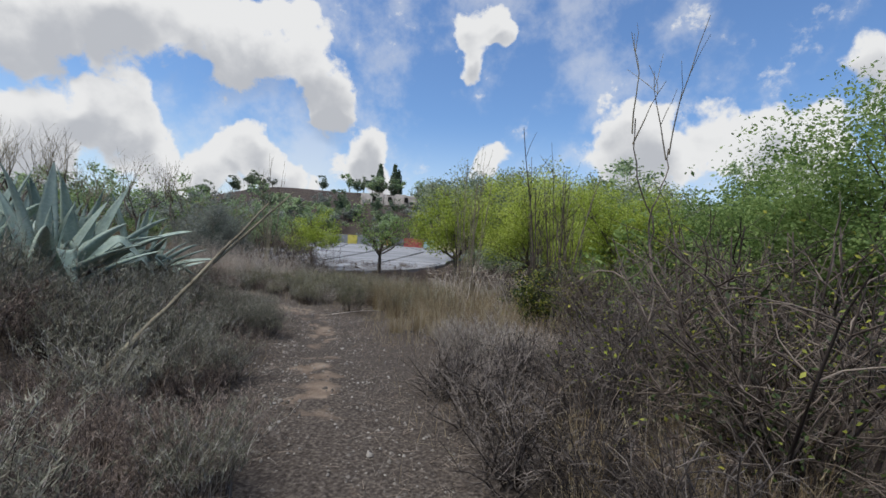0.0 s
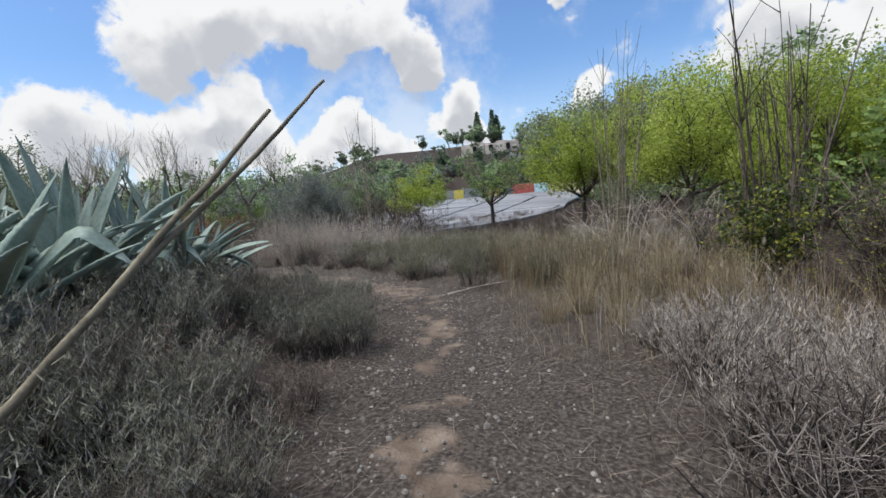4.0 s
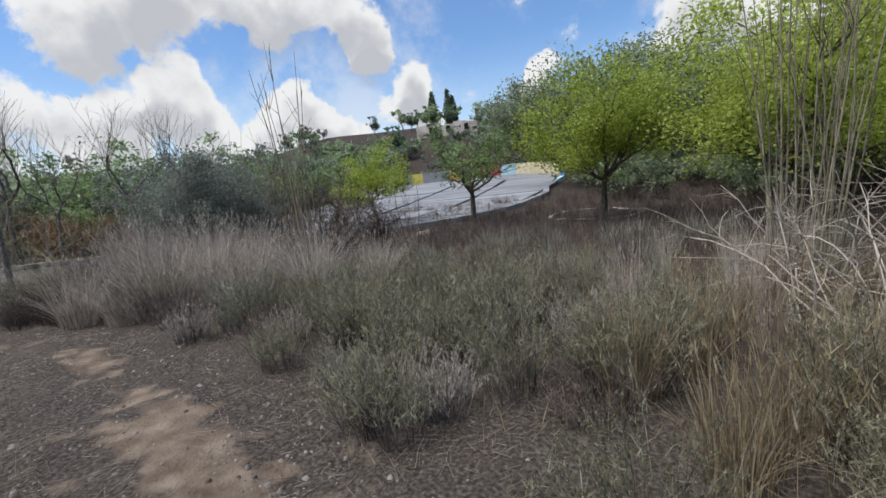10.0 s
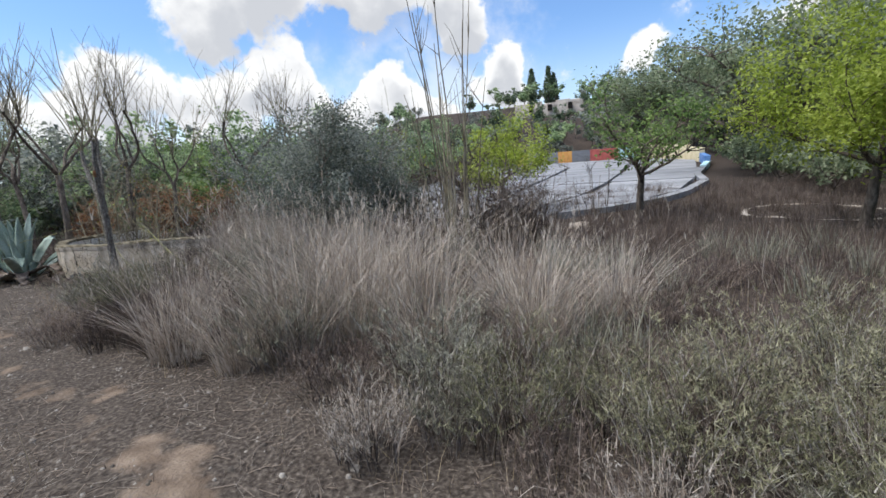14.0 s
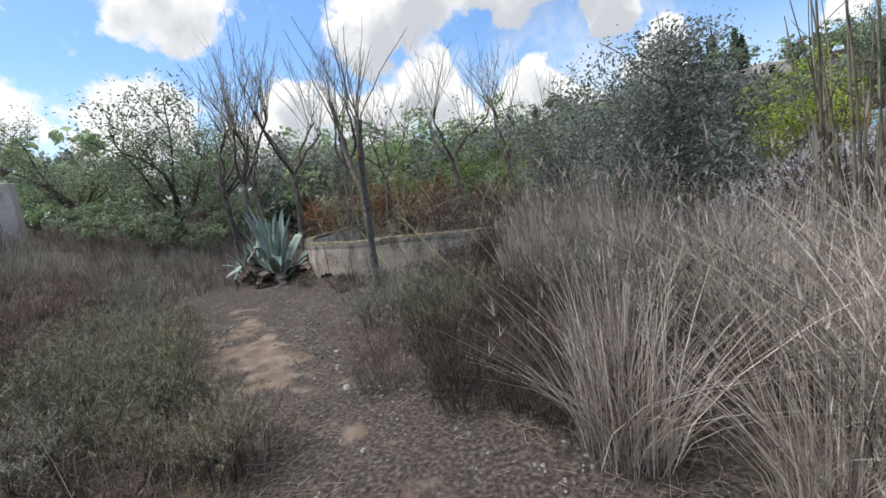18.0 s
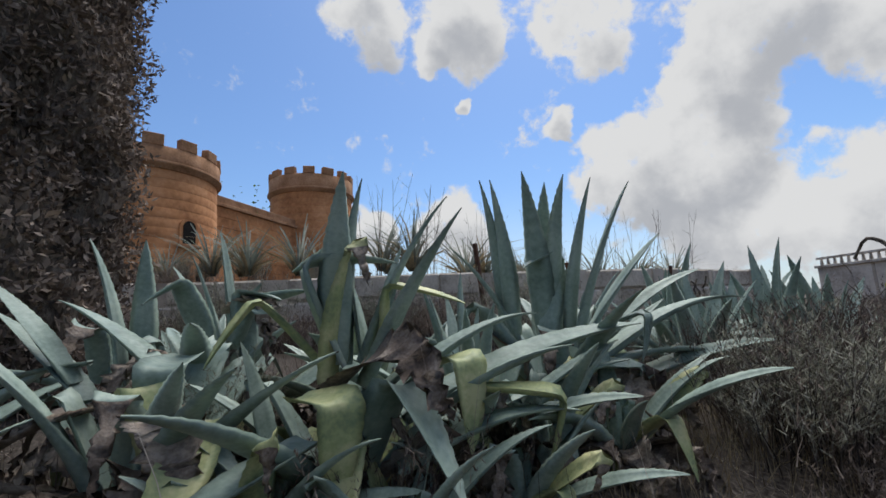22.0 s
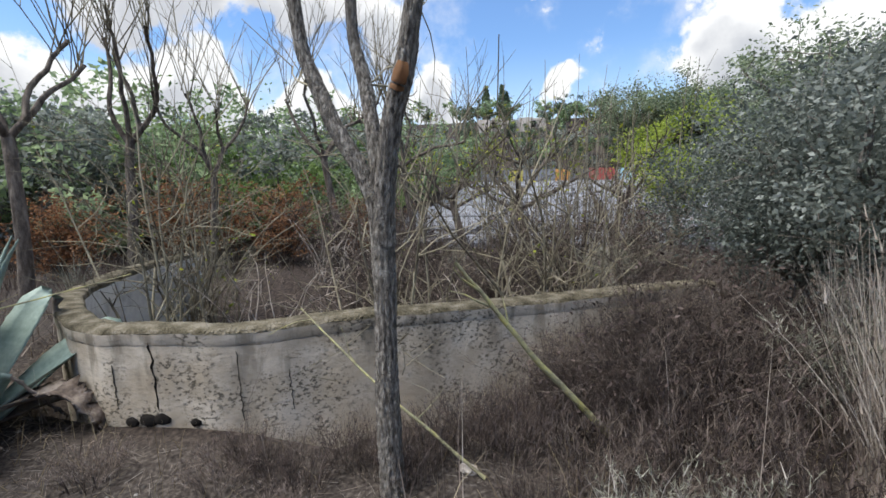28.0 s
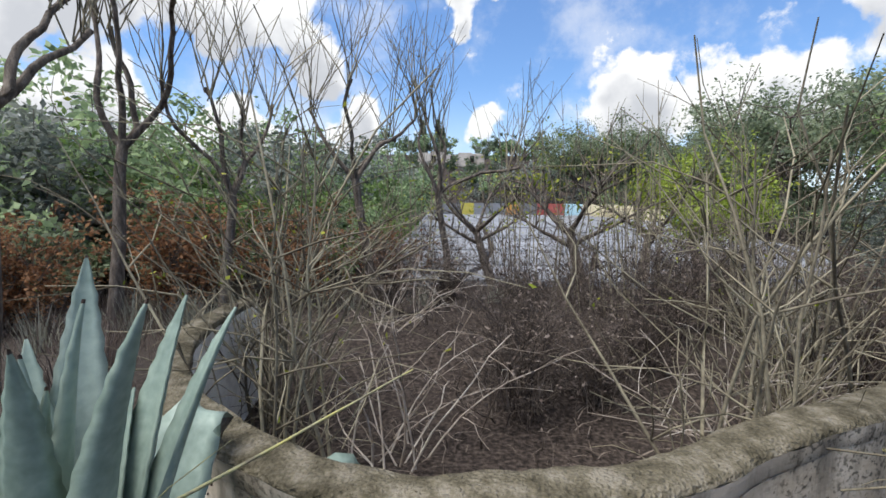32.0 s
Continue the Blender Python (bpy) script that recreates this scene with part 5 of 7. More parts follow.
for rows_of, x, y, size in ((TALL_PAIR, -9.95, 9.25, 0.80), (FAN, -11.7, 9.12, 0.95), (REAR, -9.6, 7.75, 0.85), (FRONT, -9.2, 8.75, 0.80)):
    heap_agave(x, y, size, rows_of, skirt)
full = {"upright": 7, "arching": 9, "folded": 2, "yellow": 2, "halfdry": 4, "withered": 9}
low = {"arching": 8, "folded": 1, "yellow": 3, "halfdry": 5, "withered": 11}
for (x, y, size) in ((-10.75, 9.2, 0.72), (-10.6, 8.2, 0.8), (-8.2, 8.2, 0.8)):
    agave(x, y, size, full, BANK)
for (x, y, size) in ((-10.5, 9.75, 0.5), (-9.9, 9.75, 0.46), (-11.4, 9.75, 0.55), (-9.5, 9.35, 0.5), (-11.0, 9.5, 0.55)):
    agave(x, y, size, low, BANK)
for (x, y, size) in ((-13.7, 9.3, 0.75), (-14.9, 9.6, 0.85), (-12.9, 8.3, 0.85), (-15.8, 9.9, 0.8), (-15.4, 9.0, 0.85), (-14.3, 8.8, 0.85), (-7.2, 8.3, 0.8)):
    agave(x, y, size, {"upright": 8, "arching": 8, "folded": 3, "withered": 4}, "blue-green agave among dry weeds on the bank")
for (x, y, size) in ((-4.65, 4.95, 0.95), (-5.15, 6.0, 0.95), (-5.15, 7.1, 0.85), (-5.4, 7.9, 0.55), (-5.8, 5.3, 0.9), (-6.3, 6.8, 0.8)):
    agave(x, y, size, {"upright": 6, "arching": 13, "folded": 4, "withered": 5}, "large blue-green agave rising out of grey-green shrubs", group="agaves by the trail")
agave(-16.12, 16.16, 0.86, {"upright": 22, "arching": 2, "folded": 5, "withered": 10, "halfdry": 4}, "dusty blue-green agave beside the round basin", group="agaves by the basin")
agave(-16.7, 16.0, 0.58, {"upright": 9, "arching": 8, "folded": 4, "withered": 6}, "small dusty agave at the foot of bare stems", group="agaves by the basin")

# ---- the brown column-shaped cypress on the bank ----
def make_column():
    thing = new("cypress")
    tagged(thing, "tall column-shaped cypress with browned foliage on the bank", "tree")
    h, r = 10.5, 1.1
    wood = Heap()
    p, _ = wander((0, 0, -0.2), (0, 0, 1), h * 0.95, 10, 0.01)
    wood.add(*tube(p, np.linspace(0.2, 0.03, len(p)), 8))
    n = 120000
    z = h * rng.uniform(0.0, 1.0, n) ** 0.9
    a = rng.uniform(0, 2 * math.pi, n)
    prof = r * np.clip(1.02 - (z / h) ** 3.2, 0.05, 1) * (0.80 + 0.2 * sstep(z, 0.0, 0.9))
    lump = 1 + 0.09 * np.sin(5 * a + 2.3 * z) + 0.07 * np.sin(9 * a - 3.1 * z) + 0.05 * np.sin(13 * z + 2 * a)
    rr = prof * lump * np.sqrt(rng.uniform(0.55, 1.04, n))
    at = np.stack([rr * np.cos(a), rr * np.sin(a), z], 1)
    deep = rng.uniform(0, 1, n) < 0.25
    size = np.where(deep, 0.07, 0.036)
    at[deep, :2] *= 0.86
    v, q = wood.arrays()
    link_mesh("trunk", v, q, M_BARKDARK, thing)
    # added core, its dark bark colour standing in for shaded depth, closes see-through gaps
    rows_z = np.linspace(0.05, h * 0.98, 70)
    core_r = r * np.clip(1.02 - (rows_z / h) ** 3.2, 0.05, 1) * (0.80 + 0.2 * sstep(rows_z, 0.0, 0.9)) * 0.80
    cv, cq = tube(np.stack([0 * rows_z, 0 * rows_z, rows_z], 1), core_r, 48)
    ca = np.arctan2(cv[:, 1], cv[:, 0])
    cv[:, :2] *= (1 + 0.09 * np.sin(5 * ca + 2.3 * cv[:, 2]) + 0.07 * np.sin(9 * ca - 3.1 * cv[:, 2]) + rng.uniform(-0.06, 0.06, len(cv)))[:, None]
    link_mesh("dark_filler_core", cv, cq, M_BARKDARK, thing)
    v, q = leaves(at, size, droop=-0.6, long=2.0)
    link_mesh("foliage", v, q, M_CYPRESS, thing)["kind"] = "stuff"
    place(thing, -8.2, 5.6)


make_column()

# ---- orchard trees by the paved bowl ----
bright_a = place(tree_mesh(6.0, 2.75, 3.7, 26000, 0.062, M_BARKDARK, M_LEAF, 0.12, 9, fork=0.26, sprays=14, label="lush bright green tree on dry ground", name="tree"), 3.4, 19.2)
bright_b = place(tree_mesh(5.4, 2.5, 3.3, 20000, 0.064, M_BARKDARK, M_LEAF, 0.10, 8, fork=0.28, sprays=12, label="bright green tree with low spreading crown", name="tree"), 0.3, 23.1)
copy_at(bright_b, 6.2, 21.5, 0.95)
copy_at(bright_a, 6.4, 16.2, 0.85)
tall = tree_mesh(12.0, 4.2, 7.6, 9000, 0.15, M_BARKDARK, M_LEAFHAZE, 0.2, 10, fork=0.3, sprays=12, sparse=1.0, name="tall_tree", label="tall grey-green tree with an open crown beyond the orchard")
place(tall, 2.9, 38.9)
for (x, y, k) in ((5.4, 42.5, 0.95), (7.5, 35.5, 0.9), (-1.2, 66, 1.05), (1.8, 65, 1.12), (5.0, 62, 1.1), (7.2, 56, 1.0), (5.6, 50, 0.85), (11.0, 40, 1.0), (12.5, 30, 0.85), (9.6, 25.5, 0.7)):
    copy_at(tall, x, y, k)
right_tree = place(tree_mesh(5.6, 2.4, 3.3, 42000, 0.05, M_BARKDARK, M_LEAFMID, 0.09, 10, fork=0.2, label="bushy mid green tree above the thorny shrubs", name="tree", sprays=12), 7.3, 7.7)
copy_at(right_tree, 8.6, 11.0, 0.9)
copy_at(right_tree, 7.2, 4.2, 0.8)
place(tree_mesh(4.1, 1.75, 2.7, 9500, 0.062, M_BARKDARK, M_LEAF, 0.085, 7, label="small light green tree with a round crown before the paved bowl", name="tree"), -8.35, 27.2)
sparse = place(tree_mesh(4.6, 2.0, 3.0, 2600, 0.075, M_BARKDARK, M_LEAFMID, 0.10, 8, sparse=1.0, label="thin grey-green tree before the paved bowl", name="tree", sprays=14), -4.1, 25.6)
bare = place(tree_mesh(3.9, 1.9, 2.4, 420, 0.06, M_BARKDARK, M_LEAFYEL, 0.11, 6, sparse=1.0, label="dark pruned fruit tree, almost leafless", name="tree", sprays=12, fork=0.4), -12.5, 23.6)
copy_at(bare, -14.1, 25.6, 0.95, 200)
copy_at(bare, -10.4, 26.4, 0.95, 90)

# ---- the grey evergreen and bushes by the basin ----
evergreen = place(tree_mesh(3.1, 1.5, 1.75, 44000, 0.028, M_BARK, M_LEAFGREY, 0.075, 11, flat=0.82, fork=0.30, tight=1.0, label="dense grey-leaved evergreen tree", name="evergreen_tree", sprays=14), -9.72, 17.5)
copy_at(evergreen, -10.0, 19.0, 0.95)
russet = twiggy_shrub("dry_shrub", "russet shrub of dead leaves", M_DARKTWIG, 1.1, 1.9, 26, 7, M_RUSSET, 4200, 0.05, 0.014)
place(russet, -18.0, 23.4)
copy_at(russet, -19.6, 22.2, 1.05)
copy_at(russet, -16.6, 24.6, 0.8)
copy_at(russet, -20.8, 20.6, 0.8)

# ---- bare trees and tall dead stems ----
def shooty_tree(x, y, trunk_h, trunk_r, limbs, shoots, shoot_len, label, bark=None, lean=0.1, spread=0.7, name="bare_tree", wobble=0.2, ridges=0):
    """A short trunk that forks into knobbly limbs, each with long upright shoots."""
    thing = new(name)
    tagged(thing, label, "tree", "bare trees")
    bark = bark or M_BARKDARK
    wood, whips = Heap(), Heap()
    p, d = wander((0, 0, -0.2), (rng.normal(0, lean), rng.normal(0, lean), 1), trunk_h + 0.2, 8, 0.05)
    rad = np.linspace(trunk_r * 1.15, trunk_r * 0.85, len(p)) * rng.uniform(0.94, 1.06, len(p))
    if ridges:
        ft = np.linspace(0, len(p) - 1, ridges * 2)
        p2 = np.stack([np.interp(ft, range(len(p)), p[:, k]) for k in range(3)], 1)
        tv, tq = tube(p2, np.interp(ft, range(len(p)), rad), 22)
        tv = tv.reshape(len(p2), 22, 3)
        ang, row = np.arange(22), np.arange(len(p2))
        furrow = 1 + 0.11 * np.sign(np.sin(ang * 2.0 + 0.35 * row[:, None] * np.sin(ang * 1.3))) * rng.uniform(0.3, 1.0, (len(p2), 22))
        tv = p2[:, None, :] + (tv - p2[:, None, :]) * furrow[:, :, None]
        wood.add(tv.reshape(-1, 3), tq)
    else:
        wood.add(*tube(p, rad, 10))
    for i in range(limbs):
        a = 2 * math.pi * (i + rng.uniform(-0.25, 0.25)) / limbs
        lp, ld = wander(p[-1] - d * 0.05, (math.cos(a) * spread, math.sin(a) * spread, 1), trunk_h * (rng.uniform(0.55, 0.95) if shoots else rng.uniform(0.35, 0.6)), 9, wobble, 0.05)
        rr = np.linspace(trunk_r * 0.58, trunk_r * 0.3, len(lp))
        rr[-1] *= 1.35
        wood.add(*tube(lp, rr, 7))
        for j in range(shoots):
            b = rng.uniform(0, 2 * math.pi)
            sp, _ = wander(lp[-1] + rng.normal(0, 0.03, 3) - ld * rng.uniform(0, 0.3), (math.cos(b) * 0.35, math.sin(b) * 0.35, 1.0), shoot_len * rng.uniform(0.5, 1.1), 5, 0.10)
            whips.add(*tube(sp, np.linspace(0.011, 0.004, len(sp)), 4))
            for _ in range(2):
                k = rng.integers(2, 5)
                tp, _e = wander(sp[k], (rng.normal(0, 0.5), rng.normal(0, 0.5), 1), shoot_len * 0.3, 3, 0.1)
                whips.add(*tube(tp, np.linspace(0.006, 0.003, len(tp)), 3))
    v, q = wood.arrays()
    link_mesh("trunk", v, q, bark, thing, smooth=True)
    if shoots:
        v, q = whips.arrays()
        link_mesh("shoot_crown", v, q, M_SHOOT, thing)
    return place(thing, x, y, 0)


def furrowed(points, radii, sides=40, step=0.012):
    """A limb with braided bark ridges."""
    P = np.asarray(points, dtype=float)
    seg = np.concatenate([[0], np.cumsum(np.linalg.norm(np.diff(P, axis=0), axis=1))])
    n = max(6, int(seg[-1] / step))
    s = np.linspace(0, seg[-1], n)
    k = np.ones(9) / 9
    Q = np.stack([np.convolve(np.pad(np.interp(s, seg, P[:, i]), 4, mode="edge"), k, "valid") for i in range(3)], 1)
    r = np.interp(s, seg, radii)
    V, F = tube(Q, r, sides)
    V = V.reshape(n, sides, 3)
    a = np.arange(sides)[None, :] * 2 * math.pi / sides
    z = s[:, None]
    braid = np.abs(np.sin(5.5 * a + 0.55 * np.sin(11 * z + 2 * a) + 0.45 * np.sin(37 * z - 3 * a))) ** 0.6
    plates = sstep(np.abs(np.sin(24 * z + 3 * np.sin(4 * a) + 1.5 * np.sin(7 * a + 5 * z))), 0.05, 0.3)
    k = 1 + 0.26 * (braid * (0.65 + 0.35 * plates) - 0.55) + rng.uniform(-0.035, 0.035, (n, sides)) + 0.04 * np.sin(9 * z + 1.7)
    V = Q[:, None, :] + (V - Q[:, None, :]) * k[:, :, None]
    return V.reshape(-1, 3), F


def front_tree():
    """The slim tree before the basin: a straight furrowed trunk in three rising limbs."""
    thing = new("bare_tree")
    tagged(thing, "slim bare tree with furrowed grey bark before the basin", "tree", "bare trees")
    trunk, whips = Heap(), Heap()
    trunk.add(*furrowed([(-13.29, 16.10, -0.2), (-13.31, 16.11, 0.5), (-13.30, 16.11, 1.05), (-13.31, 16.12, 1.52)], [0.066, 0.052, 0.048, 0.05]))
    limbs = [[(-13.31, 16.11, 1.26), (-13.33, 16.12, 1.44), (-13.40, 16.13, 1.60), (-13.53, 16.15, 1.80), (-13.61, 16.17, 1.98), (-13.68, 16.18, 2.14), (-13.72, 16.2, 2.4)],
             [(-13.31, 16.12, 1.28), (-13.33, 16.14, 1.44), (-13.35, 16.18, 1.75), (-13.41, 16.26, 2.0), (-13.48, 16.31, 2.22), (-13.5, 16.34, 2.6)],
             [(-13.30, 16.11, 1.24), (-13.29, 16.10, 1.42), (-13.26, 16.08, 1.62), (-13.22, 16.05, 1.82), (-13.15, 16.02, 2.0), (-13.11, 16.0, 2.2), (-13.04, 16.0, 2.5)]]
    for pts, r in zip(limbs, (0.042, 0.036, 0.050)):
        trunk.add(*furrowed(pts, np.linspace(r, r * 0.68, len(pts)), 32))
    stub = Heap()
    stub.add(*furrowed([(-13.19, 16.01, 1.90), (-13.16, 15.99, 1.97), (-13.14, 15.98, 2.03)], [0.026, 0.03, 0.022], 16))
    for pts in limbs:
        tip = np.array(pts[-1])
        for j in range(7):
            b = rng.uniform(0, 2 * math.pi)
            sp, _ = wander(tip + rng.normal(0, 0.02, 3), (math.cos(b) * 0.4, math.sin(b) * 0.4, 1.0), rng.uniform(0.7, 1.7), 6, 0.1)
            whips.add(*tube(sp, np.linspace(0.011, 0.004, len(sp)), 4))
    for j in range(9):
        pts = limbs[int(rng.integers(0, 3))]
        a = np.array(pts[int(rng.integers(2, len(pts)))])
        b = rng.uniform(0, 2 * math.pi)
        sp, d = wander(a, (math.cos(b), abs(math.sin(b)) + 0.5, rng.uniform(0.2, 0.9)), rng.uniform(0.3, 0.6), 6, 0.13)
        whips.add(*tube(sp, np.linspace(0.006, 0.0025, len(sp)), 4))
        for _ in range(3):
            t, _e = wander(sp[int(rng.integers(2, 6))], d + rng.normal(0, 0.6, 3), 0.35, 3, 0.15)
            whips.add(*tube(t, np.linspace(0.004, 0.002, len(t)), 3))
    v, q = trunk.arrays()
    link_mesh("trunk", v, q, M_BARK, thing, smooth=True)
    v, q = stub.arrays()
    link_mesh("bare_wood", v, q, M_RUSSET, thing, "patch of orange-brown bare wood", smooth=True)
    v, q = whips.arrays()
    link_mesh("shoot_crown", v, q, M_SHOOT, thing)


front_tree()
for (x, y, s) in ((-18.3, 16.9, 0.95), (-18.9, 18.6, 1.05), (-19.6, 20.8, 1.1), (-16.6, 23.3, 1.1), (-21.0, 17.8, 1.0), (-18.6, 21.6, 0.9), (-22.4, 19.6, 1.0), (-15.2, 24.4, 1.0)):
    shooty_tree(x, y, 2.2 * s, 0.075 * s, 4, 9, 2.1 * s, "pollarded bare tree with tall thin shoots", None, 0.1, 0.5)
shooty_tree(2.75, 5.7, 1.9, 0.022, 2, 2, 1.7, "thin bare sapling with a few long whips among thorny shrubs", None, 0.1, 0.35)
# knobbly pollards with no shoots, before the graffiti wall
for (x, y, s, n) in ((-17.2, 11.6, 1.05, 3), (-16.9, 10.4, 1.0, 5), (-23.3, 9.8, 1.05, 3), (-17.7, 7.6, 0.75, 4)):
    shooty_tree(x, y, 1.5 * s, 0.055 * s, n, 0, 0, "short black pollard with bare knobbly limbs", None, 0.06, 0.9, "pollard_tree", 0.42)


def stem_clump(x, y, n, height, radius, label, mat, thick=0.014, name="reed_clump"):
    """A clump of tall thin dead stems with a few side shoots."""
    thing = new(name)
    tagged(thing, label, "dead plant")
    for _ in range(n):
        h = Heap()
        a, r = rng.uniform(0, 2 * math.pi), radius * math.sqrt(rng.uniform())
        p, _d = wander((r * math.cos(a), r * math.sin(a), -0.1), (math.cos(a) * 0.10 * rng.uniform(-0.4, 1.4), math.sin(a) * 0.10 * rng.uniform(-0.4, 1.4), 1), height * rng.uniform(0.55, 1.08), 7, 0.035)
        h.add(*tube(p, np.linspace(thick, thick * 0.3, len(p)) * rng.uniform(0.6, 1.2), 4))
        for _k in range(3):
            k = rng.integers(3, 7)
            t, _e = wander(p[k], (rng.normal(0, 0.4), rng.normal(0, 0.4), 1), height * rng.uniform(0.08, 0.22), 3, 0.08)
            h.add(*tube(t, np.linspace(thick * 0.4, thick * 0.15, len(t)), 3))
        v, q = h.arrays()
        link_mesh("stem", v, q, mat, thing)
    return place(thing, x, y, 0)


stem_clump(0.5, 13.6, 30, 4.9, 0.30, "tall clump of thin dead reed stems", M_SHOOT)
stem_clump(2.3, 10.5, 18, 4.4, 0.40, "tall dead stems beside a leafy bush", M_DARKTWIG, 0.02)
stem_clump(2.9, 11.0, 14, 4.0, 0.3, "tall dead stems beside a leafy bush", M_DARKTWIG, 0.018)
stem_clump(-7.7, 18.6, 20, 4.9, 0.4, "bare many-stemmed dead shrub with tall whips", M_SHOOT, 0.02)
stem_clump(-7.3, 18.9, 12, 2.2, 0.5, "low dark dead stems", M_DARKTWIG, 0.012)
stem_clump(-5.2, 19.9, 7, 1.9, 0.2, "thin dark dead stems on bare ground", M_DARKTWIG, 0.012)
for (x, y) in ((-12.6, 21.6), (-11.6, 22.0), (-13.6, 22.4), (-10.8, 21.2)):
    stem_clump(x, y, 13, 3.4, 0.7, "bare grey stems behind the basin", M_SHOOT, 0.014)
stem_clump(-11.6, 23.9, 14, 4.4, 0.5, "bare grey stems behind the basin", M_SHOOT, 0.016)
for (x, y) in ((-13.2, 28.5), (-16.2, 27.5), (-21.5, 26.0), (-24.0, 24.5), (-26.5, 27.0)):
    stem_clump(x, y, 12, 5.2, 0.9, "bare tall stems in the thicket", M_SHOOT, 0.02)

# arching bare shoots in and behind the basin
rng = np.random.default_rng(31)
arching = twiggy_shrub("bare_shrub", "tangle of arching bare shoots inside the basin", M_PALETWIG, 1.6, 1.6, 14, 4, None, 0, 0, 0.010, "shoots in the basin", 0.9, 1)
upright = twiggy_shrub("bare_shrub", "upright bare shoots inside the basin", M_SHOOT, 1.1, 2.9, 16, 6, M_LEAFYEL, 60, 0.04, 0.013, "shoots in the basin", 0.2, 1)
young = twiggy_shrub("bare_shrub", "young bare tree inside the basin with many thin upright branches", M_SHOOT, 1.4, 3.2, 7, 7, None, 0, 0, 0.016, "shoots in the basin", 0.0, 2)
place(young, -13.75, 17.55, 30)
copy_at(young, -12.7, 18.35, 1.1, 120)
copy_at(young, -16.35, 18.0, 1.1, 60)
thick = twiggy_shrub("bare_shrub", "dark dense brush inside the basin", M_DARKTWIG, 0.9, 1.5, 40, 10, M_BROWNDRY, 500, 0.03, 0.007, "shoots in the basin", 0.2, 2)
place(thick, -14.6, 19.3)
copy_at(thick, -16.2, 22.0, 1.1)
copy_at(thick, -15.2, 22.6, 1.0)
copy_at(thick, -11.2, 19.6, 1.0)
for (x, y, k, turn) in ((-7.8, 20.3, 1.55, 20), (-7.1, 19.8, 1.2, 130), (-8.3, 19.4, 1.25, 250), (-6.6, 21.2, 1.3, 300)):
    copy_at(thick, x, y, k, turn)
for (x, y, k, turn) in ((-14.5, 19.9, 0.85, 40), (-13.7, 19.5, 0.75, 150), (-13.0, 20.2, 0.9, 260), (-14.2, 21.2, 1.0, 310), (-12.4, 20.9, 1.0, 20), (-11.9, 21.9, 1.15, 70), (-11.0, 21.6, 1.2, 170), (-12.8, 22.6, 1.2, 290), (-10.6, 22.8, 1.3, 10)):
    copy_at(thick, x, y, k, turn)
foot = twiggy_shrub("dry_shrub", "dark dense brush at the foot of the basin wall", M_DARKTWIG, 0.42, 0.95, 46, 9, M_DEADBROWN, 420, 0.025, 0.005, "brush beside the basin", 0.3, 2)
place(foot, -12.0, 17.25, 10, 0.8)
for (x, y, k, turn) in ((-11.8, 17.3, 1.0, 80), (-11.5, 17.55, 1.05, 150), (-11.95, 16.85, 0.8, 220), (-11.35, 17.1, 1.0, 300), (-12.42, 16.95, 0.72, 40), (-11.1, 17.8, 1.1, 190)):
    copy_at(foot, x, y, k, turn)
place(arching, -15.6, 18.6)
place(upright, -16.6, 18.8)
copy_at(arching, -12.9, 18.6, 0.9)
copy_at(upright, -16.8, 19.4, 1.0)
copy_at(arching, -15.9, 21.0, 0.9)
for (x, y, k) in ((0.3, 12.4, 1.1), (1.3, 12.9, 1.25), (1.7, 11.7, 1.1), (0.9, 13.8, 1.2)):
    cane = copy_at(arching, x, y, k)
    cane["label"], cane["group"] = "arching pale bare canes beside the reeds", "arching canes"
copy_at(upright, -12.1, 19.3, 0.9)

# ---- shrubs beside the trail ----
rng = np.random.default_rng(47)
thorny = twiggy_shrub("thorny_shrub", "dark thorny shrub with a few yellow-green leaves", M_DARKTWIG, 1.15, 1.7, 30, 13, M_LEAFBUSH, 2300, 0.022, 0.016, "thorny shrubs", 0.1, 3)
thorny_b = twiggy_shrub("thorny_shrub", "dense grey thorny shrub", M_BRUSH, 1.0, 1.4, 38, 11, M_LEAFYEL, 350, 0.025, 0.007, "thorny shrubs", 0.1, 3)
place(thorny, 2.0, 2.6)
place(thorny_b, 1.5, 3.6)
copy_at(thorny, 2.9, 3.9, 1.1)
copy_at(thorny_b, 2.6, 1.6, 1.05)
copy_at(thorny, 3.3, 5.6, 1.15)
copy_at(thorny_b, 2.4, 5.3, 0.95)
copy_at(thorny_b, 3.4, 7.3, 1.1)
copy_at(thorny, 2.7, 8.6, 0.95)
copy_at(thorny_b, 1.9, 11.8, 0.9)
copy_at(thorny_b, 4.2, 9.5, 1.1)
leafy_bush = twiggy_shrub("leafy_bush", "young leafy bush with green and yellow leaves beneath dead stems", M_DARKTWIG, 0.85, 1.45, 22, 7, M_LEAFBUSH, 5200, 0.040, 0.01)
place(leafy_bush, 2.05, 10.1)
copy_at(leafy_bush, 3.0, 5.0, 0.7)
heap_a = twiggy_shrub("dry_shrub", "low heap of grey dry twigs", M_BRUSH, 1.0, 0.78, 60, 8, None, 0, 0, 0.009, "dry twig heaps", 0.35, 1)
place(heap_a, 0.45, 3.7)
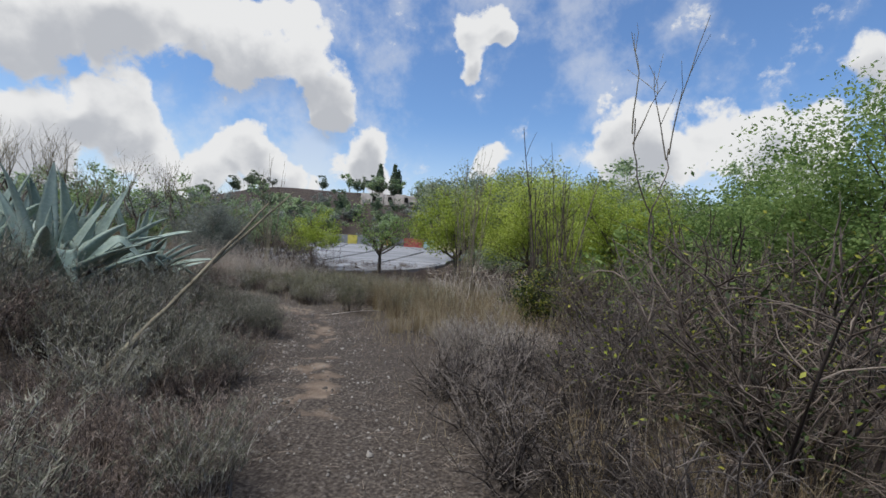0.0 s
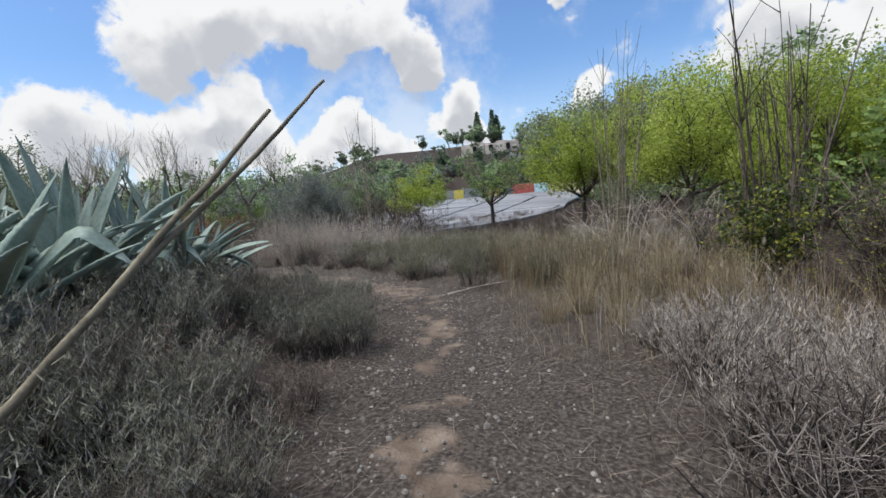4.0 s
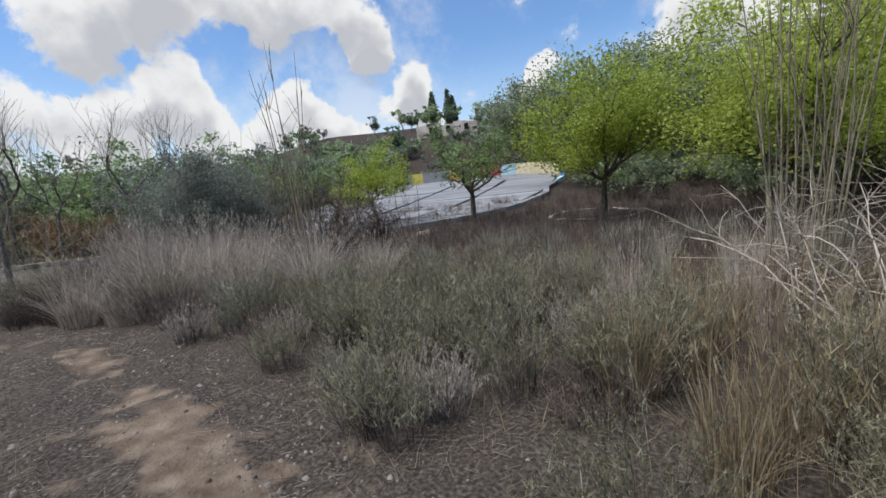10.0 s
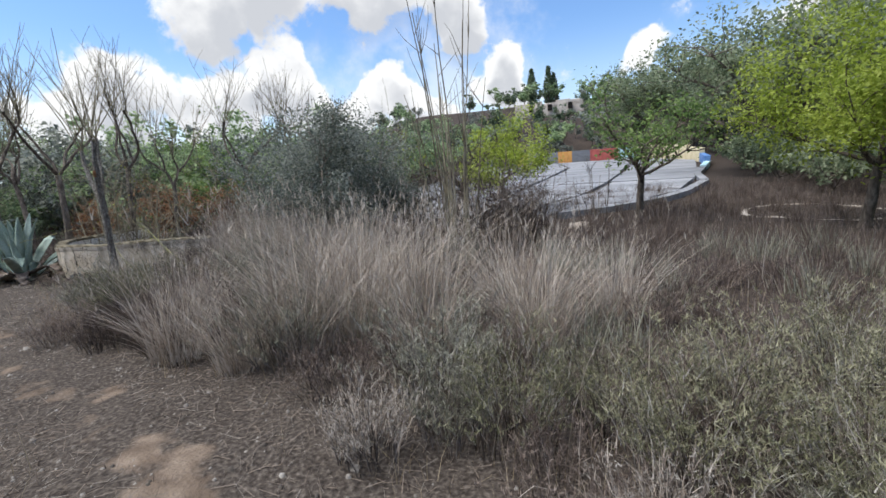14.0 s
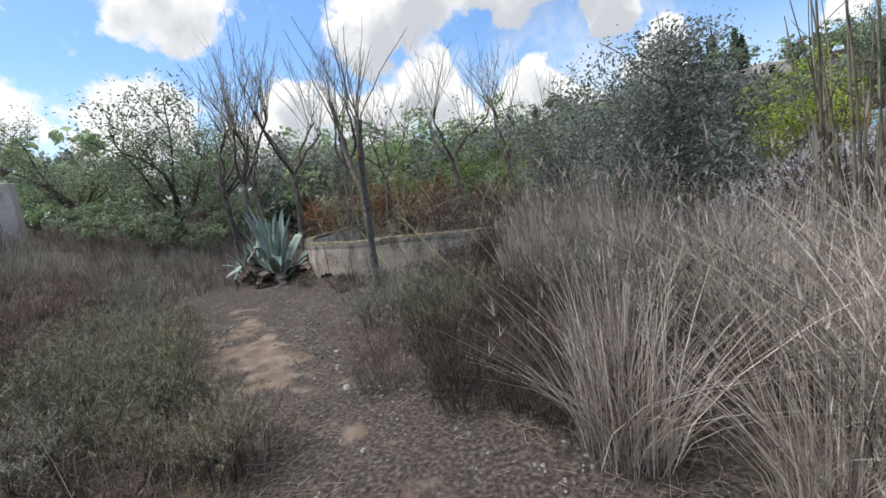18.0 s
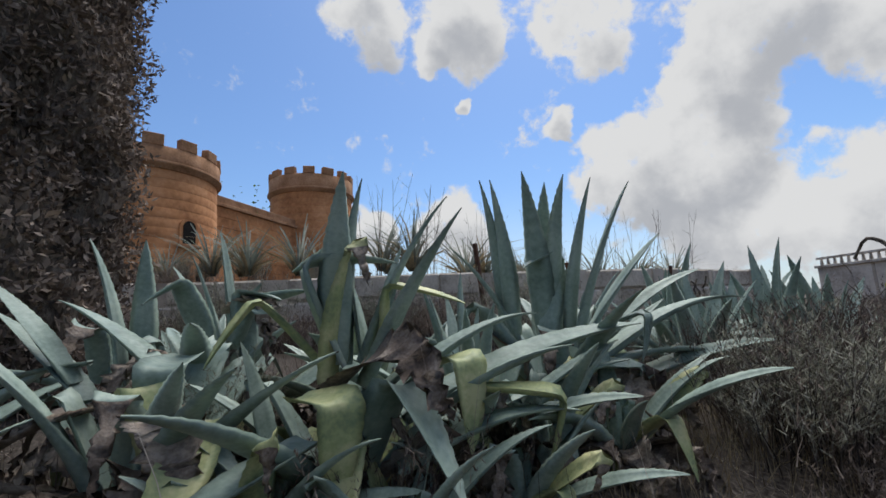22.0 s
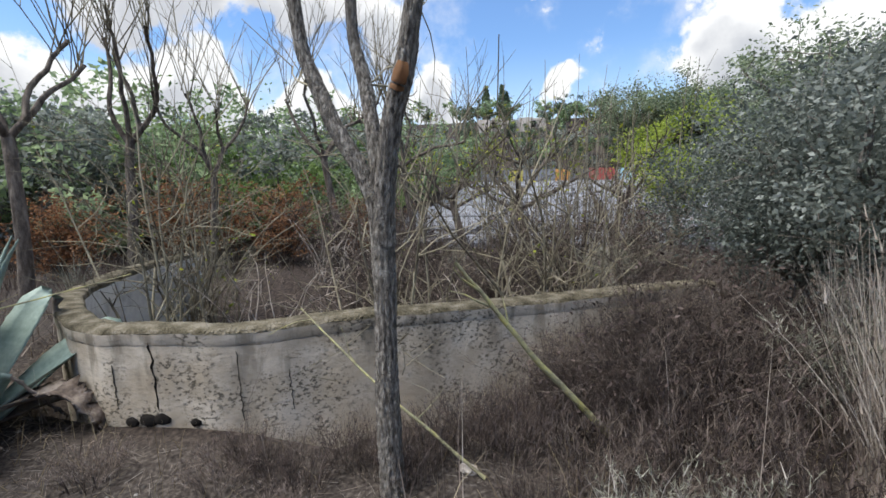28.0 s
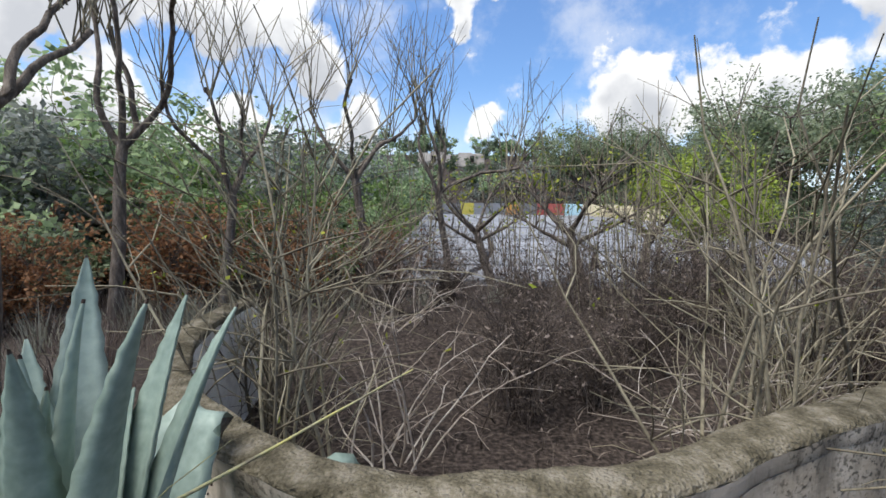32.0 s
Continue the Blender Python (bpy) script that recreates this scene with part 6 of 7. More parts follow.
for (x, y, s) in ((0.1, 4.7, 0.85), (0.55, 2.9, 0.85), (0.9, 4.9, 1.0), (0.3, 5.4, 0.75), (1.15, 3.4, 1.0), (1.25, 2.1, 0.95), (0.55, 4.3, 0.85), (1.35, 4.2, 0.95), (0.85, 5.1, 0.8), (1.9, 6.4, 0.85), (3.0, 0.4, 1.0), (1.5, 1.1, 0.8), (1.7, 5.2, 0.9), (0.95, 2.6, 0.75)):
    copy_at(heap_a, x, y, s)

sage = [feathery_shrub("sage_shrub", "soft grey-green feathery shrub", M_SAGE, M_BRUSH, 0.62, 0.68, 110, 44, 0.030, "grey-green shrubs", 0.0055, M_GREYTWIG) for _ in range(3)]
olive = [feathery_shrub("olive_shrub", "upright olive-green shrub with dry grey stems", M_OLIVE, M_DARKTWIG, 0.55, 0.72, 84, 66, 0.022, "olive shrubs", 0.0056, M_GREYTWIG) for _ in range(3)]
pale = [feathery_shrub("pale_shrub", "pale grey shrub with fine white twig tips", M_GREYTWIG, M_BRUSH, 0.5, 0.58, 120, 24, 0.020, "pale dry shrubs", 0.005, M_PALETWIG) for _ in range(2)]
brown = [feathery_shrub("weed_clump", "brown withered weed clump", M_BROWNDRY, M_DARKTWIG, 0.6, 0.5, 90, 24, 0.026, "withered weeds", 0.006, M_BROWNDRY) for _ in range(3)]
dark = [feathery_shrub("dead_brush", "dense clump of dark red-brown dead weeds", M_DEADBROWN, M_DARKTWIG, 0.6, 0.55, 110, 20, 0.024, "dead brush", 0.004) for _ in range(2)]
first = {}


WALKED = np.array([(0, 0), (-0.4, 1.5), (-0.73, 3.4), (-1.0, 4.8), (-1.4, 6.2), (-2.0, 7.55), (-2.5, 8.4), (-3.1, 9.6), (-4.3, 10.3), (-6.2, 11.7), (-7.2, 12.2), (-7.65, 12.0), (-8.3, 11.65), (-9.0, 11.2), (-9.2, 11.4), (-9.5, 11.9),
                   (-9.9, 12.5), (-10.5, 13.0), (-11.1, 13.3), (-12.0, 13.7), (-13.1, 14.46), (-14.1, 15.0), (-15.2, 15.25)])


def on_the_walk(x, y, room):
    """Whether a place lies within room of the line walked."""
    p = np.array([x, y])
    for a, b in zip(WALKED[:-1], WALKED[1:]):
        t = min(1.0, max(0.0, float((p - a) @ (b - a) / ((b - a) @ (b - a)))))
        if np.linalg.norm(p - a - t * (b - a)) < room:
            return True
    return False


def put(kind, x, y, scale):
    """The first of a kind takes the built one; the rest are copies. The line walked stays free."""
    if on_the_walk(x, y, 0.42):
        return
    if kind.name not in first:
        first[kind.name] = place(kind, x, y, None, scale)
        return
    copy_at(kind, x, y, scale)


def scatter(kinds, box, count, clear, scale, side=0, far=99.0, shun=0.0):
    """Random places in a box, off the trail by clear metres, on one side of it if side is given."""
    made = 0
    for _ in range(count * 12):
        if made >= count:
            break
        x, y = rng.uniform(box[0], box[2]), rng.uniform(box[1], box[3])
        d, s = trail_side(np.array([x]), np.array([y]))
        if d[0] < clear or d[0] > far or (side and s[0] != side) or math.hypot(x - BASIN[0], y - BASIN[1]) < BASIN_R + 0.75:
            continue
        put(kinds[int(rng.integers(0, len(kinds)))], x, y, rng.uniform(*scale))
        made += 1


scatter(sage + brown, (-4.2, -0.5, -0.4, 5.0), 66, 0.62, (0.75, 1.15), 1, 3.6)
scatter(sage + brown, (-6.5, 4.5, -1.5, 9.5), 40, 0.85, (0.6, 0.95), 1, 3.6)
scatter(sage, (-4.2, 6.6, -2.3, 9.6), 14, 0.8, (0.55, 0.85), 1, 2.0)
scatter(brown, (-8.0, 5.0, -2.5, 11.0), 18, 1.0, (0.7, 1.1), 1, 4.0)
scatter(pale, (0.2, 5.3, 2.3, 6.8), 9, 0.9, (0.8, 1.15), -1, 2.6)
scatter(olive, (-4.2, 9.8, 0.2, 14.6), 30, 0.9, (0.75, 1.2), -1, 3.6)
scatter(brown, (-8.6, 12.2, -3.4, 17.5), 18, 1.6, (0.7, 1.0), -1, 4.5)
scatter(dark, (-10.6, 13.2, -8.0, 17.0), 12, 0.9, (0.8, 1.2), -1, 3.2)
scatter(dark + brown + brown, (-16.5, 9.5, -9.6, 14.0), 44, 0.55, (0.6, 1.0), 1, 3.2)
scatter(brown + olive, (-14.5, 11.0, -10.4, 14.0), 16, 0.5, (0.6, 0.9), 1, 1.7)
for (k, x, y, s) in ((olive[0], -11.4, 12.2, 0.75), (olive[1], -11.9, 12.55, 0.85), (olive[2], -12.5, 12.85, 0.9), (olive[0], -13.2, 13.2, 0.9), (olive[1], -12.2, 12.1, 1.0), (olive[2], -13.0, 12.5, 1.0), (brown[0], -11.2, 14.2, 0.9), (sage[1], -11.7, 14.75, 1.0), (brown[2], -10.7, 13.7, 0.7),
                     (brown[1], -11.95, 17.75, 1.2), (brown[0], -12.0, 18.2, 1.3), (brown[2], -12.35, 17.2, 0.9), (brown[0], -12.8, 16.6, 0.7), (brown[1], -13.3, 16.3, 0.5),
                     (olive[0], -10.3, 11.72, 0.5), (brown[1], -10.75, 11.95, 0.6), (olive[2], -11.05, 12.2, 0.6), (olive[1], -10.55, 11.4, 0.65), (brown[0], -10.0, 11.25, 0.6), (brown[2], -3.3, 8.2, 0.7), (sage[0], -3.7, 8.9, 0.75), (brown[0], -3.1, 7.5, 0.7), (sage[1], -3.9, 8.2, 0.8), (olive[0], -4.75, 11.95, 0.75), (olive[1], -4.2, 12.3, 1.0), (pale[0], -4.9, 12.5, 0.9), (olive[2], -3.5, 11.6, 1.0), (brown[0], -5.3, 12.75, 0.9), (olive[0], -5.6, 13.2, 1.1), (sage[0], -3.9, 11.5, 0.7), (pale[1], -3.1, 11.2, 0.9), (olive[1], -2.6, 11.4, 1.0), (brown[1], -2.1, 11.0, 0.9), (pale[0], -3.7, 12.7, 1.0), (olive[2], -4.7, 13.0, 1.1), (pale[1], -6.4, 12.9, 0.9), (sage[2], -6.2, 13.6, 1.2), (brown[2], -7.0, 13.5, 1.1), (sage[1], -7.8, 13.9, 1.2), (olive[0], -1.6, 11.5, 1.0), (pale[0], -2.0, 12.4, 1.0), (olive[1], -3.1, 12.9, 1.1)):
    put(k, x, y, s)
for (x, y, k) in ((-12.0, 11.0, 1.3), (-11.6, 11.3, 1.1), (-12.6, 11.2, 1.3), (-12.9, 10.6, 1.5), (-11.3, 11.55, 1.0), (-13.4, 11.0, 1.4), (-12.3, 10.4, 1.4), (-10.6, 11.45, 0.7), (-13.9, 11.4, 1.3)):
    put(brown[int(rng.integers(0, 3))] if k < 1.4 else sage[0], x, y, k)
for (x, y, k) in ((-13.2, 10.9, 2.0), (-13.8, 10.6, 2.1), (-12.8, 10.85, 1.8), (-14.4, 11.0, 1.9), (-12.4, 11.0, 1.6), (-15.2, 11.2, 1.7)):
    put(brown[int(rng.integers(0, 3))], x, y, k)
scatter(brown, (-19.0, 10.0, -13.0, 15.5), 16, 1.0, (0.8, 1.3))
scatter(brown, (-9.0, 14.5, -1.0, 18.5), 22, 2.2, (0.7, 1.1), -1)
scatter(brown + sage, (-18.0, 3.0, -5.5, 9.5), 30, 3.0, (0.7, 1.2), 1)
scatter(brown + sage, (-12.0, -8.0, -2.0, 3.0), 26, 2.0, (0.8, 1.3), 1)
scatter(brown, (1.0, -3.0, 7.0, 14.0), 34, 1.8, (0.8, 1.3), -1)

for (k, x, y, s) in ((brown[0], -11.3, 16.1, 1.5), (brown[1], -10.7, 16.6, 1.5), (brown[2], -11.8, 16.4, 1.2), (brown[0], -11.5, 16.8, 1.5), (brown[1], -12.3, 16.35, 0.9), (sage[0], -10.4, 16.0, 1.2), (brown[2], -12.6, 16.7, 0.8), (brown[0], -10.5, 17.4, 1.6), (brown[1], -10.2, 18.3, 1.6), (brown[2], -14.2, 16.05, 0.55), (brown[0], -14.9, 15.95, 0.5), (brown[1], -13.7, 15.75, 0.5),
                     (olive[0], -2.9, 12.6, 1.15), (olive[1], -3.5, 13.3, 1.1), (olive[2], -2.3, 13.2, 1.1), (olive[0], -4.4, 13.6, 1.15), (olive[1], -3.6, 14.4, 1.1), (olive[2], -5.1, 13.4, 0.9), (olive[0], -3.0, 11.9, 0.8), (sage[0], -4.2, 12.7, 0.7), (pale[0], -2.0, 11.9, 0.9), (pale[1], -1.5, 12.6, 1.0),
                     (olive[1], -2.8, 14.9, 1.1), (olive[2], -1.6, 13.9, 1.0), (sage[1], -6.0, 13.2, 0.75), (sage[2], -8.6, 17.2, 1.3), (sage[1], -10.2, 17.2, 1.2), (sage[0], -7.4, 17.6, 1.2), (pale[0], 0.25, 6.3, 1.2), (pale[1], 0.75, 6.6, 1.25), (pale[0], 1.2, 6.1, 1.15), (pale[1], 0.05, 6.9, 0.8), (pale[0], 0.5, 5.5, 0.9),
                     (brown[0], -11.2, 18.3, 1.5), (brown[1], -11.1, 17.5, 1.5), (brown[2], -11.6, 17.1, 1.2), (brown[0], -10.9, 19.2, 1.7), (sage[1], -11.3, 20.1, 1.6), (brown[1], -12.0, 16.7, 0.9), (brown[2], -11.9, 17.5, 1.0),
                     (sage[0], -11.0, 11.6, 0.9), (sage[1], -12.0, 12.2, 1.0), (sage[2], -13.0, 12.5, 1.0), (olive[0], -12.4, 12.9, 0.9), (sage[0], -14.0, 13.2, 1.0), (sage[1], -15.2, 13.5, 1.0), (brown[0], -13.4, 11.7, 1.1), (brown[1], -12.2, 11.4, 1.0), (brown[2], -11.2, 11.0, 0.9), (brown[0], -14.6, 12.4, 1.2), (sage[2], -16.4, 13.9, 1.1), (brown[1], -15.8, 12.9, 1.2),
                     (olive[0], -10.6, 14.75, 1.25), (olive[1], -10.0, 14.9, 1.3), (olive[2], -11.1, 15.35, 1.15), (olive[0], -9.5, 14.3, 1.1), (brown[0], -10.2, 13.95, 0.9), (brown[1], -9.3, 15.2, 1.3), (sage[0], -12.1, 15.6, 0.8), (brown[2], -11.6, 15.9, 0.8), (brown[0], -12.6, 16.0, 0.6), (olive[1], -8.9, 14.0, 1.0)):
    if (k in brown and -13.0 < x < -10.0 and y > 15.8) or (-10.75 < x < -8.8 and 13.5 < y < 15.6):
        k, s = dark[int(10 * s) % 2], s * 0.9
    put(k, x, y, s)
for (k, x, y, s) in ((sage[0], -3.6, 4.5, 1.3), (brown[1], -3.4, 5.1, 1.3), (sage[2], -3.9, 5.7, 1.3), (sage[1], -4.1, 6.4, 1.2), (sage[0], -3.2, 3.9, 1.25), (brown[0], -3.9, 3.6, 1.3), (sage[1], -4.4, 4.1, 1.3), (brown[2], -4.4, 7.2, 1.1), (sage[2], -2.6, 3.3, 1.15), (brown[0], -2.3, 3.9, 1.0), (sage[1], -2.9, 4.6, 1.1),
                     (sage[0], -8.7, 15.0, 1.45), (sage[1], -9.4, 15.6, 1.5), (sage[2], -10.0, 16.3, 1.45), (brown[0], -9.0, 15.9, 1.7), (brown[1], -9.9, 15.2, 1.6), (sage[0], -10.6, 16.9, 1.5), (brown[2], -8.2, 15.7, 1.6), (olive[0], -10.75, 14.5, 1.2), (olive[1], -10.35, 14.35, 1.25), (olive[2], -9.9, 14.2, 1.2), (olive[0], -9.5, 13.9, 1.0)):
    if -10.75 < x < -8.8 and 13.5 < y < 15.6:
        k, s = dark[int(10 * s) % 2], s * 0.75
    put(k, x, y, s)
for i in range(17):
    a = radians(279 + 47 * i / 16)
    put(dark[i % 2], BASIN[0] + (BASIN_R + 0.42 + 0.12 * (i % 3)) * math.cos(a), BASIN[1] + (BASIN_R + 0.42 + 0.12 * (i % 3)) * math.sin(a), 0.45 + 0.028 * i)
for i in range(12):
    a = radians(314 + 27 * i / 11)
    far_out = BASIN_R + 0.52 + 0.16 * (i % 3) + 0.035 * i
    put(dark[i % 2], BASIN[0] + far_out * math.cos(a), BASIN[1] + far_out * math.sin(a), 1.0 + 0.05 * i + 0.06 * ((i * 5) % 4))
for (x, y, k) in ((-10.0, 13.75, 0.8), (-9.6, 14.0, 0.95), (-10.25, 14.05, 0.8), (-9.2, 13.8, 0.8), (-10.6, 14.3, 0.8), (-10.4, 15.2, 1.1), (-10.0, 15.5, 1.2), (-9.7, 15.2, 1.2), (-10.35, 15.75, 1.0), (-9.9, 15.8, 1.0), (-9.6, 15.6, 1.0), (-10.7, 15.6, 1.0), (-9.3, 14.8, 1.1)):
    put(dark[0], x, y, k)
for (x, y, k) in ((-12.6, 10.15, 1.7), (-13.25, 10.2, 1.9), (-13.95, 10.3, 1.9), (-14.7, 10.35, 1.8), (-12.9, 10.5, 1.3)):
    put(dark[int(10 * k) % 2], x, y, k)
# tussocks
gold = bunch_grass("grass_tussock", "tussock of tall golden dry grass", M_GOLD, 0.55, 0.86, 210, 0.0072, 0.7, "golden grass")
gold_b = bunch_grass("grass_tussock", "tussock of tall golden dry grass", M_GOLD, 0.6, 0.74, 200, 0.0072, 1.0, "golden grass")
fan = bunch_grass("grass_tussock", "wide fan of pale dry stalks", M_PALETWIG, 0.9, 1.2, 340, 0.0085, 2.1, "pale tussocks", 0.25)
fan_b = bunch_grass("grass_tussock", "upright pale dry stalks", M_PALETWIG, 0.6, 1.15, 260, 0.008, 0.5, "pale tussocks", 0.3)
for (x, y, s) in ((-1.15, 9.75, 1.0), (-0.75, 10.1, 1.05), (-1.6, 10.4, 0.85), (-0.3, 9.9, 1.1), (-0.9, 10.9, 1.0), (-1.2, 10.75, 0.9), (-0.1, 8.6, 0.95), (0.3, 8.9, 1.0), (-0.45, 9.1, 0.85), (0.55, 8.1, 1.0), (0.1, 10.6, 1.1), (0.7, 9.7, 1.1),
                  (0.9, 7.6, 0.95), (1.2, 8.6, 1.0), (0.45, 7.35, 0.7), (-1.9, 11.2, 0.8), (-1.3, 11.7, 0.9), (-0.2, 11.6, 1.0), (1.4, 9.6, 0.9), (1.3, 7.2, 0.8), (-0.6, 12.5, 0.9), (0.9, 11.0, 0.9)):
    put(gold if rng.uniform() < 0.55 else gold_b, x, y, s)
    put(dark[int(10 * s) % 2], x + 0.12, y + 0.15, 0.6 * s)
for (x, y, s) in ((0.95, 2.75, 0.75), (1.45, 2.75, 0.8), (1.85, 3.2, 0.85), (0.75, 2.2, 0.55), (1.25, 2.1, 0.7), (0.6, 3.3, 0.6), (1.75, 2.2, 0.8), (1.2, 3.9, 0.75), (2.2, 4.2, 0.8)):
    put(gold_b, x, y, s)
scatter([gold, gold_b], (-1.2, 7.2, 2.2, 11.5), 8, 1.25, (0.6, 0.95), -1, 2.9)
scatter([gold, gold_b, fan_b], (-2.5, 10.5, 3.0, 16.0), 24, 2.0, (0.5, 0.9), -1)
for (x, y, s) in ((-7.55, 14.75, 1.2), (-6.6, 14.3, 0.95), (-8.4, 14.9, 1.05), (-7.2, 15.6, 1.1), (-9.0, 16.0, 1.0), (-6.2, 15.6, 0.9), (-9.7, 16.9, 1.0), (-5.6, 14.6, 0.8), (-7.9, 16.4, 1.0), (-8.8, 16.2, 0.9), (-5.0, 15.8, 0.8), (-7.74, 14.05, 1.1), (-8.95, 13.75, 0.85), (-8.15, 13.75, 0.75), (-5.8, 14.9, 0.95)):
    put(fan, x, y, s)
for (x, y, s) in ((-10.2, 16.9, 1.15), (-9.7, 16.6, 1.2), (-10.45, 16.2, 1.15), (-10.0, 16.35, 1.25), (-9.6, 16.1, 1.2), (-10.75, 16.55, 1.1), (-10.9, 16.3, 1.0), (-9.2, 14.2, 0.8), (-10.3, 17.6, 1.1), (-8.6, 16.5, 1.0), (-11.9, 15.2, 0.55)):
    put(fan_b, x, y, s)

for i in range(46):
    t = i / 45
    x = -5.5 - 15.5 * t + rng.uniform(-0.3, 0.3)
    wall_y = float(np.interp(-x, [4.19, 7.94, 11.39, 14.66, 17.91, 22.43], [0.51, 1.79, 3.38, 5.27, 6.76, 7.41]))
    y = wall_y + rng.uniform(0.5, 1.3)
    if math.hypot(x + 8.2, y - 5.6) < 1.4:
        continue
    put([brown[i % 3], sage[i % 3], brown[i % 2]][i % 3], x, y, rng.uniform(1.3, 2.0))
# yucca tufts on the terrace
rng = np.random.default_rng(59)


def yucca(x, y, size, label):
    thing = new("yucca")
    tagged(thing, label, "yucca", "yuccas on the terrace")
    n = 44
    a = rng.uniform(0, 2 * math.pi, n)
    base = np.stack([0.03 * np.cos(a), 0.03 * np.sin(a), np.full(n, 0.12)], 1)
    green = rng.uniform(0, 1, n) < 0.6
    for name, m, mat, amt in (("green_blade", green, M_LEAFGREY, 0.75), ("dry_blade", ~green, M_STRAW, 1.9)):
        for g in np.nonzero(m)[0]:
            lean = np.array([[math.cos(a[g]), math.sin(a[g])]]) * amt * rng.uniform(0.3, 1.2)
            v, q = blades(base[g:g + 1], np.array([0.75 * rng.uniform(0.7, 1.1)]), np.array([0.045]), lean, 4, 0.9)
            link_mesh(name, v, q, mat, thing)
    return place(thing, x, y, None, size)


for (x, y, s) in ((-12.75, 2.23, 1.0), (-13.98, 3.09, 1.1), (-11.34, 1.68, 1.0), (-15.63, 4.34, 1.15), (-16.45, 4.91, 1.0), (-18.07, 5.56, 1.15), (-19.28, 5.82, 1.2), (-10.11, 1.02, 0.9), (-20.69, 6.07, 1.1), (-17.12, 4.09, 1.1), (-10.75, 1.9, 1.15), (-11.3, 2.3, 1.2), (-12.2, 2.6, 1.3), (-13.5, 3.6, 1.3), (-14.0, 4.0, 1.35), (-14.9, 4.6, 1.3), (-19.2, 6.6, 1.3)):
    yucca(x, y, s * 1.3, "spiky yucca with dry skirt on the terrace edge")
for (x, y) in ((-15.10, 3.55), (-16.01, 3.92), (-18.65, 5.14), (-19.66, 5.40), (-17.44, 4.78), (-21.38, 5.75), (-13.3, 3.5), (-14.2, 4.3), (-16.0, 5.3)):
    stem_clump(x, y, 9, 2.2, 0.6, "thin bare weeds on the terrace", M_DARKTWIG, 0.009, "bare_weed")
for (x, y, lean) in ((-14.33, 5.7, 4), (-18.1, 6.9, -8), (-16.6, 6.0, 5)):
    post = new("rusty_post")
    tagged(post, "thin leaning rusted iron post on the terrace", "post")
    part("shaft", box_bm(0, 0, 0.85, 0.07, 0.07, 1.9, bevel=0.008), M_RUST, post)
    post.matrix_basis = pose(x, y, ground_z(x, y), lean, lean * 0.6, 20)

# ---- loose sticks and stones ----
def stick(name, points, r, mat, label, twigs=4):
    thing = new(name)
    tagged(thing, label, "branch")
    h = Heap()
    P = np.array(points, dtype=float)
    fine_t = np.linspace(0, len(P) - 1, 14)
    Q = np.stack([np.interp(fine_t, range(len(P)), P[:, k]) for k in range(3)], 1) + rng.normal(0, r * 0.15, (14, 3))
    h.add(*tube(Q, np.linspace(r, r * 0.45, 14), 7))
    for _ in range(twigs):
        k = int(rng.integers(3, 13))
        t, _e = wander(Q[k], (Q[13] - Q[0]) / np.linalg.norm(Q[13] - Q[0]) + rng.normal(0, 0.6, 3), 0.25, 3, 0.2)
        h.add(*tube(t, np.linspace(r * 0.4, r * 0.12, 4), 4))
    v, q = h.arrays()
    link_mesh("wood", v, q, mat, thing, smooth=True)
    return thing


stick("dead_stalk", [(-2.75, 3.5, 0.35), (-2.43, 4.3, 1.15), (-2.1, 4.98, 1.93)], 0.024, M_SHOOT, "dead grey forked stalk leaning over the shrubs", 0)
stick("dead_stalk", [(-2.38, 4.4, 1.24), (-2.14, 4.95, 1.74), (-1.9, 5.2, 2.1)], 0.017, M_SHOOT, "thinner fork of a dead leaning stalk", 2)

stick("dead_branch", [(-12.15, 16.75, 0.03), (-12.6, 16.6, 0.55), (-13.02, 16.45, 1.12)], 0.022, M_LICHEN, "lichened dead branch leaning by the basin", 3)
stick("dead_branch", [(-12.85, 16.25, 0.03), (-13.45, 16.35, 0.45), (-13.95, 16.5, 0.82)], 0.010, M_LICHEN, "thin pale branch leaning on the basin rim", 3)
stick("dead_branch", [(-16.3, 15.9, 0.72), (-15.9, 16.2, 0.80), (-15.35, 16.75, 0.95)], 0.007, M_LICHEN, "thin lichened branch across the basin rim", 4)
stick("dead_branch", [(-2.4, 9.2, 0.04), (-2.0, 9.5, 0.08), (-1.5, 9.7, 0.12)], 0.008, M_PALETWIG, "pale fallen stalk beside the trail", 3)


def rock(name, x, y, sx, sy, sz, label):
    bm = bmesh.new()
    bmesh.ops.create_icosphere(bm, subdivisions=3, radius=1.0)
    for v in bm.verts:
        k = 1 + 0.28 * noise.noise(v.co * 1.4 + Vector((x, y, 0))) + 0.10 * noise.noise(v.co * 4)
        v.co = Vector((v.co.x * sx * k, v.co.y * sy * k, v.co.z * sz * k))
    me = bpy.data.meshes.new(name)
    bm.to_mesh(me)
    bm.free()
    me.materials.append(M_RUBBLE)
    ob = new(name, me)
    ob.matrix_basis = pose(x, y, ground_z(x, y) + sz * 0.35, 0, 0, x * 57)
    return tagged(ob, label, "stone")


rock("stone", -5.75, 24.0, 0.34, 0.2, 0.12, "flat pale stone lying on the bare ground")
rock("stone", -12.94, 16.3, 0.05, 0.035, 0.03, "small pale stone lying before the basin")
rock("stone", -12.3, 16.15, 0.11, 0.05, 0.03, "flat pale stone lying in brown weeds")

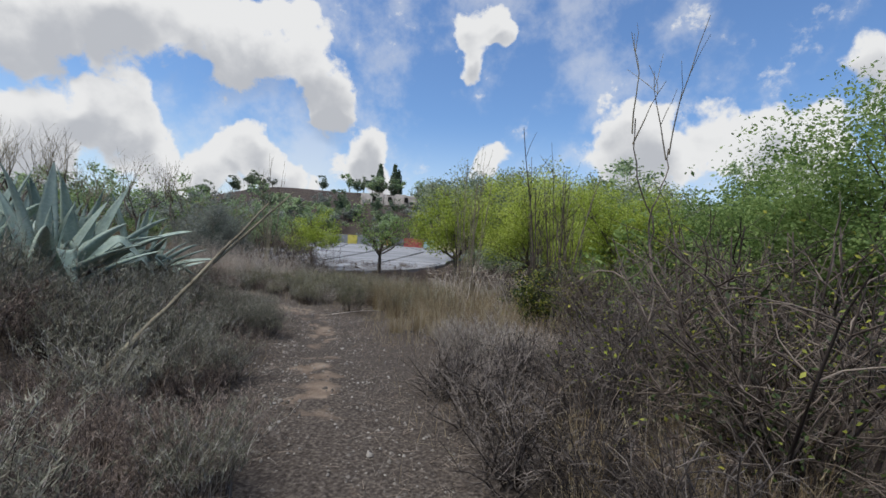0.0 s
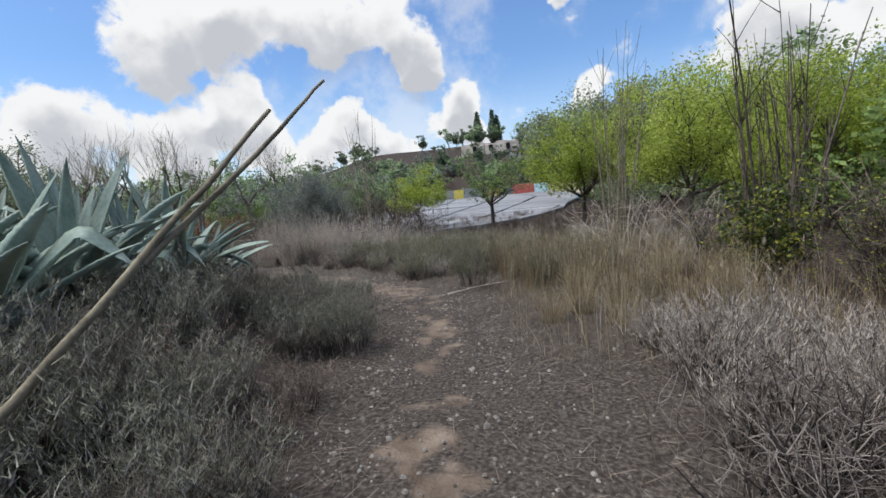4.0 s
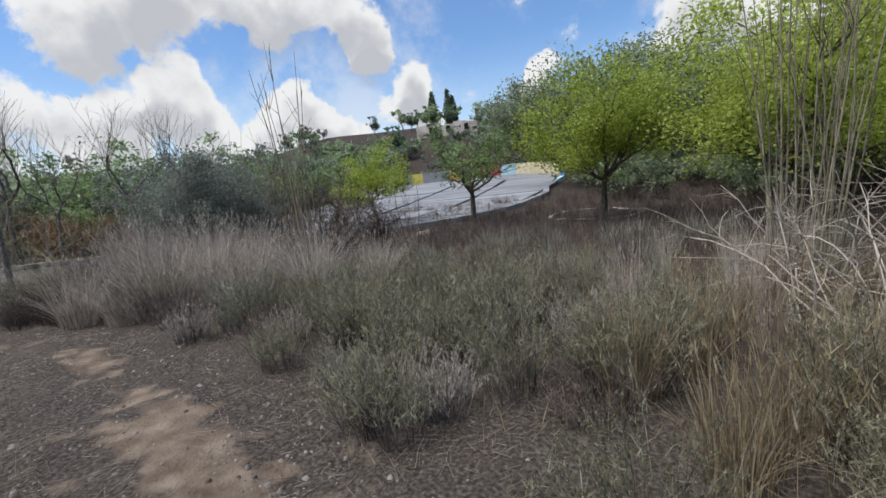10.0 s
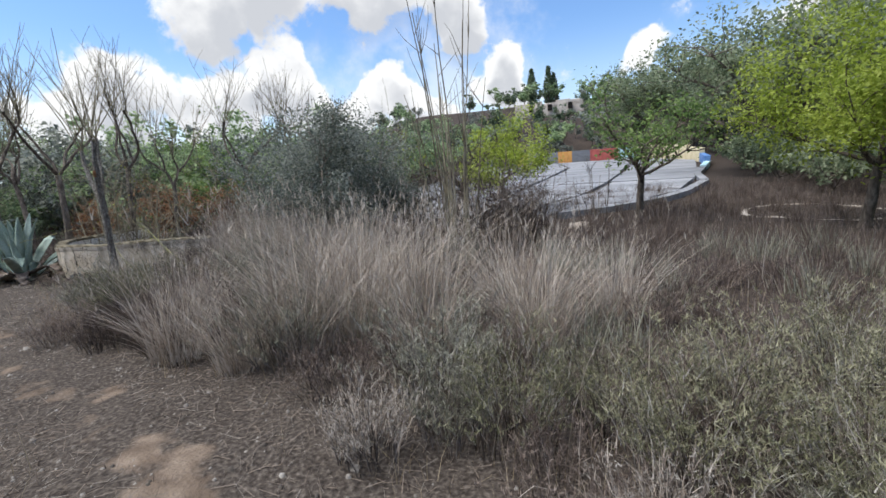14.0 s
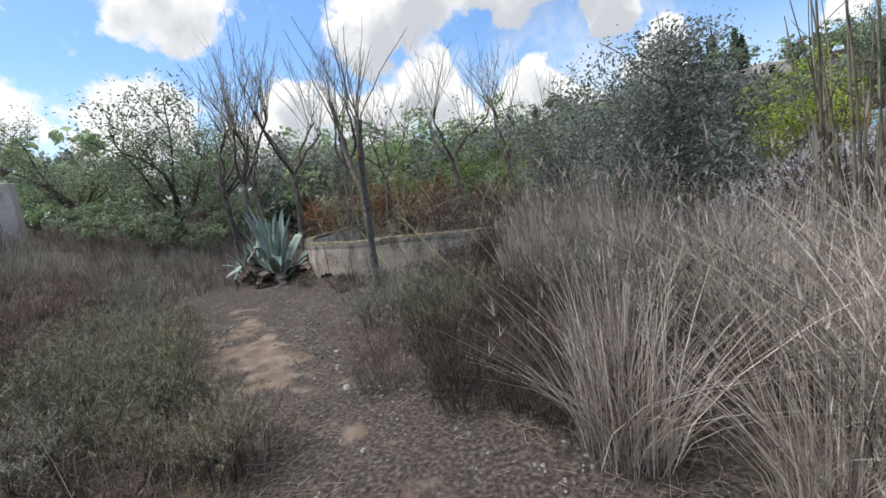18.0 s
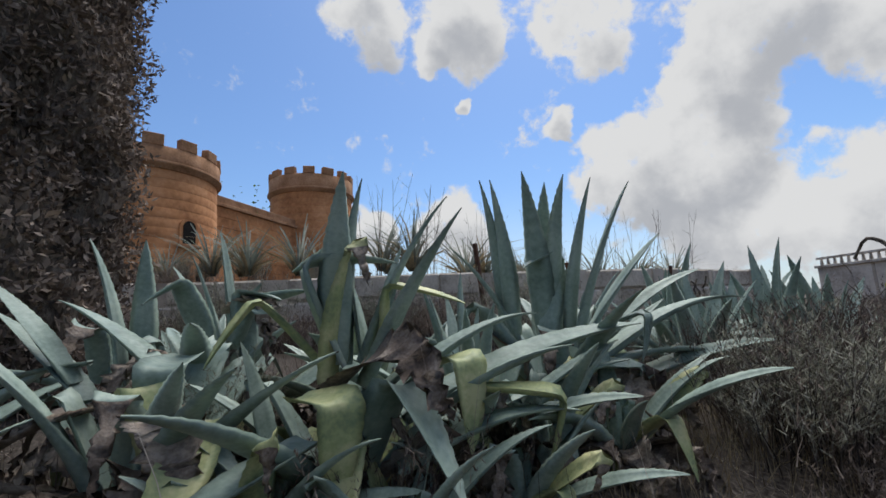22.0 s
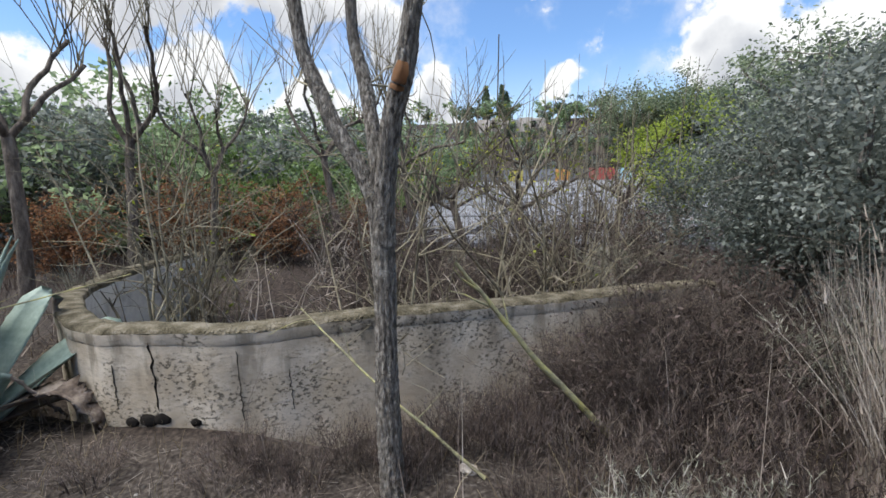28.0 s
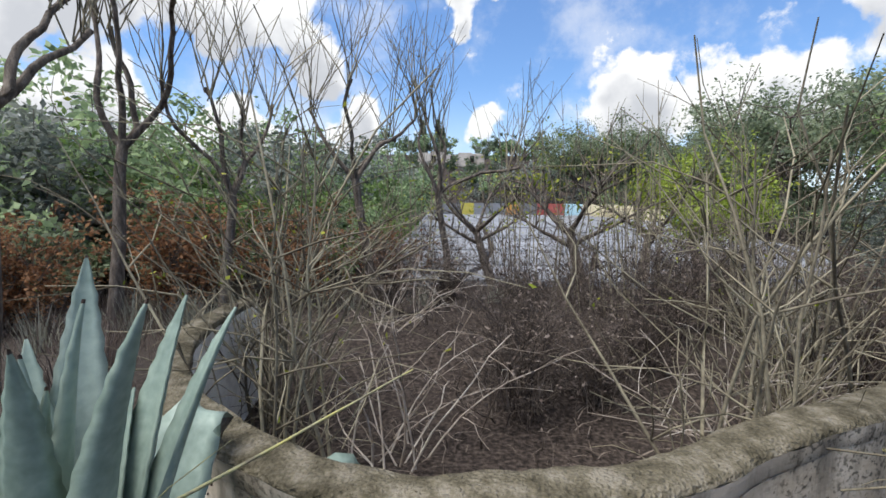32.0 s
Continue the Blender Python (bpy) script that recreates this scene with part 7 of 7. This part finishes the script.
# ---- distant woods ----
rng = np.random.default_rng(61)
far_kinds = [tree_mesh(6.4, 2.6, 3.3, 2100, 0.16, M_BARKDARK, m, 0.12, 6, fork=0.13, flat=1.15, name="background_tree", label=lab, sprays=4)
             for m, lab in ((M_LEAFDARK, "dark green tree in the thicket"), (M_LEAFMID, "mid green tree in the thicket"), (M_LEAFGREY, "grey-green evergreen in the thicket"), (M_PINE, "dark pine on the wooded hill"))]
for ob in far_kinds:
    ob["group"] = "distant woods"
hill_kinds = [tree_mesh(7.0, 2.7, 4.2, 620, 0.36, M_BARKDARK, m, 0.14, 4, fork=0.22, name="hill_tree", label=lab, sprays=2)
              for m, lab in ((M_LEAFDARK, "dark green tree on the wooded hill"), (M_PINE, "dark pine on the wooded hill"), (M_LEAFGREY, "grey-green tree on the wooded hill"))]
for ob in hill_kinds:
    ob["group"] = "hill woods"
oak = tree_mesh(6.4, 3.0, 4.4, 8000, 0.075, M_BARKDARK, M_LEAFHAZE, 0.13, 9, fork=0.2, name="tree", label="open-crowned tree beyond the field, sky showing through", sparse=1.0, sprays=12)
place(oak, -27.4, 18.9, 40, 1.05)
copy_at(oak, -35.6, 17.6, 0.95)
copy_at(oak, -33.0, 23.5, 0.95)
copy_at(oak, -30.5, 28.0, 0.9)
copy_at(oak, -24.5, 25.5, 0.75)


def wood(kind, x, y, s):
    put(far_kinds[kind], x, y, s)


# thicket behind the basin and along the left horizon
for i in range(46):
    a = radians(12 + 46 * (i + rng.uniform(-0.4, 0.4)) / 46)
    for ring_d in (rng.uniform(17, 22), rng.uniform(26, 36)):
        x, y = -10 - math.sin(a) * ring_d, 12 + math.cos(a) * ring_d
        if x > -18.3 or math.hypot(x - BASIN[0], y - BASIN[1]) < 6:
            continue
        wood(int(rng.choice([0, 0, 1, 2, 2])), x, y, rng.uniform(0.5, 0.85) * (1.0 if ring_d < 24 else 1.22))
for (x, y, k, z) in ((-20.5, 27.5, 0.62, 1), (-18.9, 29.5, 0.62, 0), (-22.5, 25.5, 0.66, 1), (-19.6, 33, 0.75, 1), (-23.5, 30, 0.8, 0), (-18.6, 37, 0.75, 0), (-21, 40, 0.85, 1), (-19.2, 45, 0.85, 2), (-18.8, 52, 0.95, 0), (-25, 36, 0.9, 1), (-22, 49, 0.95, 1), (-24.5, 22.5, 0.6, 0), (-22.6, 23.0, 0.5, 2), (-20.4, 24.8, 0.5, 1),
                     (-17.2, 27.0, 0.42, 1), (-18.2, 25.9, 0.45, 0), (-28.0, 32.0, 1.02, 1), (-25.2, 31.6, 0.98, 0), (-22.3, 32.2, 0.9, 1), (-31.0, 36.5, 1.12, 0), (-27.0, 37.5, 1.1, 1), (-23.6, 38.0, 1.05, 0), (-20.2, 36.0, 0.9, 2), (-30.5, 31.0, 1.0, 2)):
    wood(z, x, y, k)
# tall trees to the right of the bowl, and the hill behind it
for (x, y, s, k) in ((9.5, 34, 1.45, 3), (12.5, 30, 1.4, 0), (14.0, 38, 1.6, 0), (9.0, 44, 1.4, 3), (17, 26, 1.3, 1), (8.5, 25.5, 1.0, 1), (11.5, 22, 1.05, 1), (20, 33, 1.5, 0), (9.5, 51, 1.35, 3), (6.2, 61, 1.1, 3), (3.0, 63, 1.0, 0), (12, 58, 1.5, 0),
                     (7.6, 16.5, 0.85, 1), (10.5, 14, 0.9, 1), (11, 8, 1.0, 1), (14, 18, 1.1, 1), (10, 1.5, 0.8, 1), (6.3, 13.2, 0.7, 1), (16, 12, 1.1, 1)):
    wood(k, x, y, s)
for i in range(70):
    x, y = rng.uniform(-52, 34), rng.uniform(64, 118)
    if -24 < x < -6 and 88 < y < 101.3:
        continue
    put(hill_kinds[int(rng.choice([0, 1, 1, 2]))], x, y, rng.uniform(0.5, 0.95))
for i in range(46):
    x, y = rng.uniform(-38, 6), rng.uniform(65, 98)
    if -23 < x < -7 and y > 84:
        continue
    put(hill_kinds[int(rng.choice([0, 1, 2, 2]))], x, y, rng.uniform(0.3, 0.6))
for i in range(30):
    put(hill_kinds[int(rng.choice([0, 1]))], rng.uniform(-80, 40), rng.uniform(112, 128), rng.uniform(0.7, 1.0))
for i in range(44):
    put(hill_kinds[int(rng.choice([0, 2]))], rng.uniform(-85, -40), rng.uniform(14, 70), rng.uniform(0.7, 1.2))
for i in range(26):
    a = radians(rng.uniform(180, 330))
    d = rng.uniform(38, 70)
    x, y = -5 - math.sin(a) * d, math.cos(a) * d
    if x < -5 and y < 0:
        continue
    put(hill_kinds[0], x, y, rng.uniform(0.8, 1.2))
scrub = tree_mesh(2.2, 1.2, 1.1, 1100, 0.10, M_BARKDARK, M_LEAFHAZE, 0.05, 6, fork=0.1, flat=0.9, name="scrub_bush", label="grey-green scrub bush under the trees", sprays=3, category="bush")
scrub["group"] = "scrub"
# scrub on the slope, brush under the right-hand trees, and the far edge of the field
for i in range(70):
    put(hill_kinds[int(rng.choice([0, 2, 2]))], rng.uniform(-34, 12), rng.uniform(64, 88), rng.uniform(0.22, 0.42))
for i in range(60):
    x, y = rng.uniform(2.0, 14), rng.uniform(24, 46)
    if y > 28 or x > 5:
        put(scrub, x, y, rng.uniform(0.7, 1.3))
for i in range(46):
    x, y = rng.uniform(-36, -19.5), rng.uniform(15.5, 29)
    if x < -24 or y > 21:
        put(scrub, x, y, rng.uniform(0.5, 1.0))
for i in range(26):
    put(hill_kinds[2], rng.uniform(-25, -5), rng.uniform(84, 100.5), rng.uniform(0.16, 0.27))
for i in range(20):
    a = radians(52 + 38 * i / 20)
    d = rng.uniform(31, 44)
    put(far_kinds[int(rng.choice([0, 1, 2]))], -10.5 - math.sin(a) * d, 12.5 + math.cos(a) * d, rng.uniform(0.55, 0.85))
# trees behind the castle wall
for (x, y, s) in ((-19.27, -27.70, 1.4700000000000002), (-16.32, -26.10, 1.42)):
    wood(1, x, y, s)
# the pair of cypresses on the hill
for (x, y, h) in ((-22.2, 131, 9.6), (-18.3, 134, 10.4), (-17.1, 134.5, 8.6)):
    thing = new("cypress")
    tagged(thing, "dark slim cypress on the hill", "tree", "hill cypresses")
    n = 1600
    z = h * rng.uniform(0.03, 1, n)
    a = rng.uniform(0, 2 * math.pi, n)
    r = 1.25 * np.sin(np.clip(z / h, 0, 1) ** 0.7 * math.pi * 0.97 + 0.06) * np.sqrt(rng.uniform(0.3, 1.1, n))
    v, q = leaves(np.stack([r * np.cos(a), r * np.sin(a), z], 1), 0.34, -0.8, 2.0)
    link_mesh("foliage", v, q, M_PINE, thing)
    v, q = tube([(0, 0, -0.5), (0, 0, h * 0.5), (0, 0, h * 0.9)], [0.2, 0.12, 0.03], 6)
    link_mesh("trunk", v, q, M_BARKDARK, thing)
    place(thing, x, y)


# ---- uncountable cover: grass, litter, gravel ----
def cover(name, label, mat, boxes, width, height, leaning, clear, seg=2, fade=0.5):
    """Loose blades over areas: boxes of (x0, y0, x1, y1, count, side)."""
    B = []
    for x0, y0, x1, y1, n, side in boxes:
        x, y = rng.uniform(x0, x1, n), rng.uniform(y0, y1, n)
        d, s = trail_side(x, y)
        d = np.where(x < -16.0, 9.0, d)
        ok = (d > clear + rng.uniform(0, fade, n)) & ((side == 0) | (s == side))
        r = np.hypot(x - BASIN[0], y - BASIN[1])
        ok &= (r > BASIN_R + 0.3) | ((r < BASIN_R - 0.15) & (name == "basin_litter"))
        # patchy, not even
        ok &= (np.sin(2.3 * x + 1.1 * y) + np.sin(1.9 * y - 1.4 * x) + rng.uniform(-1.8, 1.8, n)) > -0.8
        B.append(np.stack([x[ok], y[ok], land(x[ok], y[ok]) - 0.01], 1))
    B = np.concatenate(B)
    n = len(B)
    a = rng.uniform(0, 2 * math.pi, n)
    lean = np.stack([np.cos(a), np.sin(a)], 1) * np.abs(rng.normal(0, leaning, n))[:, None]
    v, q = blades(B, height * rng.uniform(0.4, 1.25, n), width * rng.uniform(0.6, 1.3, n), lean, seg, 0.7)
    ob = link_mesh(name, v, q, mat)
    return tagged(ob, label, "grass", kind="stuff")


cover("dry_grass", "thin dry straw-coloured grass", M_STRAW, [(-6, -3, 6, 12, 11000, 0), (-12, 8, -1, 18, 8000, 0), (-18, 9, -9, 18, 8000, 0), (-14.5, 9.3, -9.4, 12.3, 9000, 1)], 0.005, 0.26, 0.7, 0.45)
cover("dry_grass", "tall golden grass beside the trail", M_GOLD, [(-1.5, 6.5, 2.6, 11.0, 1300, -1)], 0.006, 0.62, 0.45, 0.7, 3)
cover("withered_weeds", "brown withered weeds", M_BROWNDRY, [(-32, 8, -10, 26, 30000, 0), (-10, 13, 6, 26, 22000, -1), (-20, 2, -6, 10, 9000, 1), (0.5, -4, 8, 10, 9000, -1)], 0.008, 0.34, 0.6, 1.0)
cover("dry_stalks", "single pale stalks standing above the weeds", M_PALETWIG, [(-14, 8, -1, 18, 700, 0), (-1, 1, 4, 11, 500, -1), (-22, 9, -10, 18, 500, 0)], 0.006, 0.8, 0.3, 0.9, 3)
cover("basin_litter", "dry leaves and stalks on the basin floor", M_DARKTWIG, [(-17.7, 16.6, -11.7, 22.6, 2600, 0)], 0.02, 0.16, 1.6, 0.1)


def weed_field(name, label, mat, boxes, clump, blades_each, height):
    """Clumps of weeds too many to count, joined."""
    B, L, H = [], [], []
    for x0, y0, x1, y1, n, side in boxes:
        x, y = rng.uniform(x0, x1, n), rng.uniform(y0, y1, n)
        d, s = trail_side(x, y)
        d = np.where(x < -16.3, 9.0, d)
        ok = (d > 1.3) & ((side == 0) | (s == side)) & (np.hypot(x - BASIN[0], y - BASIN[1]) > BASIN_R + 0.9)
        x, y = np.repeat(x[ok], blades_each), np.repeat(y[ok], blades_each)
        k = len(x)
        a, r = rng.uniform(0, 2 * math.pi, k), np.abs(rng.normal(0, 1, k)) * clump
        px, py = x + r * np.cos(a) * 0.5, y + r * np.sin(a) * 0.5
        B.append(np.stack([px, py, land(px, py) - 0.02], 1))
        b = a + rng.normal(0, 0.8, k)
        L.append(np.stack([np.cos(b), np.sin(b)], 1) * (0.15 + r / clump * 0.3)[:, None])
        H.append(height * rng.uniform(0.5, 1.2, k) * np.clip(1.25 - 0.3 * r / clump, 0.3, 1.2))
    B, L, H = np.concatenate(B), np.concatenate(L), np.concatenate(H)
    v, q = blades(B, H, rng.uniform(0.006, 0.016, len(B)), L, 2, 0.6)
    return tagged(link_mesh(name, v, q, mat), label, "weeds", kind="stuff")


weed_field("weed_field", "field of brown withered weeds", M_BROWNDRY, [(-36, 7, -13, 28, 760, 0), (-9, 16, 13, 33, 640, -1)], 0.5, 56, 0.5)
weed_field("weed_field", "greyish weeds among the brown ones", M_SAGE, [(-30, 8, -12, 25, 130, 0), (-9, 14, 4, 20, 60, -1)], 0.45, 100, 0.5)


def litter(name, label, mat, boxes, length, r):
    """Twigs lying flat on the ground."""
    V, Q, off = [], [], 0
    for x0, y0, x1, y1, n in boxes:
        x, y = rng.uniform(x0, x1, n), rng.uniform(y0, y1, n)
        d, _s = trail_side(x, y)
        rb = np.hypot(x - BASIN[0], y - BASIN[1])
        ok = (d > rng.uniform(0.05, 0.5, n)) & (rb > BASIN_R + 0.35)
        x, y = x[ok], y[ok]
        n = len(x)
        z = land(x, y) + 0.006
        a = rng.uniform(0, 2 * math.pi, n)
        ln = length * rng.uniform(0.3, 1.2, n)
        ex, ey = np.cos(a) * ln, np.sin(a) * ln
        rise = rng.uniform(-0.02, 0.06, n)
        w = r * rng.uniform(0.5, 1.4, n)
        px, py = -np.sin(a) * w, np.cos(a) * w
        p0 = np.stack([x + px, y + py, z], 1)
        p1 = np.stack([x - px, y - py, z], 1)
        p2 = np.stack([x + ex - px * 0.5, y + ey - py * 0.5, z + rise], 1)
        p3 = np.stack([x + ex + px * 0.5, y + ey + py * 0.5, z + rise], 1)
        up0 = np.stack([x, y, z + 1.6 * w], 1)
        up1 = np.stack([x + ex, y + ey, z + rise + 1.0 * w], 1)
        V.append(np.stack([p0, up0, p1, p2, up1, p3], 1).reshape(-1, 3))
        b = off + 6 * np.arange(n)[:, None]
        Q.append(np.concatenate([b + np.array([[0, 1, 4, 5]]), b + np.array([[1, 2, 3, 4]])], 0))
        off += 6 * n
    ob = link_mesh(name, np.concatenate(V), np.concatenate(Q), mat)
    return tagged(ob, label, "litter", kind="stuff")


litter("twig_litter", "grey twigs and straw lying on the earth", M_DARKTWIG, [(-4, -1, 3, 9, 11000), (-9, 7, -1, 15, 11000), (-16, 11, -7, 17, 10000)], 0.11, 0.0022)
litter("straw_litter", "pale straw lying on the earth", M_STRAWOLD, [(-4, -1, 3, 9, 2600), (-9, 7, -1, 15, 5000), (-16, 11, -7, 17, 6000)], 0.13, 0.0013)


def gravel():
    """Small angular stones along the trail's edges."""
    n = 24000
    t = rng.uniform(0, len(TRAIL) - 2, n)
    i = t.astype(int)
    f = (t - i)[:, None]
    c = TRAIL[i] * (1 - f) + TRAIL[i + 1] * f
    off = rng.normal(0, 1, (n, 2)) * np.where(rng.uniform(0, 1, n) < 0.7, 0.45, 0.9)[:, None]
    xy = c + off
    d, _s = trail_side(xy[:, 0], xy[:, 1])
    ok = (d > rng.uniform(0.0, 0.45, n)) & ((xy[:, 0] > -4.5) | (rng.uniform(0, 1, n) < 0.3)) & (np.hypot(xy[:, 0] - BASIN[0], xy[:, 1] - BASIN[1]) > BASIN_R + 0.3) & (xy[:, 0] > -17)
    xy = xy[ok]
    n = len(xy)
    s = rng.gamma(1.5, 0.0032, n) + 0.0035
    corner = np.array([(1, 1, -0.4), (-1, 1, -0.4), (-1, -1, -0.4), (1, -1, -0.4), (0.7, 0.6, 0.7), (-0.6, 0.7, 0.6), (-0.7, -0.6, 0.75), (0.6, -0.7, 0.6)])
    V = corner[None] * s[:, None, None] * rng.uniform(0.6, 1.2, (n, 8, 3))
    a = rng.uniform(0, 2 * math.pi, n)
    ca, sa = np.cos(a)[:, None], np.sin(a)[:, None]
    V = np.stack([V[..., 0] * ca - V[..., 1] * sa, V[..., 0] * sa + V[..., 1] * ca, V[..., 2]], -1)
    V[..., 0] += xy[:, :1]
    V[..., 1] += xy[:, 1:]
    V[..., 2] += (land(xy[:, 0], xy[:, 1]) + s * 0.2)[:, None]
    face = np.array([(4, 5, 6, 7), (0, 1, 5, 4), (1, 2, 6, 5), (2, 3, 7, 6), (3, 0, 4, 7)])
    Q = (8 * np.arange(n)[:, None, None] + face[None]).reshape(-1, 4)
    ob = link_mesh("gravel", V.reshape(-1, 3), Q, M_STONE)
    return tagged(ob, "scattered pale gravel along the trail", "gravel", kind="stuff")


gravel()
